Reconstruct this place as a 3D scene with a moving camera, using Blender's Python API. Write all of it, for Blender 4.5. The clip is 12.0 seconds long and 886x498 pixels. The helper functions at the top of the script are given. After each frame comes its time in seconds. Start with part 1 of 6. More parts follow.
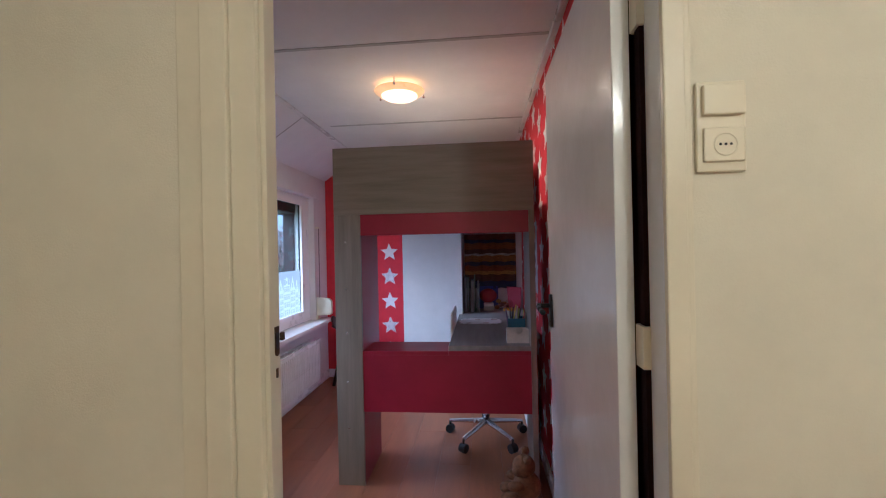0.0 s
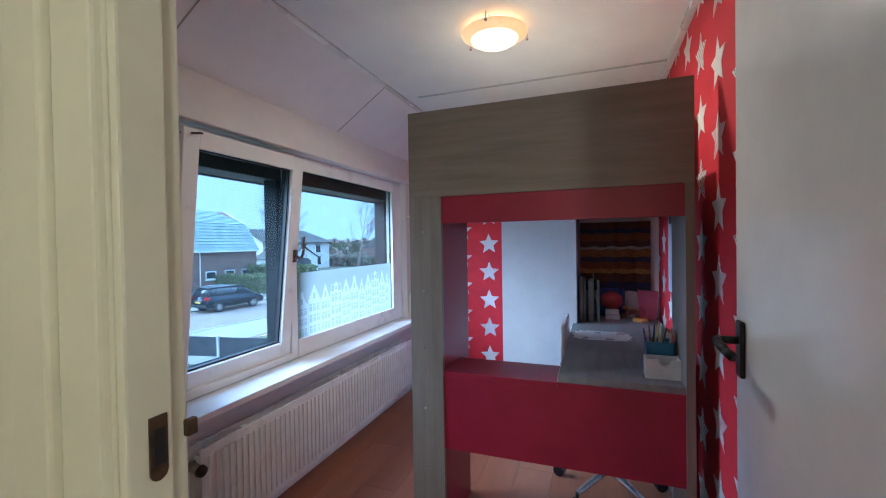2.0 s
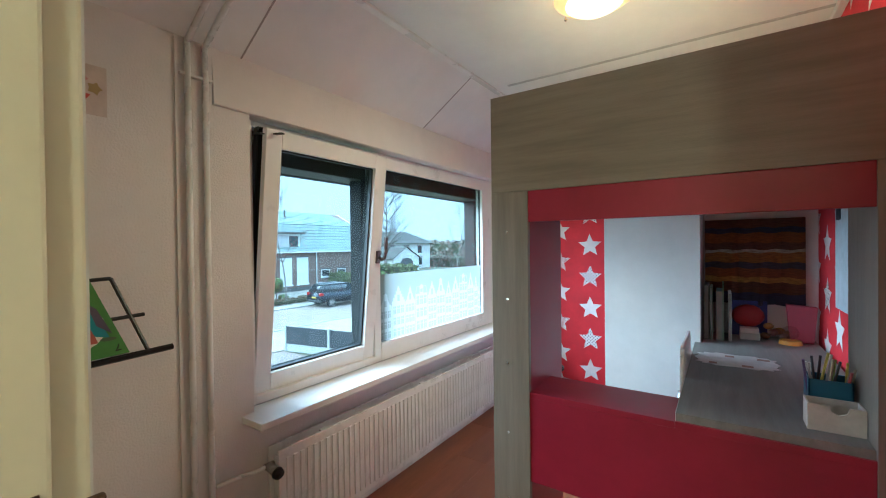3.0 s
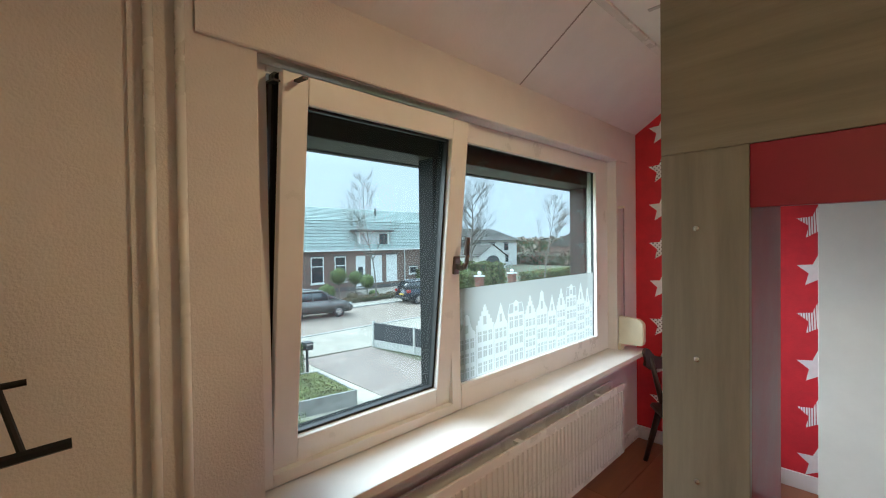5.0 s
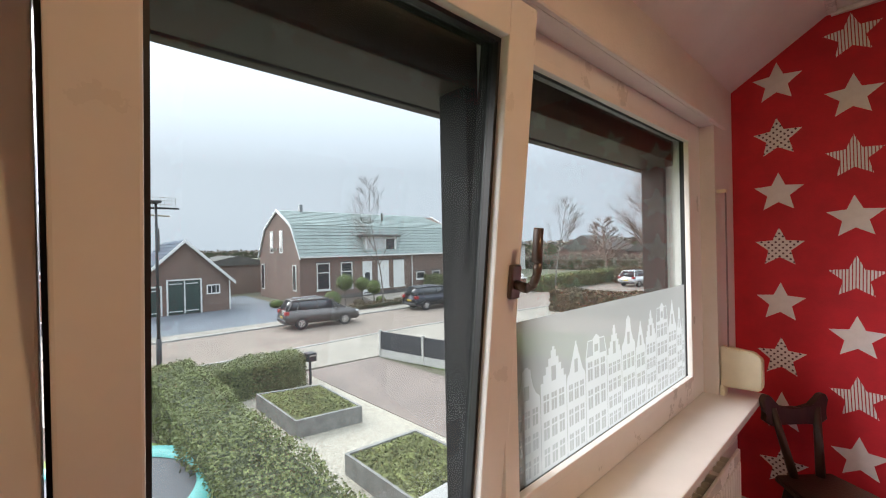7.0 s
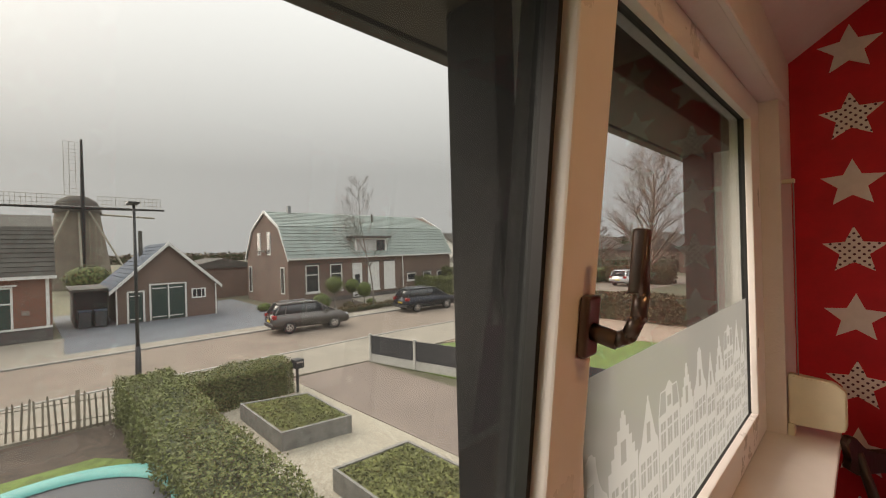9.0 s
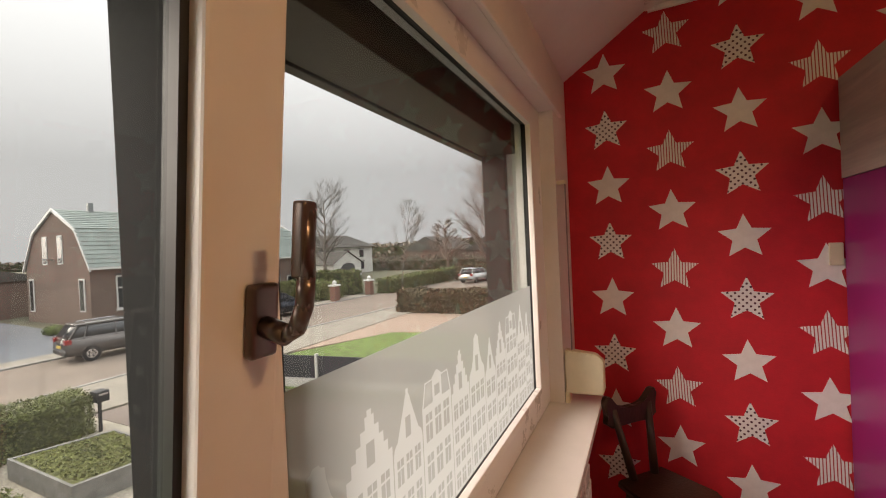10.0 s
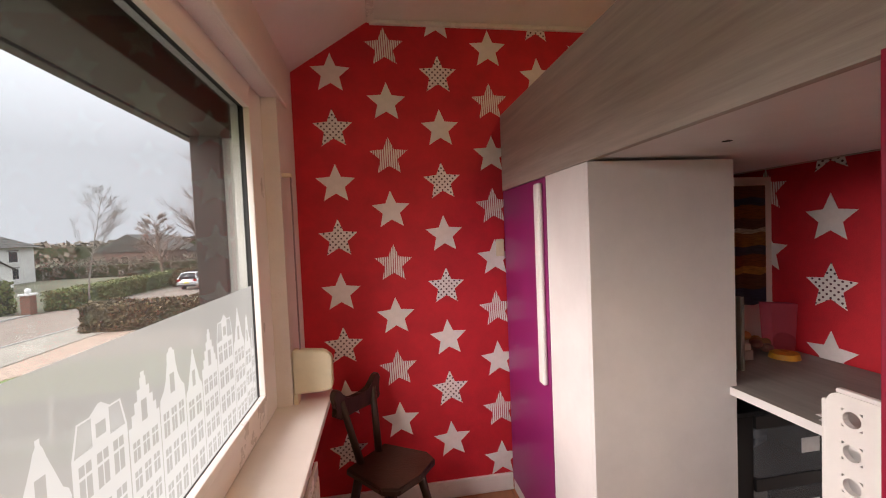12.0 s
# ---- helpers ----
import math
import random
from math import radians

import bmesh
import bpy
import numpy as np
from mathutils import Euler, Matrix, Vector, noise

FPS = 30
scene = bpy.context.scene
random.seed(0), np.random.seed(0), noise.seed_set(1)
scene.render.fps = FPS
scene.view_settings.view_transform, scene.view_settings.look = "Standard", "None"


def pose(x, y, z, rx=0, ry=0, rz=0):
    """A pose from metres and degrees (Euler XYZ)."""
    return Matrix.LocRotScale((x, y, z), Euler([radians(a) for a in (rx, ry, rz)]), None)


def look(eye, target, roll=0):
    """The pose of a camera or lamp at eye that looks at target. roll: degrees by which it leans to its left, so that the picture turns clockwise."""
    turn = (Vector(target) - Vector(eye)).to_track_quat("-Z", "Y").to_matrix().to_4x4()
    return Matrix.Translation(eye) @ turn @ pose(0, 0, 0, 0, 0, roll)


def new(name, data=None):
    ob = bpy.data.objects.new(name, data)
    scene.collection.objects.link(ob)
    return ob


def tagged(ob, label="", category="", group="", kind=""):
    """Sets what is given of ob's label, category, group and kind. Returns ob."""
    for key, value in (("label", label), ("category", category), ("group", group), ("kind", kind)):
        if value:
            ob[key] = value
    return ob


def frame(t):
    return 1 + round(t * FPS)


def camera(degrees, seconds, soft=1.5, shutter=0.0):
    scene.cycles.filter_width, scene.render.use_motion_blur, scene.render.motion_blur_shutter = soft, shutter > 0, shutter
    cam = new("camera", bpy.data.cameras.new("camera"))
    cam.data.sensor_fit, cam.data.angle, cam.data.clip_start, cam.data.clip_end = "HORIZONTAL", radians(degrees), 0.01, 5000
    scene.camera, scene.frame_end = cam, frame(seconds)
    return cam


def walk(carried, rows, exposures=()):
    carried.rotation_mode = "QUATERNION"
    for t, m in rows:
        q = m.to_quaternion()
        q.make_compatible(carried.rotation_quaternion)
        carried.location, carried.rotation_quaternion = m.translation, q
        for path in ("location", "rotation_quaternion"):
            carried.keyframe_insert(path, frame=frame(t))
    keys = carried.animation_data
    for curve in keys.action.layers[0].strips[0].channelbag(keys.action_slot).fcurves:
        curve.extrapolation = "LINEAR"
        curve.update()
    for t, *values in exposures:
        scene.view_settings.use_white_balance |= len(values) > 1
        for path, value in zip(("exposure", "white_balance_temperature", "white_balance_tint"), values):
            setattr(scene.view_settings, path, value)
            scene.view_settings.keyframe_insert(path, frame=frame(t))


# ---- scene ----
cam = camera(94.2, 12.0, soft=1.1)
PATH = [
    (0, (1.638, 0.233, 1.319), (1.453, 2.224, 1.323), -1.2),
    (0.5, (1.644, 0.367, 1.294), (1.38, 2.349, 1.306), -0.3),
    (1, (1.626, 0.515, 1.308), (1.266, 2.482, 1.307), -0.7),
    (1.5, (1.599, 0.657, 1.336), (1.09, 2.591, 1.303), -1.1),
    (2, (1.597, 0.812, 1.325), (0.898, 2.686, 1.294), -0.9),
    (2.5, (1.599, 0.946, 1.322), (0.68, 2.722, 1.3), -0.8),
    (3, (1.572, 1.024, 1.324), (0.449, 2.679, 1.305), -0.7),
    (3.5, (1.479, 1.117, 1.347), (0.186, 2.643, 1.325), -0.7),
    (3.7, (1.428, 1.153, 1.35), (0.092, 2.64, 1.336), -0.7),
    (5.3, (1.048, 1.64, 1.348), (-0.404, 3.014, 1.33), -1.0),
    (5.5, (0.999, 1.681, 1.331), (-0.458, 3.051, 1.325), -1.2),
    (6, (0.823, 1.765, 1.331), (-0.612, 3.158, 1.321), -1.3),
    (6.5, (0.651, 1.888, 1.335), (-0.784, 3.28, 1.317), -1.2),
    (7, (0.512, 2.027, 1.335), (-0.953, 3.39, 1.331), -1.2),
    (7.1, (0.481, 2.046, 1.342), (-0.99, 3.401, 1.333), -1.3),
    (7.2, (0.45, 2.055, 1.353), (-1.026, 3.404, 1.335), -1.4),
    (9, (0.208, 2.27, 1.356), (-1.225, 3.665, 1.354), -1.6),
    (9.4, (0.244, 2.321, 1.343), (-1.018, 3.872, 1.322), -1.9),
    (9.5, (0.259, 2.356, 1.335), (-0.955, 3.946, 1.326), -2.1),
    (9.7, (0.279, 2.377, 1.326), (-0.805, 4.058, 1.325), -2.4),
    (10, (0.316, 2.444, 1.326), (-0.563, 4.24, 1.308), -2.6),
    (10.1, (0.34, 2.451, 1.333), (-0.482, 4.274, 1.292), -2.4),
    (10.5, (0.337, 2.48, 1.333), (-0.155, 4.418, 1.291), -2.6),
    (11, (0.348, 2.48, 1.323), (0.217, 4.475, 1.267), -2.7),
    (11.5, (0.367, 2.485, 1.318), (0.492, 4.479, 1.246), -2.6),
    (12, (0.36, 2.489, 1.31), (0.669, 4.463, 1.234), -2.4),
]
walk(cam, [(t, look(eye, target, roll)) for t, eye, target, roll in PATH],
     [(0.0, 2.3, 4350, 15), (0.5, 2.25, 4150, 14), (1.0, 2.3, 3950, 13), (2.0, 2.45, 4000, 4), (2.5, 2.7, 4150, -2), (3.5, 2.9, 4750, -10), (5.5, 2.3, 5800, 10), (6.0, 2.3, 6250, 20), (6.5, 2.2, 6350, 19),
      (7.2, 1.98, 6350, 15), (9.0, 1.38, 7900, 20), (9.5, 1.48, 7800, 21), (10.0, 1.7, 7700, 22), (10.5, 1.87, 7850, 25), (11.0, 1.97, 7100, 23), (12.0, 2.09, 7000, 24)])

# ---------------------------------------------------------------- light
world = bpy.data.worlds.new("sky")
scene.world = world
world.use_nodes = True
wn = world.node_tree.nodes
wl = world.node_tree.links
sky = wn.new("ShaderNodeTexSky")
sky.sky_type = 'NISHITA'
sky.sun_disc = False
sky.sun_elevation = radians(30)
sky.sun_rotation = radians(250)
sky.dust_density = 6.0
sky.air_density = 1.0
hsv = wn.new("ShaderNodeHueSaturation")
hsv.inputs["Saturation"].default_value = 0.18
mixw = wn.new("ShaderNodeMixRGB")
mixw.inputs[0].default_value = 0.94
mixw.inputs[2].default_value = (6.0, 6.55, 7.2, 1)
wl.new(sky.outputs[0], hsv.inputs["Color"])
wl.new(hsv.outputs[0], mixw.inputs[1])
# overcast: the sky is brightest overhead and dims towards the horizon
tcw, sepw, grad, mulw = wn.new("ShaderNodeTexCoord"), wn.new("ShaderNodeSeparateXYZ"), wn.new("ShaderNodeMapRange"), wn.new("ShaderNodeVectorMath")
grad.inputs["From Min"].default_value = 0.18
grad.inputs["To Min"].default_value, grad.inputs["To Max"].default_value = 0.46, 1.85
mulw.operation = 'SCALE'
wl.new(tcw.outputs["Generated"], sepw.inputs[0])
wl.new(sepw.outputs["Z"], grad.inputs["Value"])
wl.new(mixw.outputs[0], mulw.inputs[0])
wl.new(grad.outputs[0], mulw.inputs["Scale"])
wl.new(mulw.outputs[0], wn["Background"].inputs[0])
wn["Background"].inputs[1].default_value = 0.12

sun = new("sun", bpy.data.lights.new("sun", 'SUN'))
sun.data.energy = 2.4
sun.data.angle = radians(60)
sun.data.color = (1.0, 0.96, 0.9)
sun.matrix_world = look((-30, -9, 19), (0, 3, 1))


def lamp(name, kind, loc, power, color, size=0.1):
    ob = new(name, bpy.data.lights.new(name, kind))
    ob.data.energy = power
    ob.data.color = color
    if kind == 'POINT':
        ob.data.shadow_soft_size = size
    ob.location = loc
    return ob


LAMP = (1.165, 2.69)
bulb = lamp("ceiling_bulb", 'AREA', (LAMP[0], LAMP[1], 2.222), 2.6, (1.0, 0.66, 0.32))
bulb.data.shape, bulb.data.size = 'DISK', 0.13
lamp("hall_bulb", 'POINT', (2.5, -0.85, 2.25), 8.5, (1.0, 0.77, 0.41), 0.09)


# ---------------------------------------------------------------- materials
def mat(name, color, rough=0.6, metal=0.0, var=0.08, scale=6.0, bump=0.0, bscale=60.0, stretch=(1, 1, 1), dark=None, spec=0.5, rand=0.0, island=0.0):
    m = bpy.data.materials.new(name)
    m.use_nodes = True
    n, l = m.node_tree.nodes, m.node_tree.links
    b = n["Principled BSDF"]
    b.inputs["Roughness"].default_value = rough
    b.inputs["Metallic"].default_value = metal
    b.inputs["Specular IOR Level"].default_value = spec
    tc = n.new("ShaderNodeTexCoord")
    mp = n.new("ShaderNodeMapping")
    mp.inputs["Scale"].default_value = stretch
    l.new(tc.outputs["Object"], mp.inputs[0])
    n1 = n.new("ShaderNodeTexNoise")
    n1.inputs["Scale"].default_value = scale
    n1.inputs["Detail"].default_value = 6
    n1.inputs["Roughness"].default_value = 0.65
    l.new(mp.outputs[0], n1.inputs["Vector"])
    ramp = n.new("ShaderNodeValToRGB")
    c2 = dark or tuple(c * (1 - 2.2 * var) for c in color)
    c1 = tuple(min(1, c * (1 + 1.2 * var)) for c in color)
    ramp.color_ramp.elements[0].position, ramp.color_ramp.elements[1].position = 0.32, 0.68
    ramp.color_ramp.elements[0].color, ramp.color_ramp.elements[1].color = (*c2, 1), (*c1, 1)
    l.new(n1.outputs["Fac"], ramp.inputs[0])
    out = ramp.outputs[0]
    if rand or island:
        src = n.new("ShaderNodeObjectInfo").outputs["Random"] if rand else n.new("ShaderNodeNewGeometry").outputs["Random Per Island"]
        amt = rand or island
        mr = n.new("ShaderNodeMapRange")
        mr.inputs["To Min"].default_value, mr.inputs["To Max"].default_value = 1 - amt, 1 + amt
        l.new(src, mr.inputs["Value"])
        h = n.new("ShaderNodeHueSaturation")
        l.new(mr.outputs[0], h.inputs["Value"])
        l.new(out, h.inputs["Color"])
        out = h.outputs[0]
    l.new(out, b.inputs["Base Color"])
    rr = n.new("ShaderNodeMapRange")
    rr.inputs["To Min"].default_value, rr.inputs["To Max"].default_value = max(0.02, rough - 0.1), min(1, rough + 0.1)
    l.new(n1.outputs["Fac"], rr.inputs["Value"])
    l.new(rr.outputs[0], b.inputs["Roughness"])
    if bump:
        n2 = n.new("ShaderNodeTexNoise")
        n2.inputs["Scale"].default_value = bscale
        n2.inputs["Detail"].default_value = 4
        l.new(mp.outputs[0], n2.inputs["Vector"])
        bp = n.new("ShaderNodeBump")
        bp.inputs["Strength"].default_value = bump
        bp.inputs["Distance"].default_value = 0.01
        l.new(n2.outputs["Fac"], bp.inputs["Height"])
        l.new(bp.outputs[0], b.inputs["Normal"])
    return m


def brick_mat(name, c1, c2, mortar, w=0.21, h=0.06, gap=0.012, axis="yz", bump=0.4):
    m = mat(name, c1, 0.9, 0, 0.1, 2.0)
    n, l = m.node_tree.nodes, m.node_tree.links
    b = n["Principled BSDF"]
    tc = n.new("ShaderNodeTexCoord")
    sep, com = n.new("ShaderNodeSeparateXYZ"), n.new("ShaderNodeCombineXYZ")
    l.new(tc.outputs["Object"], sep.inputs[0])
    add = n.new("ShaderNodeMath")
    if axis == "yz":
        l.new(sep.outputs["X"], add.inputs[0])
        l.new(sep.outputs["Y"], add.inputs[1])
        l.new(add.outputs[0], com.inputs[0])
        l.new(sep.outputs["Z"], com.inputs[1])
    else:
        l.new(sep.outputs["X"], com.inputs[1])
        l.new(sep.outputs["Y"], com.inputs[0])
    bt = n.new("ShaderNodeTexBrick")
    bt.inputs["Scale"].default_value = 1.0
    bt.inputs["Brick Width"].default_value, bt.inputs["Row Height"].default_value = w, h
    bt.inputs["Mortar Size"].default_value = gap
    bt.inputs["Color1"].default_value, bt.inputs["Color2"].default_value, bt.inputs["Mortar"].default_value = (*c1, 1), (*c2, 1), (*mortar, 1)
    l.new(com.outputs[0], bt.inputs["Vector"])
    mx = n.new("ShaderNodeMixRGB")
    mx.blend_type = 'MULTIPLY'
    mx.inputs[0].default_value = 0.6
    no = n.new("ShaderNodeTexNoise")
    no.inputs["Scale"].default_value = 0.7
    no.inputs["Detail"].default_value = 8
    l.new(tc.outputs["Object"], no.inputs["Vector"])
    rp = n.new("ShaderNodeValToRGB")
    rp.color_ramp.elements[0].position, rp.color_ramp.elements[1].position = 0.3, 0.7
    rp.color_ramp.elements[0].color, rp.color_ramp.elements[1].color = (0.6, 0.6, 0.6, 1), (1, 1, 1, 1)
    l.new(no.outputs["Fac"], rp.inputs[0])
    l.new(bt.outputs["Color"], mx.inputs[1])
    l.new(rp.outputs[0], mx.inputs[2])
    l.new(mx.outputs[0], b.inputs["Base Color"])
    bp = n.new("ShaderNodeBump")
    bp.inputs["Strength"].default_value, bp.inputs["Distance"].default_value = bump, 0.01
    bp.invert = True
    l.new(bt.outputs["Fac"], bp.inputs["Height"])
    l.new(bp.outputs[0], b.inputs["Normal"])
    return m


def glass_mat(name, tint=(1, 1, 1), rough=0.02, haze=0.0):
    m = bpy.data.materials.new(name)
    m.use_nodes = True
    n, l = m.node_tree.nodes, m.node_tree.links
    n.remove(n["Principled BSDF"])
    t, g, x, f = n.new("ShaderNodeBsdfTransparent"), n.new("ShaderNodeBsdfGlossy"), n.new("ShaderNodeMixShader"), n.new("ShaderNodeLayerWeight")
    t.inputs[0].default_value = (*tint, 1)
    g.inputs["Roughness"].default_value = rough
    pw, ma = n.new("ShaderNodeMath"), n.new("ShaderNodeMath")
    pw.operation, ma.operation = 'POWER', 'MULTIPLY_ADD'
    pw.inputs[1].default_value, ma.inputs[1].default_value, ma.inputs[2].default_value = 5.0, 0.45, 0.02
    f.inputs[0].default_value = 0.5
    l.new(f.outputs["Facing"], pw.inputs[0])
    l.new(pw.outputs[0], ma.inputs[0])
    l.new(ma.outputs[0], x.inputs[0])
    l.new(t.outputs[0], x.inputs[1])
    l.new(g.outputs[0], x.inputs[2])
    last = x
    # Pale veil of light over the view, mixed into the glass itself.
    if haze:
        veil, y = n.new("ShaderNodeBsdfTranslucent"), n.new("ShaderNodeMixShader")
        veil.inputs[0].default_value = (0.80, 0.84, 0.85, 1)
        tc, no, mr = n.new("ShaderNodeTexCoord"), n.new("ShaderNodeTexNoise"), n.new("ShaderNodeMapRange")
        no.inputs["Scale"].default_value = 2.2
        no.inputs["Detail"].default_value = 5
        mr.inputs["To Min"].default_value, mr.inputs["To Max"].default_value = haze * 0.75, haze * 1.25
        l.new(tc.outputs["Object"], no.inputs["Vector"])
        l.new(no.outputs["Fac"], mr.inputs["Value"])
        l.new(mr.outputs[0], y.inputs[0])
        l.new(x.outputs[0], y.inputs[1])
        l.new(veil.outputs[0], y.inputs[2])
        last = y
    l.new(last.outputs[0], n["Material Output"].inputs[0])
    return m


def film_mat(name, color, clear, through_light):
    m = bpy.data.materials.new(name)
    m.use_nodes = True
    n, l = m.node_tree.nodes, m.node_tree.links
    n.remove(n["Principled BSDF"])
    t, d, s = n.new("ShaderNodeBsdfTransparent"), n.new("ShaderNodeBsdfDiffuse"), n.new("ShaderNodeBsdfTranslucent")
    a, b = n.new("ShaderNodeMixShader"), n.new("ShaderNodeMixShader")
    d.inputs[0].default_value = s.inputs[0].default_value = (*color, 1)
    a.inputs[0].default_value, b.inputs[0].default_value = through_light, clear
    l.new(d.outputs[0], a.inputs[1])
    l.new(s.outputs[0], a.inputs[2])
    l.new(a.outputs[0], b.inputs[1])
    l.new(t.outputs[0], b.inputs[2])
    l.new(b.outputs[0], n["Material Output"].inputs[0])
    return m


def glow_mat(name, color, strength):
    m = mat(name, color, 0.3)
    b = m.node_tree.nodes["Principled BSDF"]
    b.inputs["Emission Color"].default_value = (*color, 1)
    b.inputs["Emission Strength"].default_value = strength
    return m


def star_mat(name, kind):
    m = mat(name, (0.80, 0.78, 0.77), 0.75, 0, 0.03, 30)
    if kind == "plain":
        return m
    n, l = m.node_tree.nodes, m.node_tree.links
    b = n["Principled BSDF"]
    tc, sep = n.new("ShaderNodeTexCoord"), n.new("ShaderNodeSeparateXYZ")
    l.new(tc.outputs["Object"], sep.inputs[0])
    mix = n.new("ShaderNodeMixRGB")
    mix.inputs[1].default_value = (0.80, 0.78, 0.77, 1)

    def op(kind_, a, v):
        q = n.new("ShaderNodeMath")
        q.operation = kind_
        l.new(a, q.inputs[0])
        if isinstance(v, float):
            q.inputs[1].default_value = v
        else:
            l.new(v, q.inputs[1])
        return q.outputs[0]
    if kind == "stripe":
        mix.inputs[2].default_value = (0.45, 0.05, 0.06, 1)
        fac = op('GREATER_THAN', op('FRACT', op('MULTIPLY', sep.outputs["X"], 95.0), 0.0), 0.68)
    else:
        mix.inputs[2].default_value = (0.09, 0.03, 0.05, 1)
        u = op('MULTIPLY', op('ADD', sep.outputs["X"], sep.outputs["Y"]), 38.0)
        v = op('MULTIPLY', op('SUBTRACT', sep.outputs["X"], sep.outputs["Y"]), 38.0)
        fu = op('POWER', op('SUBTRACT', op('FRACT', op('ADD', u, 20.0), 0.0), 0.5), 2.0)
        fv = op('POWER', op('SUBTRACT', op('FRACT', op('ADD', v, 20.0), 0.0), 0.5), 2.0)
        fac = op('LESS_THAN', op('ADD', fu, fv), 0.055)
    l.new(fac, mix.inputs[0])
    l.new(mix.outputs[0], b.inputs["Base Color"])
    return m


WALL = mat("wall_paint", (0.74, 0.70, 0.68), 0.85, 0, 0.03, 3, 0.25, 140)
HALLWALL = mat("hall_paint", (0.74, 0.70, 0.58), 0.8, 0, 0.03, 3, 0.14, 260)
CEIL = mat("ceiling_board", (0.82, 0.81, 0.80), 0.85, 0, 0.02, 4, 0.1, 90)
WHITE = mat("white_gloss_paint", (0.78, 0.77, 0.75), 0.28, 0, 0.03, 5, 0.05, 30)
DOORW = mat("door_paint", (0.82, 0.83, 0.84), 0.14, 0, 0.03, 4, 0.04, 22)
CREAM = mat("cream_paint", (0.74, 0.69, 0.55), 0.35, 0, 0.03, 4, 0.06, 40)
UPVC = mat("window_frame_white", (0.80, 0.78, 0.76), 0.3, 0, 0.02, 6)
GASKET = mat("black_rubber", (0.012, 0.013, 0.015), 0.5)
SILL = mat("sill_white", (0.80, 0.78, 0.76), 0.22, 0, 0.02, 5)
RED = mat("red_wallpaper", (0.60, 0.02, 0.034), 0.7, 0, 0.07, 9, 0.12, 220)
TAUPE = mat("taupe_wood", (0.25, 0.215, 0.175), 0.45, 0, 0.10, 3.0, 0.12, 40, (0.7, 6, 9))
TAUPEV = mat("taupe_wood_upright", (0.25, 0.215, 0.175), 0.45, 0, 0.10, 3.0, 0.12, 40, (9, 9, 0.7))
OAKG = mat("pale_ash_board", (0.40, 0.36, 0.315), 0.5, 0, 0.10, 3.0, 0.1, 40, (6, 0.8, 14))
CRIMSON = mat("crimson_board", (0.29, 0.010, 0.038), 0.4, 0, 0.07, 5, 0.04, 200)
PLUM = mat("plum_board", (0.24, 0.018, 0.13), 0.35, 0, 0.06, 5)
BOARDW = mat("white_board", (0.74, 0.73, 0.72), 0.45, 0, 0.03, 5)
DESK = mat("grey_desk_top", (0.25, 0.24, 0.225), 0.58, 0, 0.10, 3.0, 0.1, 40, (9, 0.8, 6))
CHROME = mat("brushed_steel", (0.6, 0.6, 0.62), 0.25, 1.0, 0.03, 20)
BLACK = mat("black_metal", (0.012, 0.012, 0.013), 0.4, 0.2)
HANDLE = mat("dark_bronze", (0.17, 0.135, 0.125), 0.3, 0.8, 0.1, 10)
PLASTICW = mat("white_plastic", (0.80, 0.79, 0.76), 0.35, 0, 0.02, 5)
PLASTICC = mat("cream_plastic", (0.72, 0.67, 0.50), 0.45, 0, 0.03, 12)
SWITCH = mat("switch_plastic", (0.80, 0.74, 0.58), 0.35, 0, 0.02, 5)
PLANK = mat("laminate_plank", (0.35, 0.135, 0.06), 0.36, 0, 0.08, 3.0, 0.02, 60, (5, 0.6, 3), rand=0.10)
DARKWOOD = mat("dark_stained_wood", (0.045, 0.022, 0.013), 0.38, 0, 0.2, 5, 0.15, 30, (4, 4, 0.8))
# The last value lifts the darks outside with a painted haze.
GLASS = glass_mat("window_glass", (0.675, 0.705, 0.695), haze=0.006)
FILM = film_mat("frosted_film", (0.32, 0.35, 0.35), 0.34, 0.45)
FILMW = film_mat("white_film_print", (0.45, 0.49, 0.50), 0.30, 0.60)
FILMT = film_mat("grey_film_print", (0.36, 0.395, 0.40), 0.42, 0.5)
SHUTTER = mat("shutter_box_brown", (0.045, 0.026, 0.02), 0.55, 0, 0.15, 6, 0.1, 30)
ANTH = mat("anthracite_cladding", (0.010, 0.011, 0.012), 0.8, spec=0.1)
# Shade inside small holes, put in as the colour of flat discs.
SHADOW = mat("hole_shade", (0.01, 0.008, 0.008), 0.9)
SHADE = glow_mat("lit_glass_dish", (1.0, 0.60, 0.22), 0.75)
SHADERIM = glow_mat("patterned_glass_rim", (1.0, 0.50, 0.15), 0.16)
STAR = {k: star_mat("star_" + k, k) for k in ("plain", "dots", "stripe")}


# ---------------------------------------------------------------- building helpers
def mesh_of(bm, name):
    me = bpy.data.meshes.new(name)
    bmesh.ops.recalc_face_normals(bm, faces=bm.faces)
    bm.to_mesh(me)
    bm.free()
    return me


def attach(ob, parent):
    ob.parent = parent
    top = parent
    m = Matrix.Identity(4)
    while top is not None:
        m = top.matrix_basis.inverted() @ m if top.parent is None else m
        top = top.parent
    ob.matrix_parent_inverse = m if parent.parent is None else Matrix.Identity(4)
    return ob


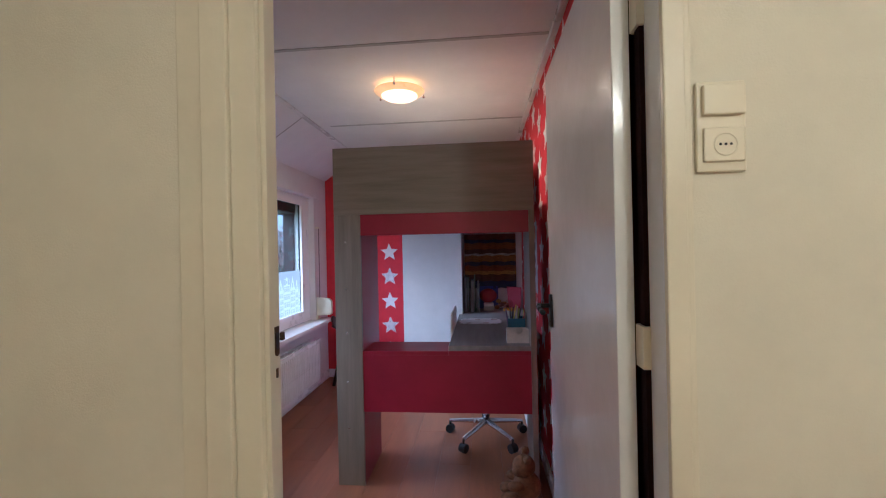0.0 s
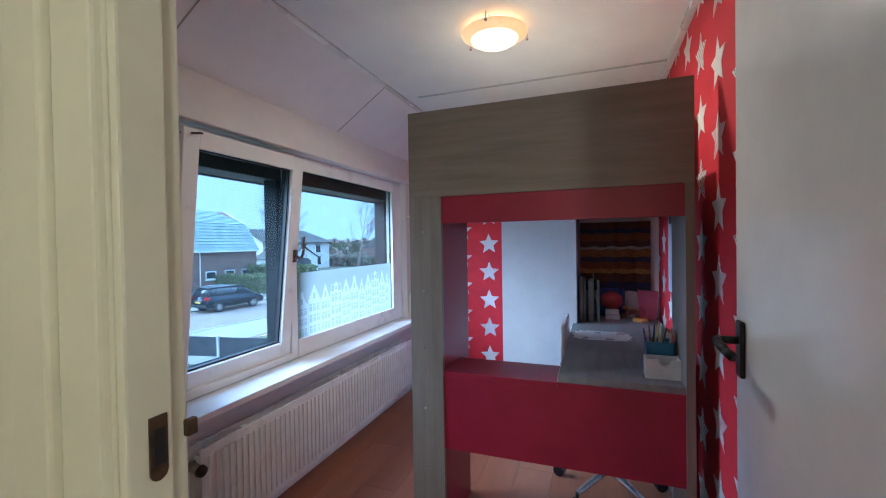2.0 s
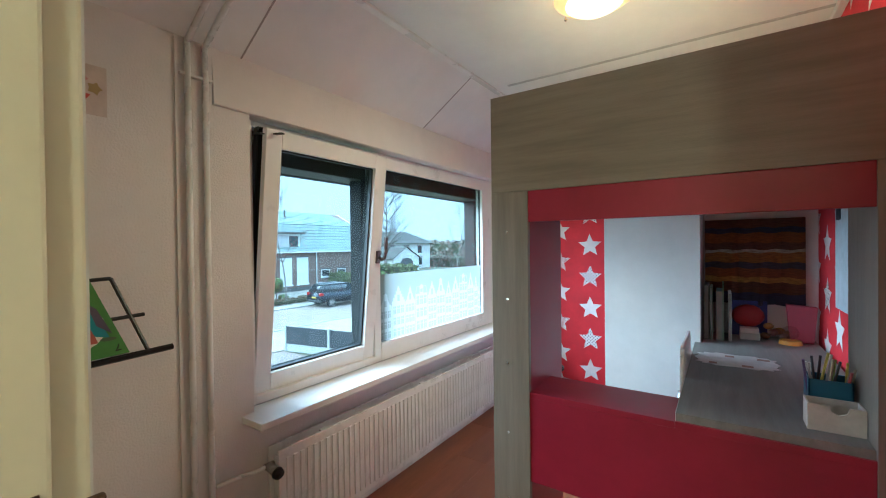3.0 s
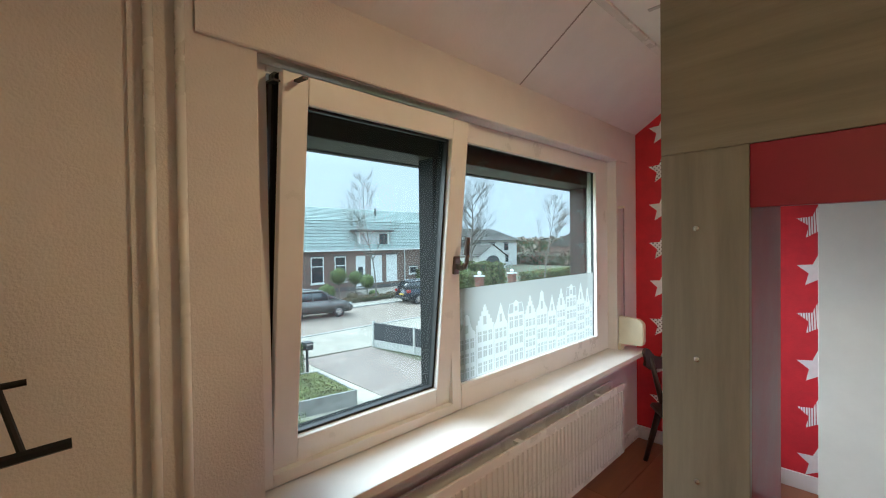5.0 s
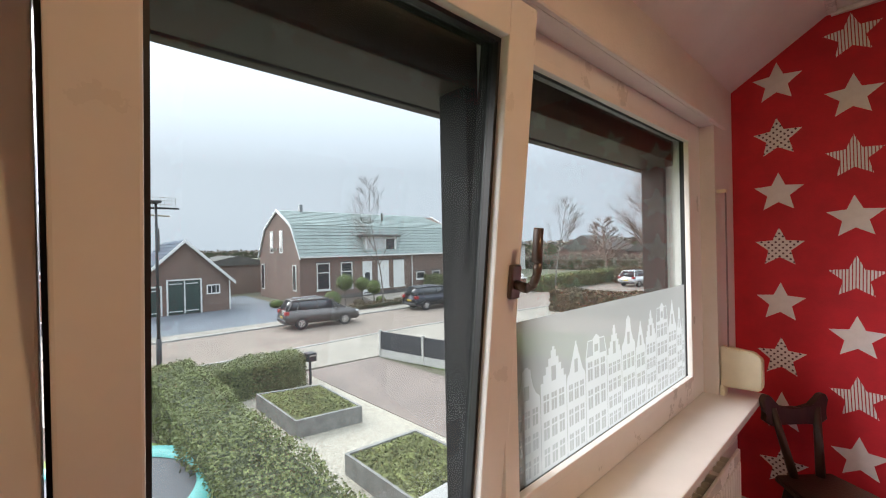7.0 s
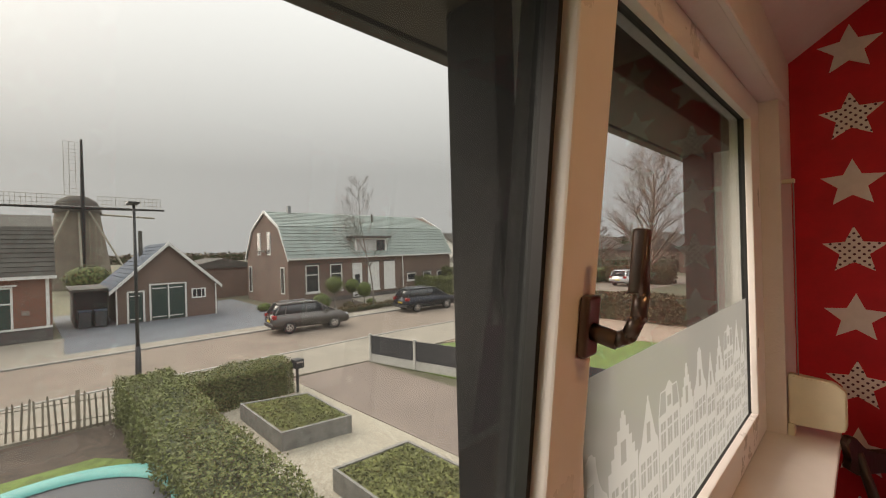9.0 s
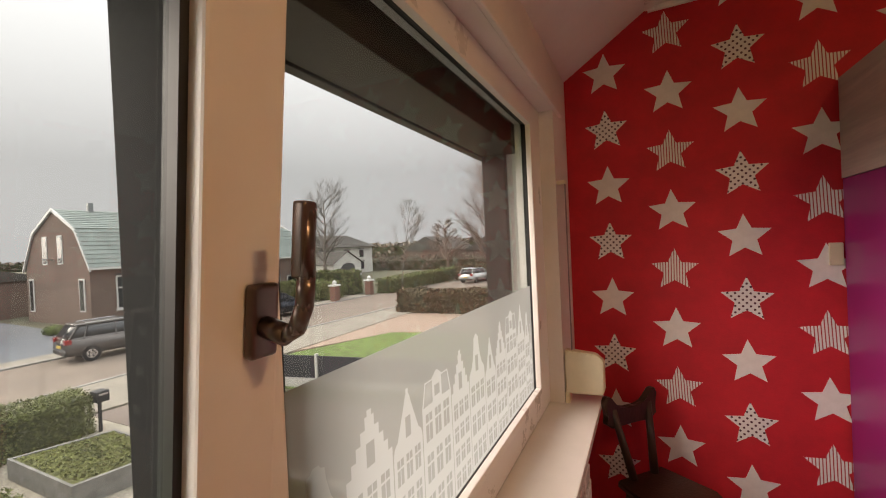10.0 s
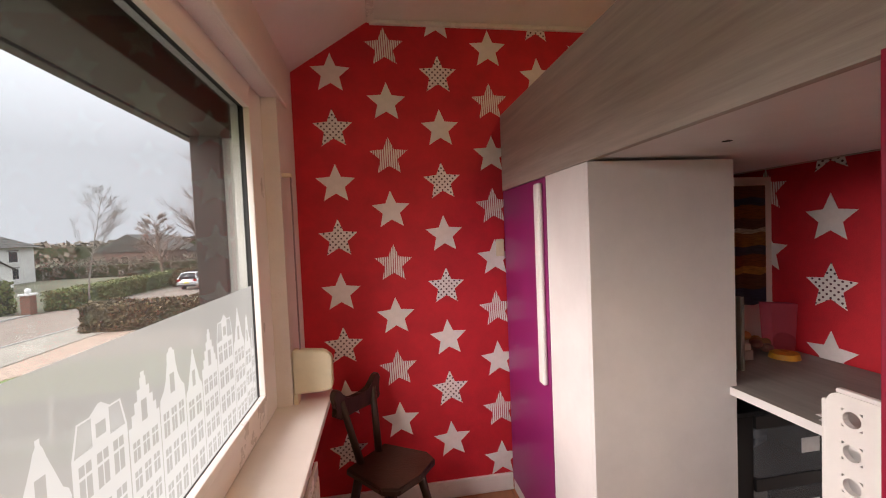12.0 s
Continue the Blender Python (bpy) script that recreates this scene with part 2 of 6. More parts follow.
def part(name, bm, material, parent=None, label="", smooth=False, kind=""):
    me = mesh_of(bm, name)
    me.materials.append(material)
    if smooth:
        for p in me.polygons:
            p.use_smooth = True
    ob = new(name, me)
    if parent is not None:
        attach(ob, parent)
    return tagged(ob, label, "", "", kind)


def thing(name, loc, label, category, group="", kind=""):
    ob = new(name)
    ob.empty_display_size = 0.05
    ob.location = loc
    ob.matrix_basis = Matrix.Translation(loc)
    return tagged(ob, label, category, group, kind)


def B():
    return bmesh.new()


def box(x0, x1, y0, y1, z0, z1, bevel=0.0, bm=None, seg=2):
    own = bmesh.new()
    m = Matrix.Translation(((x0 + x1) / 2, (y0 + y1) / 2, (z0 + z1) / 2)) @ Matrix.Diagonal((abs(x1 - x0), abs(y1 - y0), abs(z1 - z0), 1))
    bmesh.ops.create_cube(own, size=1, matrix=m)
    if bevel:
        bmesh.ops.bevel(own, geom=own.edges[:], offset=bevel, segments=seg, affect='EDGES', profile=0.6)
    return merge(bm, own)


def merge(bm, own):
    if bm is None:
        return own
    me = bpy.data.meshes.new("tmp")
    own.to_mesh(me)
    own.free()
    bm.from_mesh(me)
    bpy.data.meshes.remove(me)
    return bm


def rod(p0, p1, r0, r1=None, n=12, bm=None):
    own = bmesh.new()
    p0, p1 = Vector(p0), Vector(p1)
    d = p1 - p0
    m = Matrix.Translation((p0 + p1) / 2) @ d.to_track_quat('Z', 'Y').to_matrix().to_4x4()
    bmesh.ops.create_cone(own, cap_ends=True, segments=n, radius1=r0, radius2=r0 if r1 is None else r1, depth=d.length, matrix=m)
    return merge(bm, own)


def ball(c, r, bm=None, n=12, squash=(1, 1, 1)):
    own = bmesh.new()
    bmesh.ops.create_uvsphere(own, u_segments=n, v_segments=max(6, n // 2 + 2), radius=r, matrix=Matrix.Translation(c) @ Matrix.Diagonal((*squash, 1)))
    return merge(bm, own)


def prism(pts, axis, a0, a1, bm=None):
    """A polygon in the two other axes (in their order), drawn out along axis from a0 to a1."""
    own = bmesh.new()
    put = {"x": lambda p, a: (a, p[0], p[1]), "y": lambda p, a: (p[0], a, p[1]), "z": lambda p, a: (p[0], p[1], a)}[axis]
    lo = [own.verts.new(put(p, a0)) for p in pts]
    hi = [own.verts.new(put(p, a1)) for p in pts]
    own.faces.new(lo)
    own.faces.new(hi)
    for i in range(len(pts)):
        j = (i + 1) % len(pts)
        own.faces.new((lo[i], lo[j], hi[j], hi[i]))
    return merge(bm, own)


def lathe(profile, c, bm=None, n=24):
    own = bmesh.new()
    rings = [[own.verts.new((c[0] + r * math.cos(a * 2 * math.pi / n), c[1] + r * math.sin(a * 2 * math.pi / n), c[2] + z)) for a in range(n)] for r, z in profile]
    for a, b in zip(rings, rings[1:]):
        for i in range(n):
            own.faces.new((a[i], a[(i + 1) % n], b[(i + 1) % n], b[i]))
    return merge(bm, own)


def tube(pts, r, bm=None, n=8):
    bm = bm or bmesh.new()
    for a, b in zip(pts, pts[1:]):
        rod(a, b, r, r, n, bm)
    for p in pts[1:-1]:
        ball(p, r * 1.02, bm, n)
    return bm


def structure(name, bm, material, label="", category=""):
    ob = part(name, bm, material, None, label, kind="structure")
    return tagged(ob, label, category, "", "structure")


# ---------------------------------------------------------------- the room
XR, YD, YF, ZC = 2.0, 1.125, 4.47, 2.315      # right wall, door wall, far wall, ceiling
SLX, SLZ = 0.365, 2.07                        # where the slope meets the ceiling, and where it meets the wall
HALL_Y = 1.06

floor = structure("floor", box(-0.2, 3.4, -1.6, YD, -0.12, -0.012, bm=box(-0.2, XR + 0.15, YD, 4.7, -0.12, -0.012)), mat("subfloor", (0.05, 0.03, 0.02), 0.9), "reddish laminate plank floor", "floor")
structure("ceiling", prism([(SLX, ZC), (XR + 0.15, ZC), (XR + 0.15, ZC + 0.15), (0.2, ZC + 0.15)], "y", YD, 4.7), CEIL, "white boarded flat ceiling with narrow seams", "ceiling")
structure("ceiling_slope", prism([(0.0, SLZ), (SLX, ZC), (0.2, ZC + 0.15), (-0.3, ZC + 0.15), (-0.3, SLZ)], "y", YD, 4.7), CEIL, "white sloped ceiling above the window", "ceiling")
structure("ceiling_hall", box(-0.2, 3.4, -1.6, YD, 2.5, 2.6), CEIL, "white hall ceiling", "ceiling")
# seams and cover strip of the ceiling boards
bm = box(0.47, XR, 2.165, 2.185, ZC - 0.004, ZC + 0.001)
box(0.47, XR, 3.385, 3.405, ZC - 0.004, ZC + 0.001, bm=bm)
structure("trim_seam", bm, mat("seam_grey", (0.55, 0.54, 0.53), 0.8), "thin ceiling seam strip", "trim")
structure("trim_ridge", box(SLX - 0.012, SLX + 0.022, YD, YF, ZC - 0.012, ZC + 0.002, 0.003), WHITE, "white strip along the ceiling bend", "trim")
for yy in (1.93, 3.13):
    sl = Vector((SLX, 0, ZC - SLZ)).normalized()
    structure("trim_slope_seam", prism([(0.0 + 0.003, SLZ - 0.001), (SLX, ZC - 0.003), (SLX, ZC + 0.002), (0.0, SLZ + 0.004)], "y", yy, yy + 0.006), mat("seam_dark", (0.38, 0.35, 0.33), 0.8), "thin seam in the sloped ceiling", "trim")

# window wall with its opening
WY0, WY1, WZ0, WZ1 = 1.965, 4.16, 0.63, 1.857
bm = box(-0.3, 0, -0.2 + YD, WY0, -0.1, SLZ + 0.25)
box(-0.3, 0, WY1, 4.7, -0.1, SLZ + 0.25, bm=bm)
box(-0.3, 0, WY0, WY1, -0.1, WZ0, bm=bm)
box(-0.3, 0, WY0, WY1, WZ1, SLZ + 0.25, bm=bm)
structure("wall_window", bm, WALL, "pale pinkish painted wall around the window", "wall")
wall_far = structure("wall_far", box(-0.3, 2.3, YF, YF + 0.15, -0.1, 2.6), RED, "red wallpaper wall with white stars", "wall")
wall_right = structure("wall_right", box(XR, XR + 0.15, YD, 4.7, -0.1, 2.6), RED, "red wallpaper wall with white stars", "wall")
DX0, DX1, DZ = 1.18, 1.985, 2.08
bm = box(-0.3, DX0 - 0.03, HALL_Y, YD, -0.1, 2.62)
box(DX1 + 0.03, 3.4, HALL_Y, YD, -0.1, 2.62, bm=bm)
box(DX0 - 0.03, DX1 + 0.03, HALL_Y, YD, DZ + 0.03, 2.62, bm=bm)
structure("wall_door", bm, HALLWALL, "cream painted wall around the doorway", "wall")
bm = box(-0.3, 0.15, -1.6, HALL_Y, -0.1, 2.62)
box(3.25, 3.4, -1.6, HALL_Y, -0.1, 2.62, bm=bm)
box(-0.3, 3.4, -1.75, -1.6, -0.1, 2.62, bm=bm)
structure("wall_hall", bm, HALLWALL, "cream painted hall walls", "wall")
structure("wall_nook", box(1.478, XR, 3.99, 4.2, 0, 1.49), WALL, "pale back wall of the desk nook", "wall")
structure("baseboard_far", box(0.0, 0.98, YF - 0.016, YF, 0, 0.085, 0.004), WHITE, "white painted baseboard", "baseboard")
structure("baseboard_right", box(XR - 0.016, XR, YD, 4.12, 0, 0.085, 0.004), WHITE, "white painted baseboard", "baseboard")
structure("baseboard_window", box(0, 0.016, YD, YF - 0.016, 0, 0.085, 0.004), WHITE, "white painted baseboard", "baseboard")
structure("trim_coving", box(XR - 0.03, XR, YD, YF, ZC - 0.03, ZC - 0.002, 0.004), WHITE, "white strip along the ceiling edge", "trim")
structure("trim_coving_far", box(SLX, XR - 0.03, YF - 0.02, YF, ZC - 0.022, ZC - 0.002, 0.003), WHITE, "white strip along the ceiling edge", "trim")

# storey below, and the flat roof over the hall and room
OUTBRICK = brick_mat("outer_brick", (0.22, 0.09, 0.06), (0.28, 0.13, 0.085), (0.35, 0.33, 0.30))
bm = box(-0.3, -0.05, -1.75, 4.7, -2.92, -0.1005)
box(3.15, 3.4, -1.75, YD, -2.92, -0.1205, bm=bm)
box(XR - 0.1, XR + 0.15, YD, 4.7, -2.92, -0.1205, bm=bm)
box(-0.05, 3.15, -1.75, -1.5, -2.92, -0.1205, bm=bm)
box(-0.05, XR - 0.1, 4.45, 4.7, -2.92, -0.1205, bm=bm)
box(XR + 0.15, 3.15, YD - 0.25, YD, -2.92, -0.1205, bm=bm)
structure("wall_lower_storey", bm, OUTBRICK, "brown brick wall of the storey below", "wall")
structure("roof_hall", box(-0.45, 3.55, -1.9, YD, 2.63, 2.75, 0.02), mat("roof_felt", (0.05, 0.05, 0.05), 0.9), "dark felt flat roof over the hall", "roof")
structure("roof_room", box(-0.45, XR + 0.3, YD + 0.004, 4.85, 2.63, 2.75, 0.02), mat("roof_felt_grey", (0.06, 0.06, 0.06), 0.9), "dark felt flat roof over the bedroom", "roof")

# stars printed on the wallpaper
def star_mesh(kind):
    bm_ = B()
    R, r = 0.094, 0.043
    pts = [((R if i % 2 == 0 else r) * math.sin(i * math.pi / 5), (R if i % 2 == 0 else r) * math.cos(i * math.pi / 5)) for i in range(10)]
    prism(pts, "z", 0.0, 0.0012, bm_)
    me = mesh_of(bm_, "star")
    me.materials.append(STAR[kind])
    return me


STARS = {k: star_mesh(k) for k in STAR}
KINDS = {0: (1.05, "plain", "dots"), 1: (0.92, "plain", "stripe"), 2: (1.305, "plain", "dots"), 3: (1.177, "plain", "stripe")}


def stars(wall, place, u0, cols, zmin, zmax, first, skip=None):
    for c in range(cols):
        z0, k0, k1 = KINDS[(first + c) % 4]
        for k in range(-6, 7):
            z = z0 + 0.2545 * k
            if not zmin + 0.05 < z < zmax - 0.03 or (skip and skip(u0 + c * 0.251, z)):
                continue
            ob = new("star", STARS[k0 if k % 2 == 0 else k1])
            ob.matrix_basis = place(u0 + c * 0.251, z) @ Matrix.Rotation(radians(random.uniform(-2.5, 2.5)), 4, 'Z')
            attach(ob, wall)


stars(wall_far, lambda u, z: Matrix.Translation((u, YF, z)) @ Euler((radians(90), 0, 0)).to_matrix().to_4x4(), 0.177, 8, 0.05, 2.36, 0,
      lambda u, z: u < SLX + 0.02 and z > SLZ - 0.02 + u * 0.6)
stars(wall_right, lambda u, z: Matrix.Translation((XR, u, z)) @ Matrix(((0, 0, -1, 0), (-1, 0, 0, 0), (0, 1, 0, 0), (0, 0, 0, 1))), 1.25, 12, 0.05, 2.38, 0)

# ---------------------------------------------------------------- doorway and door
door_frame = thing("door_1", (DX0, HALL_Y, 0), "cream gloss painted door frame with moulded casing", "door frame", kind="structure")
bm = box(DX0 - 0.03, DX0, HALL_Y - 0.004, YD + 0.004, 0, DZ, 0.003)
part("jamb", bm, CREAM, door_frame)
part("jamb", box(DX1, DX1 + 0.03, HALL_Y - 0.004, YD + 0.004, 0, DZ, 0.003), DOORW, door_frame)
part("head_jamb", box(DX0 - 0.03, DX1 + 0.03, HALL_Y - 0.004, YD + 0.004, DZ, DZ + 0.03, 0.003), CREAM, door_frame)
part("door_stop", box(DX0, DX0 + 0.012, HALL_Y + 0.0, HALL_Y + 0.045, 0, DZ, 0.003), CREAM, door_frame)
for i, (a, b_, d) in enumerate(((0.18, 0.12, 0.010), (0.12, 0.06, 0.022), (0.06, 0.0, 0.013))):
    part("casing", box(DX0 - a, DX0 - b_ - 0.001, HALL_Y - d, HALL_Y, 0, DZ + 0.06, 0.004), CREAM, door_frame)
part("casing", box(DX1 + 0.001, DX1 + 0.042, HALL_Y - 0.016, HALL_Y, 0, DZ + 0.06, 0.004), CREAM, door_frame)
part("casing", box(DX1 + 0.043, DX1 + 0.056, HALL_Y - 0.006, HALL_Y, 0, DZ + 0.06, 0.003), CREAM, door_frame)
part("head_casing", box(DX0 - 0.045, DX1 + 0.042, HALL_Y - 0.018, HALL_Y, DZ + 0.061, DZ + 0.12, 0.004), CREAM, door_frame)
# room side casing
part("casing", box(DX0 - 0.07, DX0 - 0.002, YD, YD + 0.006, 0, DZ + 0.06, 0.002), WHITE, door_frame)
part("head_casing", box(DX0 - 0.07, DX1, YD, YD + 0.006, DZ + 0.061, DZ + 0.12, 0.004), WHITE, door_frame)
RUST = mat("worn_brass", (0.10, 0.06, 0.035), 0.6, 0.5, 0.3, 30)
for y0, y1, z0, z1, mm in ((1.080, 1.098, 1.098, 1.160, RUST), (1.084, 1.0915, 1.046, 1.070, RUST)):
    yc = (y0 + y1) / 2
    sp = part("strike_plate", box(DX0 + 0.0115, DX0 + 0.014, y0, y1, z0 + 0.006, z1, 0.0006), mm, door_frame, "worn brass strike plate")
    part("rounded_end", rod((DX0 + 0.0115, yc, z0 + 0.007), (DX0 + 0.0138, yc, z0 + 0.007), (y1 - y0) / 2, None, 14), mm, sp)
    part("latch_hole", box(DX0 + 0.0141, DX0 + 0.0144, y0 + 0.004, y1 - 0.003, z0 + 0.014, z1 - 0.012), BLACK, sp)
part("latch_hook", box(DX0, DX0 + 0.008, 1.124, 1.136, 1.122, 1.140, 0.002), RUST, door_frame, "small dark latch hook")
for z in (0.22, 1.06, 1.78):
    part("hinge", rod((DX1 - 0.006, 1.158, z), (DX1 - 0.006, 1.158, z + 0.09), 0.009), CREAM, door_frame)
    part("hinge_leaf", box(DX1 - 0.016, DX1 + 0.001, YD - 0.002, 1.165, z, z + 0.09, 0.002), CREAM, door_frame)

# Added near-black strips: their colour paints the shade of the hinge gap.
part("gap_shade_strip", box(DX1 - 0.009, XR - 0.002, YD + 0.005, YD + 0.03, 0, DZ), mat("gap_shade", (0.02, 0.008, 0.007), 0.9, 0, 0.2, 12, spec=0.1), door_frame, "added dark strip painting the hinge gap's shade")
part("gap_shade_back", box(XR - 0.008, XR - 0.002, YD + 0.031, YD + 0.22, 0, DZ), mat("gap_shade_reddish", (0.03, 0.008, 0.009), 0.9, 0, 0.2, 12, spec=0.1), door_frame, "added dark strip painting the shade behind the hinges")

door = thing("room_door", (DX1 - 0.03, YD + 0.02, 0.01), "white gloss painted flush door standing wide open", "door")
part("leaf", box(1.93, 1.969, 1.166, 2.055, 0.012, 2.06, 0.003), DOORW, door)
hp = part("handle_plate", box(1.919, 1.930, 1.985, 2.025, 0.985, 1.122, 0.0045, seg=3), BLACK, door, "black metal handle plate", True)
lev = rod((1.921, 2.003, 1.075), (1.875, 2.003, 1.075), 0.0095)
tube([(1.875, 2.003, 1.075), (1.870, 1.97, 1.072), (1.872, 1.915, 1.066), (1.876, 1.885, 1.062)], 0.0105, lev, 10)
part("lever", lev, BLACK, door, "black door lever", True)
part("keyhole", rod((1.9185, 2.004, 1.02), (1.9178, 2.004, 1.02), 0.005), CHROME, door)

# switch and socket beside the doorway
sw = thing("light_switch", (2.10, HALL_Y, 1.54), "cream plastic light switch above a wall socket", "switch")
SX0, SX1, SZ0, SZ1 = 2.047, 2.135, 1.455, 1.625
part("back_plate", box(SX0, SX1, HALL_Y - 0.010, HALL_Y, SZ0, SZ1, 0.004, seg=3), SWITCH, sw)
part("rocker", box(SX0 + 0.009, SX1 - 0.004, HALL_Y - 0.020, HALL_Y - 0.009, SZ0 + 0.105, SZ1 - 0.008, 0.004, seg=3), SWITCH, sw)
so = part("socket_plate", box(SX0 + 0.010, SX1 - 0.005, HALL_Y - 0.016, HALL_Y - 0.009, SZ0 + 0.018, SZ0 + 0.082, 0.004, seg=3), SWITCH, sw)
cx_, cz_ = (SX0 + SX1) / 2 + 0.004, SZ0 + 0.05
ring = B()
lathe([(0.019, 0), (0.021, 0.0015), (0.022, 0.0)], (0, 0, 0), ring)
ring.transform(Matrix.Translation((cx_, HALL_Y - 0.0165, cz_)) @ Matrix.Rotation(radians(90), 4, 'X'))
part("socket_ring", ring, SWITCH, so, "", True)
# Pin holes are flat discs with their shade in the colour.
for dx in (-0.0095, 0, 0.0095):
    part("pin_hole", rod((cx_ + dx, HALL_Y - 0.0165, cz_), (cx_ + dx, HALL_Y - 0.0158, cz_), 0.0026), SHADOW, so)

# ---------------------------------------------------------------- window
XG = -0.088
win = thing("window_1", (XG, 3.0, WZ0), "white plastic window with a tilted sash and a fixed pane", "window", kind="structure")
GY0, GY1, GZ0, GZ1 = 2.785, 4.017, 0.751, 1.783
F0, F1 = XG - 0.035, XG + 0.030
part("window_frame", box(F0, F1, GY1, WY1, 0.66, WZ1, 0.003), UPVC, win)
part("window_frame", box(F0, F1, WY0, WY0 + 0.045, 0.66, WZ1, 0.003), UPVC, win)
part("window_frame", box(F0, F1, GY0, GY1, GZ1, WZ1, 0.003), UPVC, win)
part("window_frame", box(F0, F1, GY0, GY1, 0.66, GZ0, 0.003), UPVC, win)
part("window_frame", box(F0, F1, WY0 + 0.045, GY0 - 0.05, GZ1 + 0.05, WZ1, 0.003), UPVC, win)
part("window_frame", box(F0, F1, WY0 + 0.045, GY0 - 0.05, 0.66, 0.695, 0.003), UPVC, win)
part("mullion", box(F0, F1 - 0.004, GY0 - 0.05, GY0, 0.66, WZ1, 0.003), UPVC, win)
g = 0.006
bm = box(XG - 0.008, XG + 0.010, GY0, GY0 + g, GZ0, GZ1)
box(XG - 0.008, XG + 0.010, GY1 - g, GY1, GZ0, GZ1, bm=bm)
box(XG - 0.008, XG + 0.010, GY0, GY1, GZ1 - g, GZ1, bm=bm)
box(XG - 0.008, XG + 0.010, GY0, GY1, GZ0, GZ0 + g, bm=bm)
part("gasket", bm, GASKET, win)
bead = box(XG + 0.0105, F1 + 0.001, GY0, GY1, GZ0 - 0.012, GZ0 + 0.012, 0.003)
box(XG + 0.0105, F1 + 0.001, GY0, GY1, GZ1 - 0.012, GZ1 + 0.012, 0.003, bead)
box(XG + 0.0105, F1 + 0.001, GY1 - 0.012, GY1 + 0.012, GZ0 + 0.012, GZ1 - 0.012, 0.003, bead)
part("glazing_bead", bead, UPVC, win)
pane = part("pane", box(XG - 0.004, XG, GY0 + 0.003, GY1 - 0.003, GZ0 + 0.003, GZ1 - 0.003), GLASS, win)
pane.visible_shadow = False

# frosted film with a row of canal houses, on the fixed pane
film = thing("window_film", (XG, 3.4, GZ0), "frosted window film printed with white canal houses", "window film")
part("film_sheet", box(XG + 0.001, XG + 0.0016, GY0 + g, GY1 - g, GZ0 + g, 1.155), FILM, film).visible_shadow = False


def canal_house(y0, w, h, style, floors):
    """A gabled house front as one flat cut-out with its windows left open."""
    z0, x = GZ0 + 0.008, XG + 0.0022
    body = h * (0.80 if style == 3 else 0.66)
    cols = 3 if w > 0.095 else 2
    ww = w * 0.62 / cols
    gp = (w - ww * cols) / (cols + 1)
    ys, win_y = [0.0], []
    for c in range(cols):
        a = gp + c * (gp + ww)
        ys += [a, a + ww * 0.45, a + ww * 0.55, a + ww]
        win_y += [4 * c + 1, 4 * c + 3]
    ys.append(w)
    zs, win_z = [0.0], []
    for f in range(floors):
        a, fh = f * body / floors, body / floors
        zs += [a + fh * 0.14, a + fh * 0.56, a + fh * 0.62, a + fh * 0.82]
        win_z += [4 * f + 1, 4 * f + 3]
    zs.append(body)
    own = B()
    v = [[own.verts.new((x, y0 + yy_, z0 + zz_)) for zz_ in zs] for yy_ in ys]
    for i in range(len(ys) - 1):
        for j in range(len(zs) - 1):
            if not (i in win_y and j in win_z):
                own.faces.new((v[i][j], v[i + 1][j], v[i + 1][j + 1], v[i][j + 1]))
    t0, t1, c = z0 + body, z0 + h, y0 + w / 2
    k = t1 - t0
    if style == 0:      # stepped gable
        up = []
        for i in range(5):
            f = (1 - i / 5) * w / 2
            up += [(f, k * i / 5.5), (f, k * (i + 1) / 5.5)]
        up = up[1:] + [(0.006, k * 5 / 5.5), (0.006, k)]
    elif style == 1:    # pointed gable with a finial
        up = [(w * 0.46, k * 0.12), (w * 0.36, k * 0.20), (w * 0.22, k * 0.52), (w * 0.13, k * 0.72), (w * 0.08, k * 0.86), (0.004, k * 0.92), (0.004, k)]
    elif style == 2:    # neck gable
        up = [(w * 0.48, k * 0.16), (w * 0.34, k * 0.28), (w * 0.24, k * 0.46), (w * 0.17, k * 0.72), (w * 0.15, k * 0.92), (w * 0.09, k * 0.94), (w * 0.05, k)]
    else:               # mansard roof with a dormer
        up = [(w * 0.16, k * 0.06), (w * 0.16, k * 0.74), (w * 0.19, k * 0.78), (0.004, k)]
    sw, s0, s1 = w * 0.09, t0 + k * 0.16, t0 + k * 0.52
    for sg_ in (1, -1):     # the two halves leave an attic window between them
        edge = [(0.0, t0), (w / 2, t0)] + [(a, t0 + b_) for a, b_ in up] + [(0.0, t1), (0.0, s1), (sw, s1), (sw, s0), (0.0, s0)]
        own.faces.new([own.verts.new((x, c + sg_ * a, zz_)) for a, zz_ in edge])
        if style == 3:      # pale edge of the roof slope
            own.faces.new([own.verts.new((x, c + sg_ * a, t0 + zz_)) for a, zz_ in ((w * 0.50, 0.0), (w * 0.40, k * 0.74), (w * 0.37, k * 0.74), (w * 0.46, 0.0))])
            own.faces.new([own.verts.new((x, c + sg_ * a, t0 + zz_)) for a, zz_ in ((w * 0.40, k * 0.74), (w * 0.40, k * 0.79), (w * 0.17, k * 0.79), (w * 0.17, k * 0.74))])
    bmesh.ops.remove_doubles(own, verts=own.verts[:], dist=0.00005)
    house = part("canal_house", own, FILMW, film)
    if style == 3:
        for sg_ in (1, -1):
            rf = B()
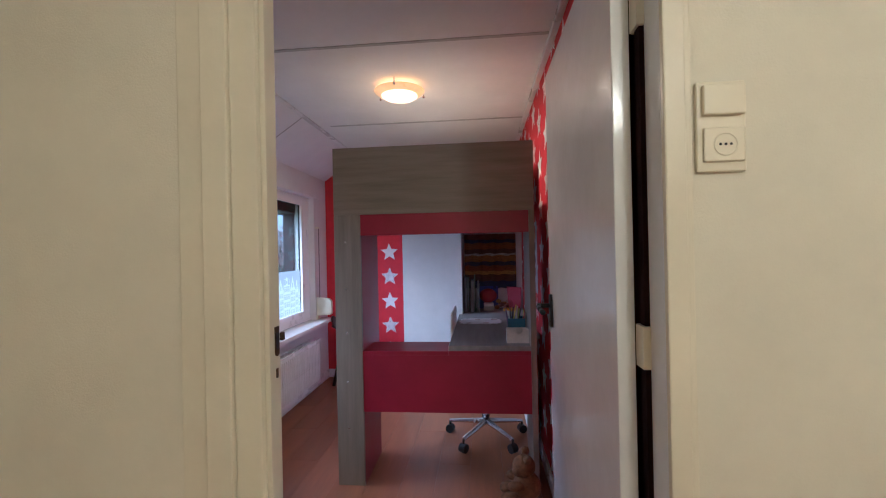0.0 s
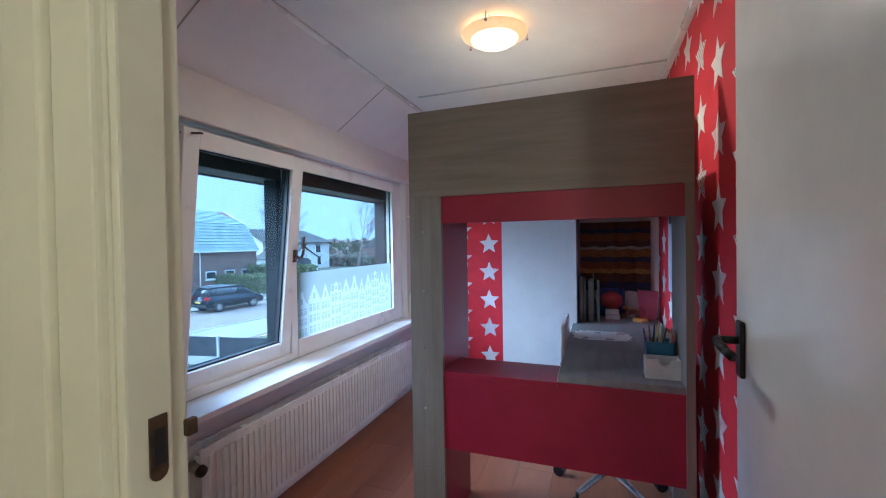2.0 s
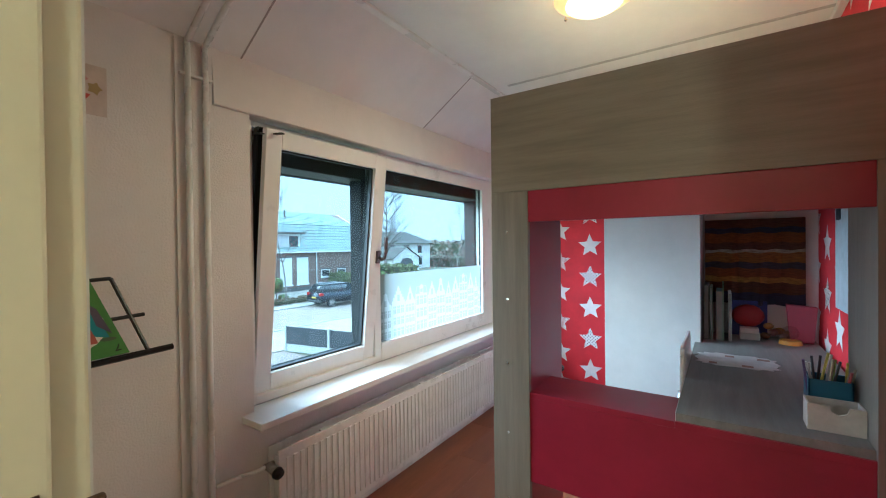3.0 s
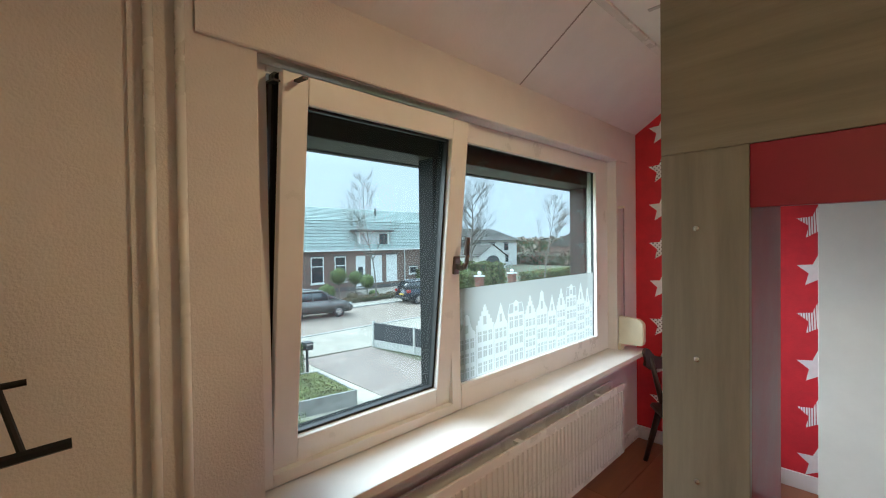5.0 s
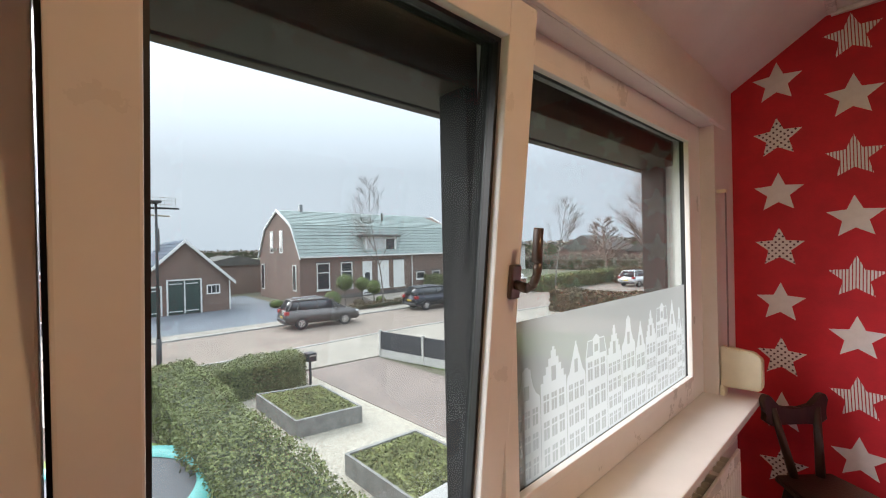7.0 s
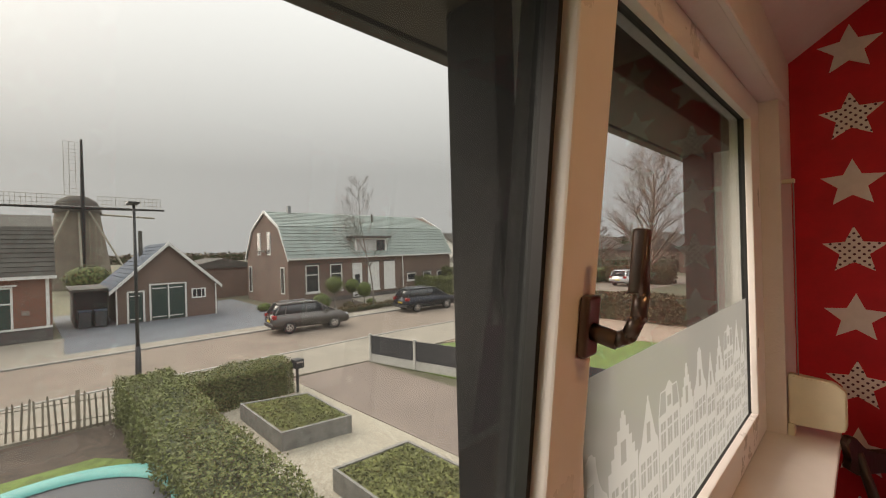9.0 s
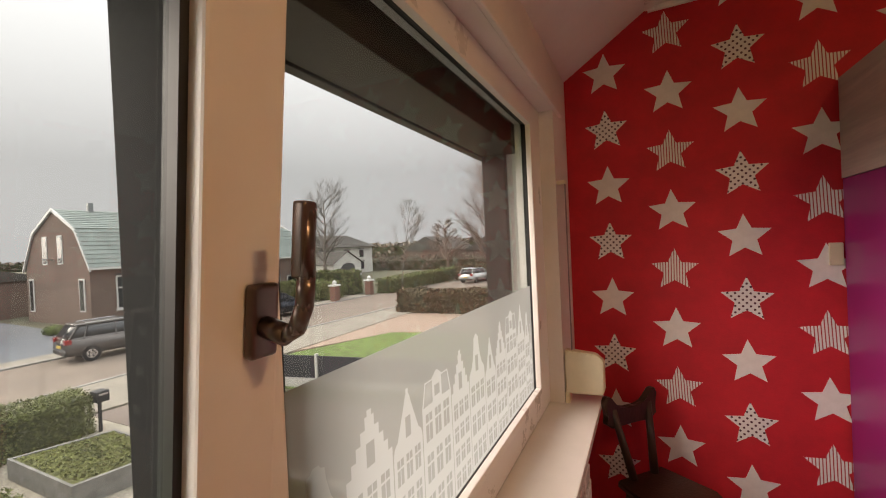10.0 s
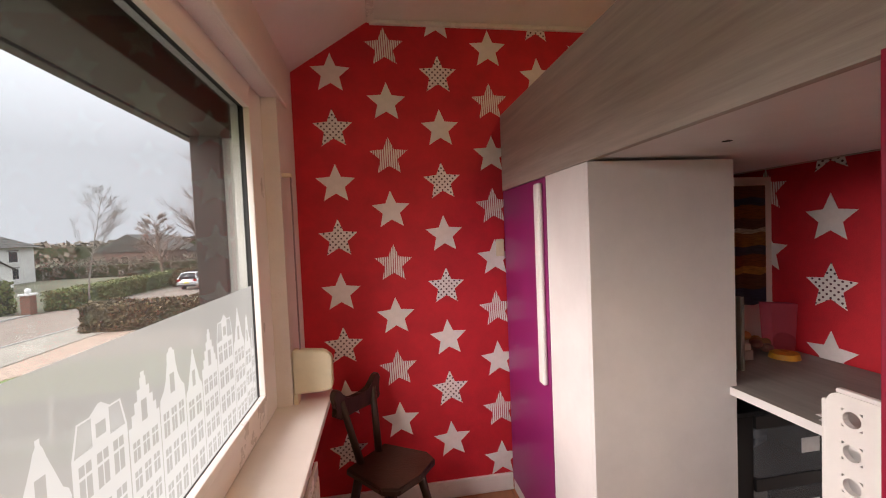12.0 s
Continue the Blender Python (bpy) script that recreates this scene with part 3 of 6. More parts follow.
            rf.faces.new([rf.verts.new((x, c + sg_ * a, t0 + zz_)) for a, zz_ in ((w * 0.459, 0.001), (w * 0.369, k * 0.739), (w * 0.161, k * 0.739), (w * 0.161, 0.001))])
            part("slate_roof", rf, FILMT, house)


yy = GY0 + 0.010
for w, h, st, fl in ((0.115, 0.265, 2, 3), (0.125, 0.295, 0, 3), (0.105, 0.29, 1, 3), (0.135, 0.29, 3, 3), (0.105, 0.30, 0, 4), (0.11, 0.315, 2, 3), (0.09, 0.285, 1, 3), (0.10, 0.31, 0, 4), (0.125, 0.325, 3, 4), (0.10, 0.325, 1, 4), (0.065, 0.29, 2, 3), (0.030, 0.24, 1, 3)):
    canal_house(yy, w - 0.003, h * 1.06, st, fl)
    yy += w

# tilted sash: built upright about its lower edge, then leaned into the room
sash = thing("tilted_window", (XG + 0.012, 2.4, 0.70), "white plastic tilt window sash standing ajar", "window")
SY0, SY1, SZB, SZT = 2.018, 2.748, 0.695, 1.824
sg = (2.092, 2.664, 0.772, 1.748)
tilt = Matrix.Translation((XG - 0.020, 0, 0.70)) @ Matrix.Rotation(radians(6.2), 4, 'Y') @ Matrix.Translation((-XG - 0.012, 0, -0.70))
T0, T1 = XG - 0.035, XG + 0.035


def sash_part(name, bm_, m, label="", smooth=False, parent=None):
    bm_.transform(tilt)
    return part(name, bm_, m, parent or sash, label, smooth)


sash_part("stile", box(XG + 0.005, T1, SY0, sg[0], SZB, SZT, 0.004), UPVC)
hst = sash_part("stile", box(XG + 0.005, T1, sg[1], SY1, SZB, SZT, 0.004), UPVC)
sash_part("rail", box(XG + 0.005, T1, sg[0], sg[1], sg[3], SZT, 0.004), UPVC)
sash_part("rail", box(XG + 0.005, T1, sg[0], sg[1], SZB, sg[2], 0.004), UPVC)
bm = B()
for a in ((sg[0], sg[0] + 0.008, sg[2], sg[3]), (sg[1] - 0.008, sg[1], sg[2], sg[3]), (sg[0], sg[1], sg[2], sg[2] + 0.008), (sg[0], sg[1], sg[3] - 0.008, sg[3])):
    box(XG - 0.008, XG + 0.014, *a, bm=bm)
sash_part("gasket", bm, GASKET)
for a in ((SY0 + 0.001, sg[0] + 0.001, SZB + 0.001, SZT - 0.001), (sg[1] - 0.001, SY1 - 0.001, SZB + 0.001, SZT - 0.001), (sg[0] + 0.001, sg[1] - 0.001, SZB + 0.001, sg[2] + 0.001), (sg[0] + 0.001, sg[1] - 0.001, sg[3] - 0.001, SZT - 0.001)):
    sash_part("outer_face", box(T0 - 0.004, XG + 0.0045, *a), ANTH, "dark outer face of the sash")
bm = B()
for a in ((SY0 - 0.006, SY0 + 0.004, SZB, SZT), (SY1 - 0.004, SY1 + 0.006, SZB, SZT), (SY0, SY1, SZT - 0.004, SZT + 0.006)):
    box(T0 - 0.012, T0 + 0.012, *a, bm=bm)
sash_part("seal", bm, GASKET, "black rubber seal")
sp = sash_part("pane", box(XG - 0.004, XG, sg[0] + 0.004, sg[1] - 0.004, sg[2] + 0.004, sg[3] - 0.004), GLASS)
sp.visible_shadow = False
hy = 2.722
sash_part("handle_base", box(T1, T1 + 0.012, hy - 0.016, hy + 0.016, 1.232, 1.304, 0.005, seg=3), HANDLE, "dark bronze handle base", True)
bm = rod((T1 + 0.010, hy, 1.263), (T1 + 0.040, hy, 1.259), 0.0105)
tube([(T1 + 0.038, hy, 1.259), (T1 + 0.052, hy, 1.268), (T1 + 0.060, hy, 1.290), (T1 + 0.061, hy, 1.314), (T1 + 0.056, hy, 1.376)], 0.0085, bm, 10)
box(T1 + 0.049, T1 + 0.064, hy - 0.0085, hy + 0.0085, 1.314, 1.384, 0.0035, bm)
sash_part("handle_lever", bm, HANDLE, "dark bronze turned-up lever", True)
bm = box(T0 - 0.005, T0 + 0.006, SY1 + 0.006, SY1 + 0.016, 0.9, 1.7)
box(T0 - 0.01, T0 + 0.008, SY1 + 0.004, SY1 + 0.018, 1.30, 1.36, bm=bm)
sash_part("locking_bar", bm, CHROME, "steel locking bar")
# scissor stay at the top of the open sash
bm = box(XG - 0.02, XG + 0.09, SY0 + 0.03, SY0 + 0.045, 1.80, 1.806)
box(XG - 0.03, XG + 0.02, SY0 - 0.02, SY0 + 0.10, 1.795, 1.80, bm=bm)
sash_part("stay_arm", bm, BLACK)

structure("sill_1", box(F1 - 0.004, 0.135, 1.912, 4.317, 0.628, 0.657, 0.004), SILL, "glossy white window sill", "window sill")
bm = prism([(-0.02, WZ1 + 0.002), (0.011, WZ1 + 0.002), (0.014, WZ1 + 0.006), (0.014, WZ1 + 0.03), (0.001, SLZ - 0.03), (-0.02, SLZ - 0.03)], "y", 1.82, 4.30)
structure("trim_window_head", bm, WALL, "pale painted lintel board above the window", "trim")

# roller shutter box and guides outside the pane
sh = thing("roller_shutter", (-0.25, 3.0, 1.7), "dark brown roller shutter box outside the window", "shutter")
part("shutter_box", box(-0.30, -0.135, WY0 + 0.002, WY1 - 0.002, 1.70, WZ1 - 0.002, 0.006), SHUTTER, sh)
part("fascia", box(-0.335, -0.302, WY0 - 0.4, WY1 + 0.13, 1.695, 2.1, 0.006), SHUTTER, sh)
part("guide_rail", box(-0.30, -0.20, WY1 - 0.04, WY1 - 0.003, WZ0, 1.70, 0.003), SHUTTER, sh)
part("centre_post", box(-0.215, F0 - 0.002, 2.70, 2.845, 0.661, 1.70, 0.004), ANTH, sh, "dark outer mullion")
part("guide_rail", box(-0.30, -0.20, WY0 + 0.003, WY0 + 0.04, WZ0, 1.70, 0.003), SHUTTER, sh)
structure("sill_outside", box(-0.36, F0 - 0.001, WY0 + 0.001, WY1 - 0.001, 0.60, 0.66, 0.004), mat("outer_sill", (0.5, 0.5, 0.48), 0.6), "grey outer window sill", "window sill")

# strap winder
wd = thing("strap_winder", (0.08, 4.19, 0.66), "cream plastic shutter strap winder on the window sill", "strap winder")
wb = prism([(0.004, 0.695), (0.145, 0.70), (0.155, 0.72), (0.155, 0.835), (0.125, 0.862), (0.004, 0.874)], "y", 4.17, 4.215)
bmesh.ops.bevel(wb, geom=wb.edges[:], offset=0.005, segments=2, affect='EDGES')
part("winder_case", wb, PLASTICC, wd)
part("bracket", box(0.002, 0.02, 4.165, 4.22, 0.655, 0.70, 0.003), PLASTICC, wd)
part("strap", box(0.030, 0.0325, 4.183, 4.203, 0.870, 1.56), mat("grey_strap", (0.25, 0.22, 0.22), 0.8, 0, 0.15, 60), wd, "grey woven strap")
part("strap_guide", box(0.0, 0.036, 4.178, 4.208, 1.555, 1.57, 0.003), PLASTICC, wd)

# heating pipes in the corner
pp = thing("heating_pipes", (0.03, 1.76, 0), "pair of white painted heating pipes", "pipe")
for y in (1.725, 1.785):
    part("pipe", tube([(0.022, y, 0.0), (0.022, y, SLZ - 0.02), (SLX - 0.01, y, ZC - 0.045), (SLX + 0.2, y, ZC - 0.025)], 0.0105, None, 10), WHITE, pp, "", True)
part("backing_board", box(0.0, 0.008, 1.69, 1.815, 0.0, SLZ - 0.01), WALL, pp)
part("pipe_clip", box(0.0, 0.026, 1.70, 1.81, 1.93, 1.94, 0.002), WHITE, pp)

# radiator
rad = thing("radiator", (0.07, 3.0, 0.1), "white panel radiator under the window", "radiator")
RY0, RY1, RZ0, RZ1 = 2.0, 4.0, 0.10, 0.51
fpn = part("front_panel", box(0.096, 0.108, RY0, RY1, RZ0, RZ1, 0.004), WHITE, rad)
rdg = mesh_of(box(0.1085, 0.1155, 0, 0.022, RZ0 + 0.035, RZ1 - 0.035, 0.003, seg=1), "ridge")
rdg.materials.append(WHITE)
y = RY0 + 0.03
while y < RY1 - 0.04:
    ob = new("ridge", rdg)
    ob.location = (0, y, 0)
    attach(ob, fpn)
    y += 0.0336
part("back_panel", box(0.03, 0.042, RY0, RY1, RZ0, RZ1, 0.004), WHITE, rad)
bm = B()
y = RY0 + 0.02
while y < RY1 - 0.02:
    box(0.044, 0.094, y, y + 0.002, RZ0 + 0.03, RZ1 - 0.04, bm=bm)
    y += 0.05
part("fins", bm, WHITE, rad)
for yb in (RY0 + 0.25, 3.0, RY1 - 0.25):
    part("bracket", box(0.0, 0.096, yb, yb + 0.03, RZ1 - 0.035, RZ1 - 0.02), WHITE, rad)
bm = rod((0.069, RY0 + 0.002, 0.452), (0.069, RY0 - 0.035, 0.452), 0.012)
rod((0.069, RY0 - 0.02, 0.452), (0.13, RY0 - 0.02, 0.44), 0.017, 0.02, 14, bm)
part("valve", bm, mat("valve_nickel", (0.35, 0.33, 0.3), 0.35, 0.8, 0.2, 40), rad, "dull metal radiator valve", True)
part("valve_cap", rod((0.126, RY0 - 0.02, 0.441), (0.142, RY0 - 0.02, 0.438), 0.024, 0.021, 16), BLACK, rad, "", True)
part("feed_pipe", tube([(0.069, RY0 - 0.035, 0.452), (0.069, RY0 - 0.075, 0.452), (0.03, RY0 - 0.11, 0.44), (0.02, 1.80, 0.44)], 0.008), WHITE, rad, "", True)

# ceiling lamp
cl = thing("ceiling_lamp", (LAMP[0], LAMP[1], ZC), "round frosted glass ceiling lamp, lit warm", "lamp")
part("shade", lathe([(0.0, -0.088), (0.05, -0.085), (0.088, -0.074), (0.108, -0.06)], (LAMP[0], LAMP[1], ZC), None, 32), SHADE, cl, "glowing glass dish", True)
part("shade_rim", lathe([(0.108, -0.06), (0.13, -0.05), (0.150, -0.036), (0.152, -0.033), (0.128, -0.045), (0.104, -0.055)], (LAMP[0], LAMP[1], ZC), None, 32), SHADERIM, cl, "patterned glass rim", True)
part("ceiling_plate", lathe([(0.0, -0.002), (0.055, -0.002), (0.055, -0.018), (0.0, -0.018)], (LAMP[0], LAMP[1], ZC), None, 24), WHITE, cl)
for a in (30, 150, 270):
    c, s = math.cos(radians(a)), math.sin(radians(a))
    bm = tube([(LAMP[0] + 0.05 * c, LAMP[1] + 0.05 * s, ZC - 0.008), (LAMP[0] + 0.157 * c, LAMP[1] + 0.157 * s, ZC - 0.012), (LAMP[0] + 0.157 * c, LAMP[1] + 0.157 * s, ZC - 0.042)], 0.004)
    ball((LAMP[0] + 0.157 * c, LAMP[1] + 0.157 * s, ZC - 0.045), 0.008, bm, 8)
    part("clip", bm, CHROME, cl)

# ---------------------------------------------------------------- loft bed, wardrobe, desk
X0, X1, XI, YB = 0.808, 1.927, 0.978, 2.50
bed = thing("loft_bed", (X0, YB, 0), "taupe wooden loft bed with crimson rails over a desk", "bed")
part("head_panel", box(X0, X1, YB, YB + 0.022, 1.527, 1.905, 0.0015), TAUPE, bed)
post = part("post", box(X0, 0.96, YB, YB + 0.022, 0, 1.5265, 0.0015), TAUPEV, bed)
part("post_return", box(0.94, 0.96, YB + 0.022, 2.885, 0.42, 1.50, 0.0015), CRIMSON, bed, "crimson inner side of the post")
part("post_return_lower", box(0.94, 0.96, YB + 0.022, 2.885, 0.0, 0.419, 0.0015), CRIMSON, bed)
part("side_upright", box(1.897, X1, YB, 2.80, 0, 1.5265, 0.0015), TAUPEV, bed)
part("top_rail", box(0.9605, 1.8965, YB + 0.004, YB + 0.026, 1.408, 1.5265, 0.0015), CRIMSON, bed, "crimson upper rail")
part("low_panel", box(0.9605, 1.8965, YB + 0.004, YB + 0.026, 0.415, 0.735, 0.0015), CRIMSON, bed, "crimson lower panel")
part("desk_bearer", box(1.4455, 1.8965, YB + 0.004, YB + 0.026, 0.7355, 0.7575), CRIMSON, bed)
part("low_shelf", box(0.9605, 1.445, YB + 0.004, YB + 0.24, 0.7355, 0.757, 0.0015), CRIMSON, bed, "crimson ledge")
part("side_board", box(XI, XI + 0.022, YB + 0.022, 4.462, 1.506, 1.875, 0.0015), OAKG, bed, "pale ash side board")
part("wall_side_board", box(1.905, X1, YB + 0.30, 4.462, 1.512, 1.875, 0.0015), OAKG, bed)
part("bed_base", box(XI + 0.022, 1.905, YB + 0.026, 4.462, 1.515, 1.537), BOARDW, bed, "white underside board")
part("foot_panel", box(XI + 0.022, 1.905, 4.44, 4.462, 1.537, 1.875, 0.0015), OAKG, bed)
part("mattress", box(1.01, 1.90, YB + 0.05, 4.43, 1.538, 1.66, 0.03), mat("mattress_white", (0.7, 0.69, 0.67), 0.9, 0, 0.04, 8), bed)
for z in (1.372, 1.108, 0.858, 0.585, 0.325):
    part("screw", ball((0.873, YB - 0.0005, z), 0.0055, None, 10, (1, 0.35, 1)), CHROME, post)
# Flat discs again: each hole's darkness is only its colour.
for y in (2.72, 3.05, 3.42):
    part("cable_hole", rod((1.25, y, 1.5148), (1.25, y, 1.5138), 0.012), SHADOW, bed)

wr = thing("wardrobe", (0.98, 3.63, 0), "white wardrobe with a plum door under the bed", "wardrobe")
part("near_side", box(0.981, 1.473, 3.632, 3.65, 0, 1.505, 0.001), BOARDW, wr)
part("front_panel", box(0.981, 0.999, 3.6505, 3.94, 0, 1.505, 0.001), BOARDW, wr)
part("back", box(1.455, 1.473, 3.6505, 4.46, 0, 1.505), BOARDW, wr)
part("top", box(0.999, 1.455, 3.6505, 4.46, 1.487, 1.505), BOARDW, wr)
part("plinth", box(0.985, 0.999, 3.9405, 4.46, 0, 0.06), BOARDW, wr)
dr = part("wardrobe_door", box(0.980, 0.998, 3.9425, 4.458, 0.062, 1.503, 0.001), PLUM, wr, "plum coloured door")
part("handle", box(0.958, 0.9795, 3.966, 4.012, 0.71, 1.485, 0.009, seg=3), PLASTICW, dr, "long white plastic handle", True)

dk = thing("desk", (1.445, YB, 0.75), "grey wood desk fitted under the loft bed", "desk")
dt = prism([(1.447, 2.512), (1.896, 2.512), (1.896, 2.802), (1.985, 2.802), (1.985, 3.988), (1.4785, 3.988), (1.4785, 3.63), (1.447, 3.629)], "z", 0.758, 0.783)
part("desk_top", dt, DESK, dk)
part("edge_band", box(1.4455, 1.4468, 2.512, 3.629, 0.758, 0.783), BOARDW, dk)
part("desk_leg", box(1.95, 1.968, 2.83, 3.95, 0, 0.757, 0.001), BOARDW, dk)
part("desk_side", box(1.48, 1.95, 3.96, 3.978, 0, 0.757, 0.001), BOARDW, dk)

# ---------------------------------------------------------------- things in the room
def office_chair(x, y):
    ch = thing("desk_chair", (x, y, 0), "white desk chair with round holes on a chrome caster base", "chair")
    seatb = box(x - 0.21, x + 0.21, y - 0.2, y + 0.2, 0.47, 0.495, 0.011, seg=3)
    part("seat", seatb, PLASTICW, ch, "", True)
    # pierced back: strips between rows of three holes
    xs = x - 0.22
    me_w = 0.40
    y0 = y - me_w / 2
    ys = [y0, y0 + 0.034, y0 + 0.034 + 0.044, y0 + me_w / 2 - 0.022, y0 + me_w / 2 + 0.022, y0 + me_w - 0.078, y0 + me_w - 0.034, y0 + me_w]
    grid_z = [0.56, 0.653, 0.697, 0.733, 0.777, 0.813, 0.857, 0.89]
    panel = B()
    N = 16

    def cell(ya, yb, za, zb, round_hole):
        c = ((ya + yb) / 2, (za + zb) / 2)
        if not round_hole:
            box(xs, xs + 0.016, ya, yb, za, zb, bm=panel)
            return
        r = min(yb - ya, zb - za) * 0.44
        inn, out = [], []
        for k in range(N):
            a = 2 * math.pi * k / N + math.pi / N
            cs, sn = math.cos(a), math.sin(a)
            q = max(abs(cs) / ((yb - ya) / 2), abs(sn) / ((zb - za) / 2))
            inn.append((c[0] + r * cs, c[1] + r * sn))
            out.append((c[0] + cs / q, c[1] + sn / q))
        for xx in (xs, xs + 0.016):
            vi = [panel.verts.new((xx, *p)) for p in inn]
            vo = [panel.verts.new((xx, *p)) for p in out]
            for k in range(N):
                panel.faces.new((vi[k], vi[(k + 1) % N], vo[(k + 1) % N], vo[k]))
        va = [panel.verts.new((xs, *p)) for p in inn]
        vb = [panel.verts.new((xs + 0.016, *p)) for p in inn]
        for k in range(N):
            panel.faces.new((va[k], va[(k + 1) % N], vb[(k + 1) % N], vb[k]))
    for i in range(7):
        for j in range(7):
            cell(ys[i], ys[i + 1], grid_z[j], grid_z[j + 1], i in (1, 3, 5) and j in (1, 3, 5))
    own = box(xs, xs + 0.016, y0 - 0.012, y0 - 0.0002, 0.605, 0.865, 0.005)
    box(xs, xs + 0.016, y0 + me_w + 0.0002, y0 + me_w + 0.012, 0.605, 0.865, 0.005, own)
    box(xs, xs + 0.016, y0 + 0.02, y0 + me_w - 0.02, 0.8902, 0.902, 0.005, own)
    merge(panel, own)
    bmesh.ops.remove_doubles(panel, verts=panel.verts[:], dist=0.0004)
    bmesh.ops.subdivide_edges(panel, edges=[e for e in panel.edges if abs((e.verts[0].co.y + e.verts[1].co.y) / 2 - y) > 0.16 and e.verts[0].co.z > 0.85 and e.verts[1].co.z > 0.85], cuts=3, use_grid_fill=True)
    rc = 0.045
    for vt in panel.verts:      # rounded upper corners
        dy_, dz_ = abs(vt.co.y - y) - (me_w / 2 + 0.012 - rc), vt.co.z - (0.902 - rc)
        if dy_ > 0 and dz_ > 0:
            far = max(dy_, dz_)
            f_ = far / math.hypot(dy_, dz_)
            vt.co.y, vt.co.z = y + math.copysign(me_w / 2 + 0.012 - rc + dy_ * f_, vt.co.y - y), 0.902 - rc + dz_ * f_
    part("backrest", panel, PLASTICW, ch, "white pierced backrest")
    part("back_stem", tube([(x - 0.10, y, 0.46), (xs - 0.012, y, 0.47), (xs - 0.012, y, 0.66)], 0.012), CHROME, ch, "", True)
    part("gas_column", rod((x, y, 0.12), (x, y, 0.47), 0.024, 0.018), CHROME, ch, "", True)
    for k in range(5):
        a = radians(72 * k + 20)
        e = (x + 0.27 * math.cos(a), y + 0.27 * math.sin(a))
        lg = part("base_leg", rod((x, y, 0.12), (e[0], e[1], 0.085), 0.02, 0.012, 8), CHROME, ch)
        cs = rod((e[0] - 0.022 * math.sin(a), e[1] + 0.022 * math.cos(a), 0.03), (e[0] + 0.022 * math.sin(a), e[1] - 0.022 * math.cos(a), 0.03), 0.029, 0.029, 14)
        rod((e[0], e[1], 0.05), (e[0], e[1], 0.085), 0.008, 0.008, 8, cs)
        part("caster", cs, BLACK, lg, "black caster wheel")
    return ch


office_chair(1.648, 3.13)


def rustic_chair(cx, cy, turn):
    ch = thing("wooden_chair", (cx, cy, 0), "small dark-stained rustic wooden chair beside the window", "chair")
    m = Matrix.Translation((cx, cy, 0)) @ Matrix.Rotation(turn, 4, 'Z')

    def p(name, bm_, smooth=False):
        bm_.transform(m)
        return part(name, bm_, DARKWOOD, ch, "", smooth)
    seat = prism([(-0.13, -0.12), (0.09, -0.155), (0.155, -0.12), (0.165, 0.0), (0.155, 0.12), (0.09, 0.155), (-0.13, 0.12)], "z", 0.335, 0.365)
    bmesh.ops.bevel(seat, geom=seat.edges[:], offset=0.008, segments=2, affect='EDGES')
    p("seat", seat)
    for sx, sy in ((1, 1), (1, -1), (-1, 1), (-1, -1)):
        p("leg", rod((0.085 * sx, 0.085 * sy, 0.336), (0.145 * sx, 0.14 * sy, 0.0), 0.02, 0.014, 10), True)
    for sy in (1, -1):
        p("back_post", rod((-0.105, 0.055 * sy, 0.36), (-0.162, 0.095 * sy, 0.63), 0.017, 0.014, 10), True)
    half = [(0.0, 0.630), (0.03, 0.622), (0.07, 0.632), (0.09, 0.658), (0.105, 0.682), (0.13, 0.685), (0.142, 0.662), (0.134, 0.625), (0.122, 0.602), (0.138, 0.578), (0.10, 0.552), (0.04, 0.560)]
    top = prism(half + [(-a, z) for a, z in reversed(half[1:])], "x", -0.182, -0.152)
    bmesh.ops.bevel(top, geom=top.edges[:], offset=0.005, segments=1, affect='EDGES')
    p("crest_rail", top)


rustic_chair(0.36, 4.19, radians(-42))

# music stand with a comic book on it
ms = thing("music_stand", (0.22, 1.33, 0), "black folding metal music stand", "music stand")
MSC = Vector((0.20, 1.335, 1.02))
u = Vector((0.02, 1.0, 0.05)).normalized()
n_ = Vector((0.88, -0.25, 0.35)).normalized()
v = n_.cross(u).normalized()
if v.z < 0:
    v = -v


def desk_pt(a, b_, off=0.0):
    return MSC + u * a + v * b_ + n_ * off


def bar(a0, b0, a1, b1, r=0.006):
    return rod(desk_pt(a0, b0), desk_pt(a1, b1), r, r, 8)


part("pole", rod((MSC.x - 0.02, MSC.y, 0.42), (MSC.x - 0.02, MSC.y, 1.02), 0.0075), BLACK, ms)
part("lower_tube", rod((MSC.x - 0.02, MSC.y, 0.12), (MSC.x - 0.02, MSC.y, 0.80), 0.011), BLACK, ms)
kn = rod((MSC.x - 0.02, MSC.y, 0.78), (MSC.x - 0.02, MSC.y, 0.82), 0.016)
rod((MSC.x - 0.02, MSC.y, 0.80), (MSC.x - 0.02, MSC.y - 0.045, 0.80), 0.009, 0.011, 8, kn)
part("clamp", kn, BLACK, ms)
for a in (10, 130, 250):
    part("leg", rod((MSC.x - 0.02, MSC.y, 0.34), (MSC.x - 0.02 + 0.17 * math.cos(radians(a)), MSC.y + 0.17 * math.sin(radians(a)), 0.006), 0.007), BLACK, ms)
part("ledge", rod(desk_pt(-0.25, -0.004, 0.012), desk_pt(0.25, -0.004, 0.012), 0.009, 0.009, 6), BLACK, ms)
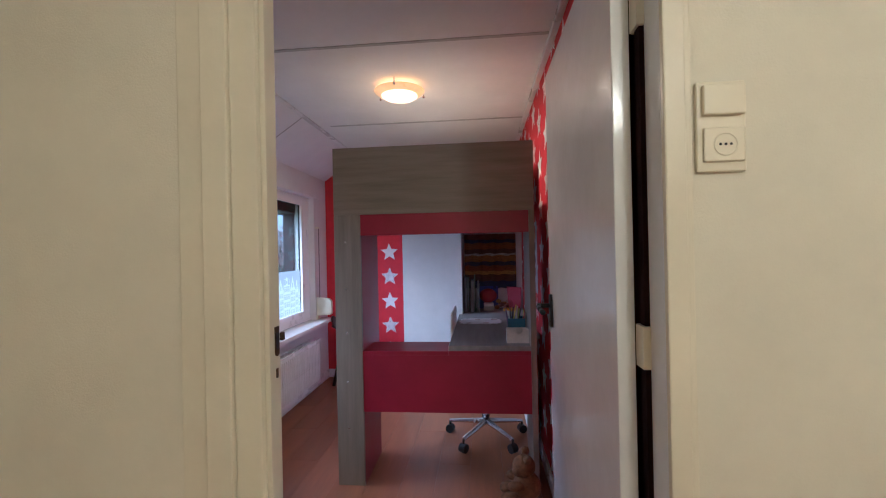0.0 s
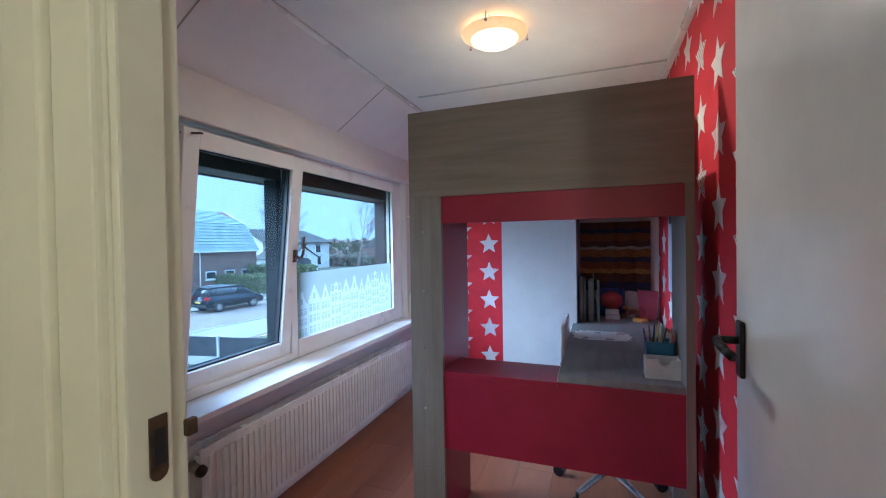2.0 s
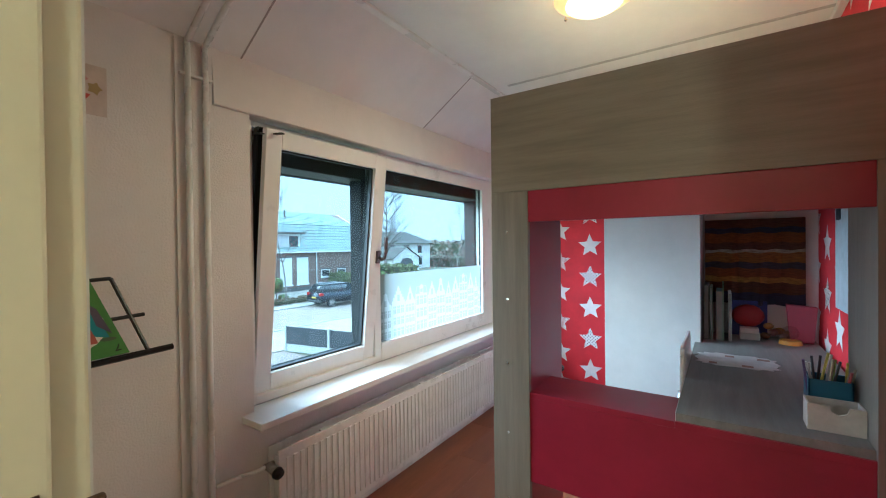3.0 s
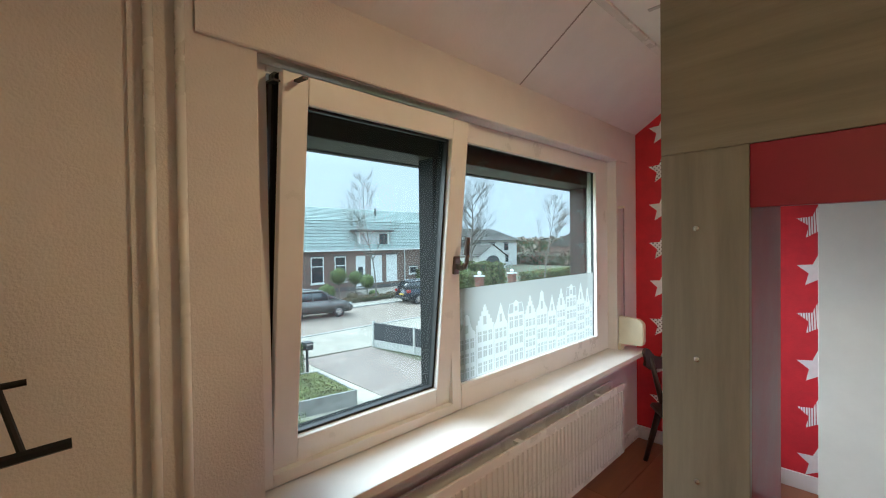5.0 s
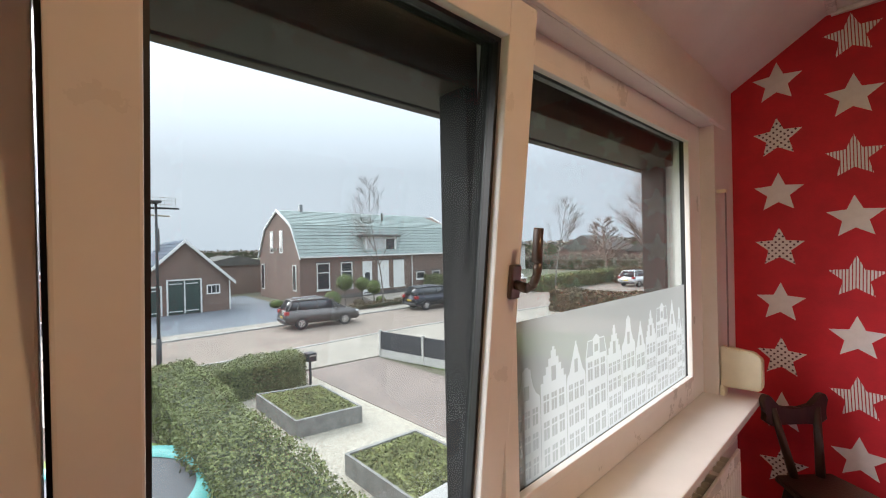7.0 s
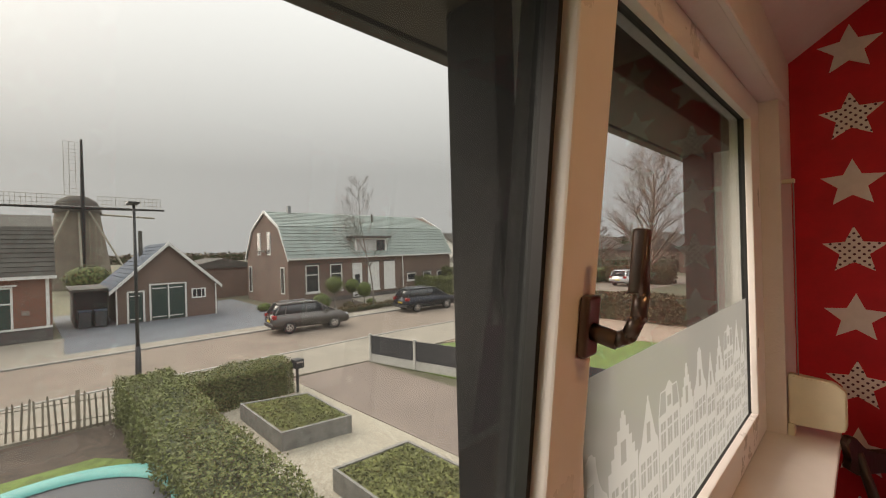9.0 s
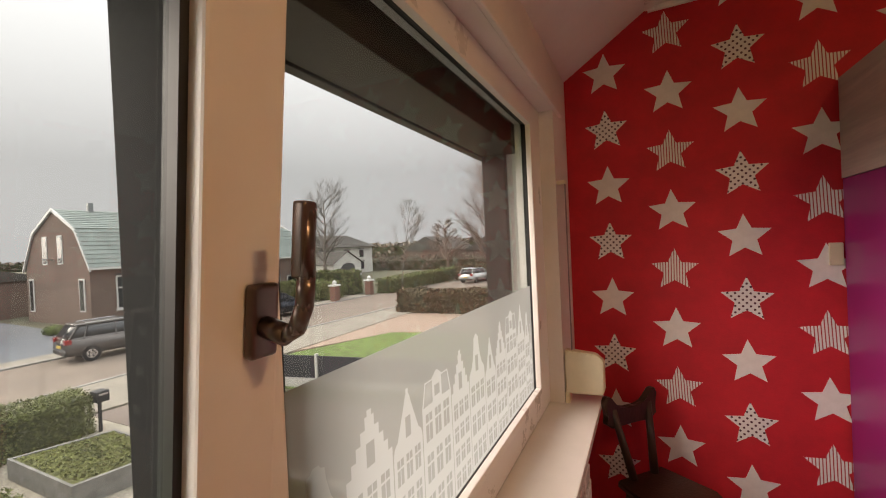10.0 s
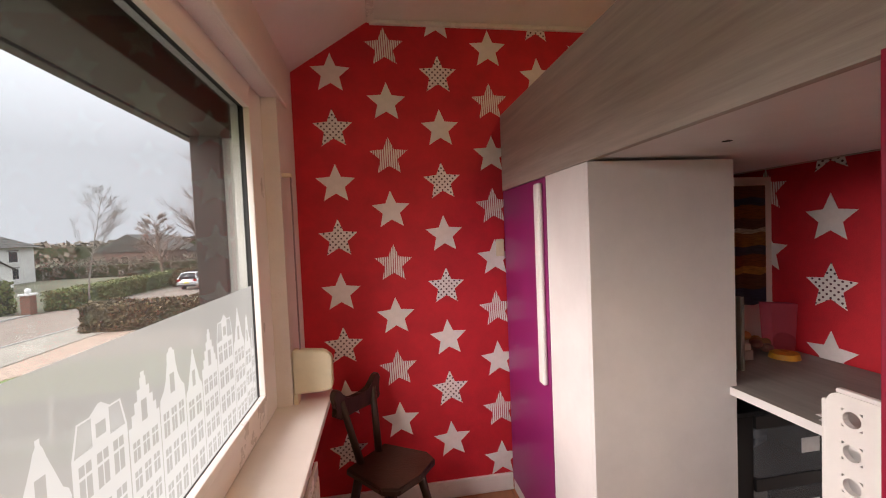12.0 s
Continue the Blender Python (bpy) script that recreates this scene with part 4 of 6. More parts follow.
for a0, b0, a1, b1 in ((-0.22, 0, -0.26, 0.23), (0.19, 0, 0.14, 0.23), (-0.26, 0.23, 0.14, 0.23), (-0.24, 0.11, 0.20, 0.11), (-0.04, 0.0, -0.06, 0.23)):
    part("frame_bar", bar(a0, b0, a1, b1, 0.0055), BLACK, ms)

book = thing("comic_book", tuple(desk_pt(0, 0.0, 0.02)), "green comic book standing on the music stand", "book")


def flat(pts, off, material, name, parent, th=0.0012):
    """A thin sheet of the book, which leans over on the stand."""
    own = B()
    pts = [(-0.054 + (a + 0.125) / 0.21 * 0.199 - (b_ - 0.006) / 0.279 * 0.064, 0.006 + (b_ - 0.006) / 0.279 * 0.262) for a, b_ in pts]
    lo = [own.verts.new(desk_pt(a, b_, off)) for a, b_ in pts]
    hi = [own.verts.new(desk_pt(a, b_, off + th)) for a, b_ in pts]
    own.faces.new(lo)
    own.faces.new(hi)
    for i in range(len(pts)):
        j = (i + 1) % len(pts)
        own.faces.new((lo[i], lo[j], hi[j], hi[i]))
    return part(name, own, material, parent)


def colour(name, c, rough=0.5):
    return mat(name, c, rough, 0, 0.06, 20)


BGREEN = colour("book_green", (0.07, 0.22, 0.035), 0.35)
cover = flat([(-0.125, 0.006), (0.085, 0.006), (0.085, 0.285), (-0.125, 0.285)], 0.012, BGREEN, "cover", book, 0.006)
flat([(-0.02 + 0.088 * math.cos(k * math.pi / 12), 0.118 + 0.082 * math.sin(k * math.pi / 12)) for k in range(24)], 0.0182, colour("book_cream", (0.75, 0.70, 0.58)), "picture_disc", cover, 0.0005)
for k in range(9):      # unreadable title, as uneven upright bars
    a = -0.072 + 0.0165 * k
    flat([(a, 0.242 + 0.004 * (k % 2)), (a + 0.0135, 0.243), (a + 0.0145, 0.268 + 0.005 * (k % 3)), (a + 0.001, 0.272)], 0.0182, colour("book_orange", (0.55, 0.10, 0.04)), "title_bar", cover, 0.0005)
for a, b0, w, h, c in ((-0.07, 0.13, 0.022, 0.03, (0.55, 0.33, 0.16)), (-0.035, 0.12, 0.03, 0.014, (0.05, 0.12, 0.3)), (-0.02, 0.055, 0.035, 0.03, (0.5, 0.16, 0.12)), (0.0, 0.125, 0.028, 0.022, (0.5, 0.13, 0.05)), (-0.03, 0.04, 0.012, 0.05, (0.1, 0.07, 0.07)), (0.035, 0.05, 0.04, 0.012, (0.06, 0.09, 0.04)), (-0.075, 0.028, 0.06, 0.010, (0.04, 0.12, 0.03)), (-0.02, 0.165, 0.03, 0.012, (0.35, 0.12, 0.1))):
    flat([(a + w / 2 + w / 2 * math.cos(q * math.pi / 4 + 0.3), b0 + h / 2 + h / 2 * math.sin(q * math.pi / 4 + 0.3)) for q in range(8)], 0.0194, colour("cover_spot", c), "cover_spot", cover, 0.0003)
flat([(-0.115, 0.235), (-0.085, 0.235), (-0.085, 0.275), (-0.115, 0.275)], 0.0182, colour("book_teal", (0.03, 0.16, 0.13)), "badge", cover, 0.0005)
flat([(-0.075, 0.035), (-0.045, 0.03), (-0.04, 0.11), (-0.065, 0.15), (-0.085, 0.11)], 0.0188, colour("book_blue", (0.03, 0.09, 0.30)), "blue_shape", cover, 0.0004)
flat([(-0.01, 0.05), (0.03, 0.05), (0.03, 0.10), (0.01, 0.14), (-0.015, 0.11)], 0.0188, colour("book_red", (0.40, 0.08, 0.05)), "red_shape", cover, 0.0004)
flat([(0.03, 0.07), (0.06, 0.06), (0.055, 0.19), (0.025, 0.20)], 0.0188, colour("book_sea", (0.02, 0.22, 0.26)), "teal_shape", cover, 0.0004)
flat([(0.045, 0.10), (0.07, 0.07), (0.065, 0.15), (0.05, 0.17)], 0.0193, colour("book_dark", (0.07, 0.05, 0.09)), "dark_shape", cover, 0.0004)
flat([(-0.04 + 0.04 * math.cos(k * math.pi / 8), 0.205 + 0.017 * math.sin(k * math.pi / 8)) for k in range(16)], 0.0188, colour("book_white", (0.8, 0.8, 0.78)), "speech_bubble", cover, 0.0004)
txt = bpy.data.curves.new("volume_number", 'FONT')
txt.body = "2"
txt.size = 0.035
txt.extrude = 0.0003
tn = new("volume_number", txt)
tn.data.materials.append(BLACK)
rot = Matrix((u, v, n_)).transposed().to_4x4()
tn.matrix_basis = Matrix.Translation(desk_pt(0.112, 0.016, 0.0186)) @ rot
attach(tn, cover)

# red paper picture pinned on the wall above the music stand
pc = thing("wall_picture", (0.0, 1.36, 1.80), "red and white paper picture on the wall", "picture")
part("picture_sheet", box(0.0005, 0.002, 1.27, 1.50, 1.73, 1.88), colour("picture_pale", (0.62, 0.52, 0.47)), pc)
for k in range(6):
    yy, zz = 1.30 + 0.034 * k, 1.83 + 0.022 * math.sin(k * 2.3)
    part("paper_flower", prism([(yy + 0.02 * math.cos(a * math.pi / 5) * (1 - 0.35 * (a % 2)), zz + 0.02 * math.sin(a * math.pi / 5) * (1 - 0.35 * (a % 2))) for a in range(10)], "x", 0.002, 0.003), colour("paper_tone_%d" % k, ((0.5, 0.12, 0.10), (0.55, 0.3, 0.28), (0.4, 0.3, 0.12))[k % 3]), pc)
part("picture_patch", prism([(1.29, 1.74), (1.36, 1.735), (1.43, 1.745), (1.46, 1.79), (1.33, 1.80)], "x", 0.002, 0.0026), colour("picture_red", (0.45, 0.06, 0.05)), pc)

# toy bear on the floor behind the bed post
bear = B()
FUR = mat("brown_plush", (0.20, 0.09, 0.035), 0.95, 0, 0.2, 40, 0.5, 150)
bx, by = 1.85, 2.42
ball((bx, by, 0.075), 0.075, bear, 16, (1, 0.9, 1.0))
ball((bx - 0.015, by - 0.01, 0.185), 0.06, bear, 16, (1, 0.95, 0.95))
ball((bx - 0.05, by - 0.035, 0.17), 0.028, bear, 12)
for s in (-1, 1):
    ball((bx - 0.0, by + 0.05 * s, 0.235), 0.022, bear, 10)
    ball((bx - 0.06, by + 0.055 * s, 0.10), 0.03, bear, 10, (1.5, 0.8, 0.9))
    ball((bx - 0.09, by + 0.05 * s, 0.035), 0.034, bear, 10, (1.5, 0.9, 0.95))
tb = tagged(part("toy_bear", bear, FUR, None, "brown plush toy bear sitting on the floor", True), "", "toy")

# striped blanket hung on the back of the nook
bl = thing("striped_blanket", (1.7, 3.98, 0.98), "striped woven blanket hanging in brown, orange and blue", "blanket")
CLR = [(0.12, 0.05, 0.03), (0.03, 0.04, 0.07), (0.22, 0.08, 0.02), (0.10, 0.05, 0.03), (0.45, 0.38, 0.28), (0.28, 0.13, 0.03), (0.05, 0.05, 0.07), (0.20, 0.07, 0.02), (0.40, 0.20, 0.05), (0.10, 0.05, 0.03), (0.03, 0.04, 0.08)]
z = 1.452
for i, c in enumerate(CLR):
    h = (0.05, 0.03, 0.055, 0.04, 0.018, 0.055, 0.035, 0.05, 0.03, 0.06, 0.065)[i]
    own = B()
    N = 14
    top_, bot_ = [], []
    for k in range(N + 1):
        xx = 1.485 + 0.46 * k / N
        off = 0.008 * math.sin(k * 1.3 + 0.4) + 0.006 * math.sin(k * 2.9)
        wob = 0.005 * math.sin(k * 1.7 + i)
        top_.append((xx, 3.966 + off, z if i == 0 else z + 0.005 * math.sin(k * 1.7 + i - 1)))
        bot_.append((xx, 3.966 + off, z - h + wob))
    vt = [own.verts.new(p_) for p_ in top_]
    vb = [own.verts.new(p_) for p_ in bot_]
    vt2 = [own.verts.new((p_[0], p_[1] + 0.006, p_[2])) for p_ in top_]
    vb2 = [own.verts.new((p_[0], p_[1] + 0.006, p_[2])) for p_ in bot_]
    for k in range(N):
        own.faces.new((vt[k], vt[k + 1], vb[k + 1], vb[k]))
        own.faces.new((vt2[k], vt2[k + 1], vb2[k + 1], vb2[k]))
        own.faces.new((vb[k], vb[k + 1], vb2[k + 1], vb2[k]))
    part("stripe", own, mat("wool_%d" % i, c, 0.95, 0, 0.25, 30, 0.6, 200, (1, 1, 6)), bl)
    z -= h

# books and clutter at the back of the desk
DZT = 0.7835
for i, (c, h, w) in enumerate((((0.06, 0.09, 0.08), 0.30, 0.022), ((0.10, 0.22, 0.15), 0.29, 0.012), ((0.16, 0.24, 0.26), 0.27, 0.03), ((0.05, 0.22, 0.07), 0.31, 0.008), ((0.5, 0.52, 0.5), 0.26, 0.014))):
    x = 1.486 + 0.028 * i
    bk = thing("book", (x, 3.85, DZT), "upright thin book against the wardrobe side", "book", "books on the desk")
    part("cover", box(x, x + w, 3.74, 3.93, DZT, DZT + h, 0.0015), colour("book_cover_%d" % i, c), bk)
    part("page_block", box(x + 0.002, x + w - 0.002, 3.737, 3.7395, DZT + 0.004, DZT + h - 0.004), colour("pages", (0.24, 0.25, 0.24)), bk)
hb = thing("paper_block", (1.70, 3.88, DZT), "stack of small white boxes on the desk", "box")
part("box_lower", box(1.65, 1.74, 3.83, 3.92, DZT, DZT + 0.035, 0.002), colour("grey_card", (0.45, 0.43, 0.4)), hb)
part("box_upper", box(1.652, 1.735, 3.835, 3.915, DZT + 0.0355, DZT + 0.06, 0.002), colour("white_card", (0.65, 0.63, 0.6)), hb)
cr = thing("toy_crate", (1.69, 3.93, DZT), "red and blue toy bag on the desk", "toy")
own = ball((1.69, 3.925, DZT + 0.12), 0.07, None, 12, (1.1, 0.5, 0.9))
part("red_bundle", own, colour("toy_red", (0.30, 0.02, 0.03)), cr, "", True)
part("blue_card", box(1.61, 1.78, 3.958, 3.962, DZT, DZT + 0.20), colour("toy_blue", (0.03, 0.05, 0.25)), cr)
vc = thing("toy_tangle", (1.80, 3.90, DZT), "tangle of brown and gold toys on the desk", "toy")
for k in range(7):
    part("toy_piece", ball((1.765 + 0.016 * k, 3.89 + 0.02 * math.sin(k * 2.1), DZT + 0.02 + 0.06 * abs(math.sin(k * 1.3)) * (1 - k / 9)), 0.02, None, 8, (1.2, 1, 0.9)), colour("toy_gold_%d" % k, ((0.20, 0.09, 0.03), (0.35, 0.2, 0.05), (0.12, 0.05, 0.04))[k % 3]), vc, "", True)
bag = thing("gift_bag", (1.93, 3.86, DZT), "pink see-through gift bag with a yellow base", "bag")
pk = prism([(1.87, DZT + 0.001), (1.965, DZT + 0.001), (1.98, DZT + 0.19), (1.855, DZT + 0.20)], "y", 3.865, 3.915)
part("bag_film", pk, film_mat("pink_film", (0.7, 0.18, 0.26), 0.35, 0.5), bag, "pink film")
part("bag_base", lathe([(0.0, 0.0), (0.05, 0.0), (0.045, 0.02), (0.0, 0.022)], (1.865, 3.82, DZT)), colour("toy_yellow", (0.6, 0.30, 0.03)), bag)
part("glass_globe", ball((1.865, 3.82, DZT + 0.06), 0.036, None, 14), glass_mat("thin_glass", (0.9, 0.85, 0.85)), bag, "", True)

# sheet of placemat paper on the desk
pl = thing("placemat", (1.58, 3.25, DZT), "white scalloped paper placemat on the desk", "placemat")
pts = []
for k in range(28):
    a = 2 * math.pi * k / 28
    rr = 1 + 0.06 * math.cos(k * math.pi)
    sx = math.copysign(abs(math.cos(a)) ** 0.5, math.cos(a))
    sy = math.copysign(abs(math.sin(a)) ** 0.5, math.sin(a))
    pts.append((1.62 + 0.15 * rr * sx, 3.30 + 0.115 * rr * sy))
part("paper", prism(pts, "z", DZT, DZT + 0.002), colour("placemat_white", (0.72, 0.70, 0.68)), pl)
for k in range(4):
    part("printed_patch", box(1.52 + 0.06 * k, 1.55 + 0.065 * k, 3.2 + 0.15 * (k % 2), 3.23 + 0.15 * (k % 2), DZT + 0.0022, DZT + 0.0028), colour("placemat_brown", (0.35, 0.20, 0.16)), pl)

# pencil pot and card tray
tr = thing("card_tray", (1.84, 2.63, DZT), "white card tray with a finger notch on the desk", "tray")
own = prism([(1.772, DZT), (1.895, DZT), (1.895, DZT + 0.075), (1.862, DZT + 0.075), (1.856, DZT + 0.058), (1.84, DZT + 0.05), (1.824, DZT + 0.058), (1.818, DZT + 0.075), (1.772, DZT + 0.075)], "y", 2.585, 2.59)
box(1.772, 1.776, 2.5905, 2.66, DZT, DZT + 0.075, bm=own)
box(1.891, 1.895, 2.5905, 2.66, DZT, DZT + 0.075, bm=own)
box(1.7765, 1.8905, 2.656, 2.66, DZT, DZT + 0.075, bm=own)
part("tray", own, colour("tray_white", (0.66, 0.60, 0.54)), tr)
po = thing("pencil_pot", (1.835, 2.72, DZT), "blue pencil pot full of pens and pencils", "pencil pot")
POTX = (1.785, 1.885, 2.665, 2.755)
own = box(POTX[0], POTX[1], POTX[2], POTX[2] + 0.004, DZT, DZT + 0.125)
box(POTX[0], POTX[1], POTX[3] - 0.004, POTX[3], DZT, DZT + 0.125, bm=own)
box(POTX[0], POTX[0] + 0.004, POTX[2], POTX[3], DZT, DZT + 0.125, bm=own)
box(POTX[1] - 0.004, POTX[1], POTX[2], POTX[3], DZT, DZT + 0.125, bm=own)
box(POTX[0], POTX[1], POTX[2], POTX[3], DZT, DZT + 0.004, bm=own)
part("pot", own, colour("pot_blue", (0.03, 0.13, 0.22)), po)
PENC = [(0.65, 0.55, 0.1), (0.7, 0.7, 0.72), (0.1, 0.1, 0.12), (0.5, 0.42, 0.3), (0.15, 0.10, 0.25), (0.4, 0.5, 0.12), (0.7, 0.68, 0.7), (0.05, 0.05, 0.06), (0.45, 0.35, 0.25), (0.55, 0.1, 0.1)]
for k in range(14):
    a, b_ = random.uniform(1.793, 1.877), random.uniform(2.673, 2.747)
    dx, dy = random.uniform(-0.045, 0.045), random.uniform(-0.03, 0.03)
    part("pencil", rod((a, b_, DZT + 0.006), (a + dx, b_ + dy, DZT + random.uniform(0.15, 0.2)), 0.004, 0.0035, 7), colour("pencil_%d" % k, PENC[k % 10]), po)

# poster with paper figures on the right wall
ps = thing("wall_poster", (XR, 3.1, 1.25), "pale blue poster with small paper cut-outs on the wall", "poster")
part("poster_sheet", box(XR - 0.0035, XR - 0.0015, 2.95, 3.57, 1.02, 1.49), colour("poster_pale", (0.60, 0.66, 0.72)), ps)
for k, (yy, zz, c) in enumerate(((3.06, 1.44, (0.4, 0.04, 0.05)), (3.07, 1.40, (0.6, 0.4, 0.04)), (3.05, 1.33, (0.03, 0.12, 0.2)), (3.06, 1.24, (0.03, 0.09, 0.2)), (3.05, 1.16, (0.4, 0.25, 0.25)), (3.50, 1.44, (0.03, 0.04, 0.06)))):
    part("cut_out", prism([(yy + 0.04 * math.cos(a * math.pi / 4) * (1 + 0.3 * (a % 2)), zz + 0.028 * math.sin(a * math.pi / 4) * (1 + 0.3 * (a % 2))) for a in range(8)], "x", XR - 0.006, XR - 0.0036), colour("cut_out_%d" % k, c), ps)

# storage under the desk
dc = thing("drawer_tower", (1.68, 3.90, 0), "black plastic drawer tower with clear drawers under the desk", "drawers")
part("frame", box(1.49, 1.56, 3.66, 3.94, 0, 0.66, 0.002), BLACK, dc)
part("frame", box(1.86, 1.87, 3.66, 3.94, 0, 0.66, 0.002), BLACK, dc)
part("frame_top", box(1.49, 1.87, 3.66, 3.94, 0.661, 0.675, 0.002), BLACK, dc)
CLEAR = film_mat("clear_plastic", (0.24, 0.26, 0.28), 0.45, 0.4)
for k in range(3):
    z0 = 0.03 + 0.212 * k
    dw = part("drawer", box(1.563, 1.857, 3.645, 3.93, z0, z0 + 0.165, 0.008), CLEAR, dc, "clear plastic drawer")
    part("drawer_rail", box(1.561, 1.859, 3.65, 3.93, z0 + 0.166, z0 + 0.208), BLACK, dc)
    part("drawer_label", box(1.73, 1.80, 3.6432, 3.6448, z0 + 0.07, z0 + 0.12), colour("label_white", (0.7, 0.7, 0.7)), dw)
    part("contents", ball((1.65, 3.82, z0 + 0.07), 0.06, None, 10, (1.8, 1.4, 0.8)), colour("contents_%d" % k, ((0.4, 0.12, 0.12), (0.5, 0.45, 0.42), (0.1, 0.12, 0.2))[k]), dw)

# small socket on the far wall beside the wardrobe
sk = thing("wall_socket", (0.94, YF, 1.22), "cream socket on the red wall", "socket")
part("socket_plate", box(0.935, 0.976, YF - 0.014, YF - 0.0012, 1.185, 1.27, 0.004), PLASTICC, sk)

# laminate planks
pm = {}
y_off = [0.0, 0.45, 0.9, 0.25, 0.7]
for i in range(17):
    x = 0.002 + i * 0.193
    yy = -1.5 - y_off[i % 5]
    while yy < YF:
        a, b_ = max(yy, -1.58), min(yy + 1.29, YF - 0.001 if x < 2.1 else HALL_Y)
        if b_ - a > 0.03:
            key = round(b_ - a, 3)
            if key not in pm:
                q = box(0, 0.1918, 0, b_ - a - 0.0012, -0.0115, 0.0, 0.0008, seg=1)
                pm[key] = mesh_of(q, "plank")
                pm[key].materials.append(PLANK)
            ob = new("plank", pm[key])
            ob.location = (x, a, 0)
            attach(ob, floor)
        yy += 1.29

# ---------------------------------------------------------------- outside
G = -2.9
GRASS = mat("grass", (0.115, 0.17, 0.04), 0.95, 0, 0.25, 3.0, 0.6, 60)
BRIGHTGRASS = mat("fresh_grass", (0.13, 0.19, 0.045), 0.95, 0, 0.2, 3.0, 0.6, 60)
MEADOW = mat("far_field", (0.115, 0.11, 0.065), 0.95, 0, 0.2, 0.05)
SOIL = mat("soil", (0.085, 0.06, 0.045), 0.95, 0, 0.3, 6, 0.8, 40)
ROAD = brick_mat("road_clinker", (0.28, 0.22, 0.175), (0.235, 0.185, 0.15), (0.19, 0.155, 0.13), 0.2, 0.1, 0.008, "xy", 0.2)
PAVE = brick_mat("pavement_slabs", (0.33, 0.29, 0.24), (0.29, 0.26, 0.215), (0.27, 0.24, 0.2), 0.3, 0.3, 0.008, "xy", 0.2)
BLUEPAVE = brick_mat("blue_pavers", (0.17, 0.19, 0.215), (0.145, 0.16, 0.185), (0.11, 0.12, 0.13), 0.2, 0.1, 0.008, "xy", 0.2)
DRIVE = brick_mat("drive_pavers", (0.265, 0.205, 0.17), (0.225, 0.175, 0.15), (0.15, 0.13, 0.12), 0.2, 0.1, 0.008, "xy", 0.2)
GRAVEL = mat("pale_gravel", (0.43, 0.385, 0.31), 0.9, 0, 0.25, 25, 1.0, 45)
CONC = mat("concrete_edge", (0.23, 0.225, 0.21), 0.9, 0, 0.15, 5, 0.3, 60)
KERB = mat("kerb_stone", (0.34, 0.33, 0.31), 0.9, 0, 0.1, 4)
BRICKB = brick_mat("brown_brick", (0.26, 0.155, 0.12), (0.205, 0.12, 0.092), (0.16, 0.13, 0.11))
BRICKR = brick_mat("red_brick", (0.30, 0.105, 0.065), (0.24, 0.08, 0.05), (0.20, 0.15, 0.12))
PLINTH = brick_mat("grey_plinth", (0.13, 0.12, 0.12), (0.11, 0.1, 0.1), (0.12, 0.11, 0.1))
TRIMW = mat("white_timber", (0.72, 0.72, 0.70), 0.5, 0, 0.04, 3)
ROOFG = mat("grey_green_tiles", (0.27, 0.32, 0.30), 0.7, 0, 0.10, 1.2, 0.2, 20, island=0.07)
ROOFB = mat("blue_slate", (0.075, 0.10, 0.14), 0.85, 0, 0.12, 2, 0.2, 20, spec=0.15, island=0.08)
ROOFD = mat("dark_tiles", (0.10, 0.095, 0.085), 0.85, 0, 0.15, 2, 0.2, 20, spec=0.2, island=0.1)
GREENDOOR = mat("dark_green_door", (0.018, 0.045, 0.038), 0.45)
DARKGLASS = mat("dark_window_glass", (0.03, 0.035, 0.04), 0.08, 0, 0.1, 2)
LEAF = mat("hedge_leaf", (0.155, 0.175, 0.055), 0.75, 0, 0.2, 5, island=0.28)
LEAFB = mat("box_leaf", (0.13, 0.175, 0.035), 0.75, 0, 0.2, 5, island=0.35)
LEAFR = mat("beech_leaf", (0.13, 0.09, 0.04), 0.8, 0, 0.25, 5, island=0.5)
BARK = mat("bark", (0.22, 0.19, 0.165), 0.95, 0, 0.2, 4)
TWIGS = mat("winter_twigs", (0.20, 0.16, 0.12), 0.95, 0, 0.2, 3, island=0.4)
BARKR = mat("reddish_bark", (0.24, 0.165, 0.13), 0.95, 0, 0.2, 4)

structure("ground", box(-900, 300, -700, 900, G - 0.5, G - 0.05), MEADOW, "flat open farmland reaching the horizon", "ground")


def slab(name, pts, top, m, label, cat):
    return structure(name, prism(pts, "z", G - 0.06, G + top), m, label, cat)


slab("road", [(-23.0, -120), (-17.0, -120), (-17.0, 16), (-15.2, 32), (-11.5, 60), (-17.5, 60), (-22.2, 33), (-23.0, 18)], -0.02, ROAD, "brown clinker-paved village road", "road")
slab("pavement_near", [(-16.85, -60), (-14.2, -60), (-13.6, 8.4), (-13.3, 11.0), (-13.4, 24), (-11.2, 35), (-13.5, 35), (-15.1, 32), (-16.85, 16)], 0.02, PAVE, "pale paved footpath beside the road", "pavement")
slab("kerb_near", [(-17.0, -60), (-16.85, -60), (-16.85, 16), (-15.1, 32), (-15.25, 32), (-17.0, 16)], 0.05, KERB, "stone kerb", "kerb")
slab("kerb_far", [(-23.15, -60), (-23.0, -60), (-23.0, 18), (-22.2, 33), (-22.35, 33), (-23.15, 18)], 0.05, KERB, "stone kerb", "kerb")
slab("pavement_far", [(-24.6, -60), (-23.15, -60), (-23.15, 18), (-22.35, 33), (-23.8, 33), (-24.6, 18)], 0.02, PAVE, "pale paved footpath across the road", "pavement")
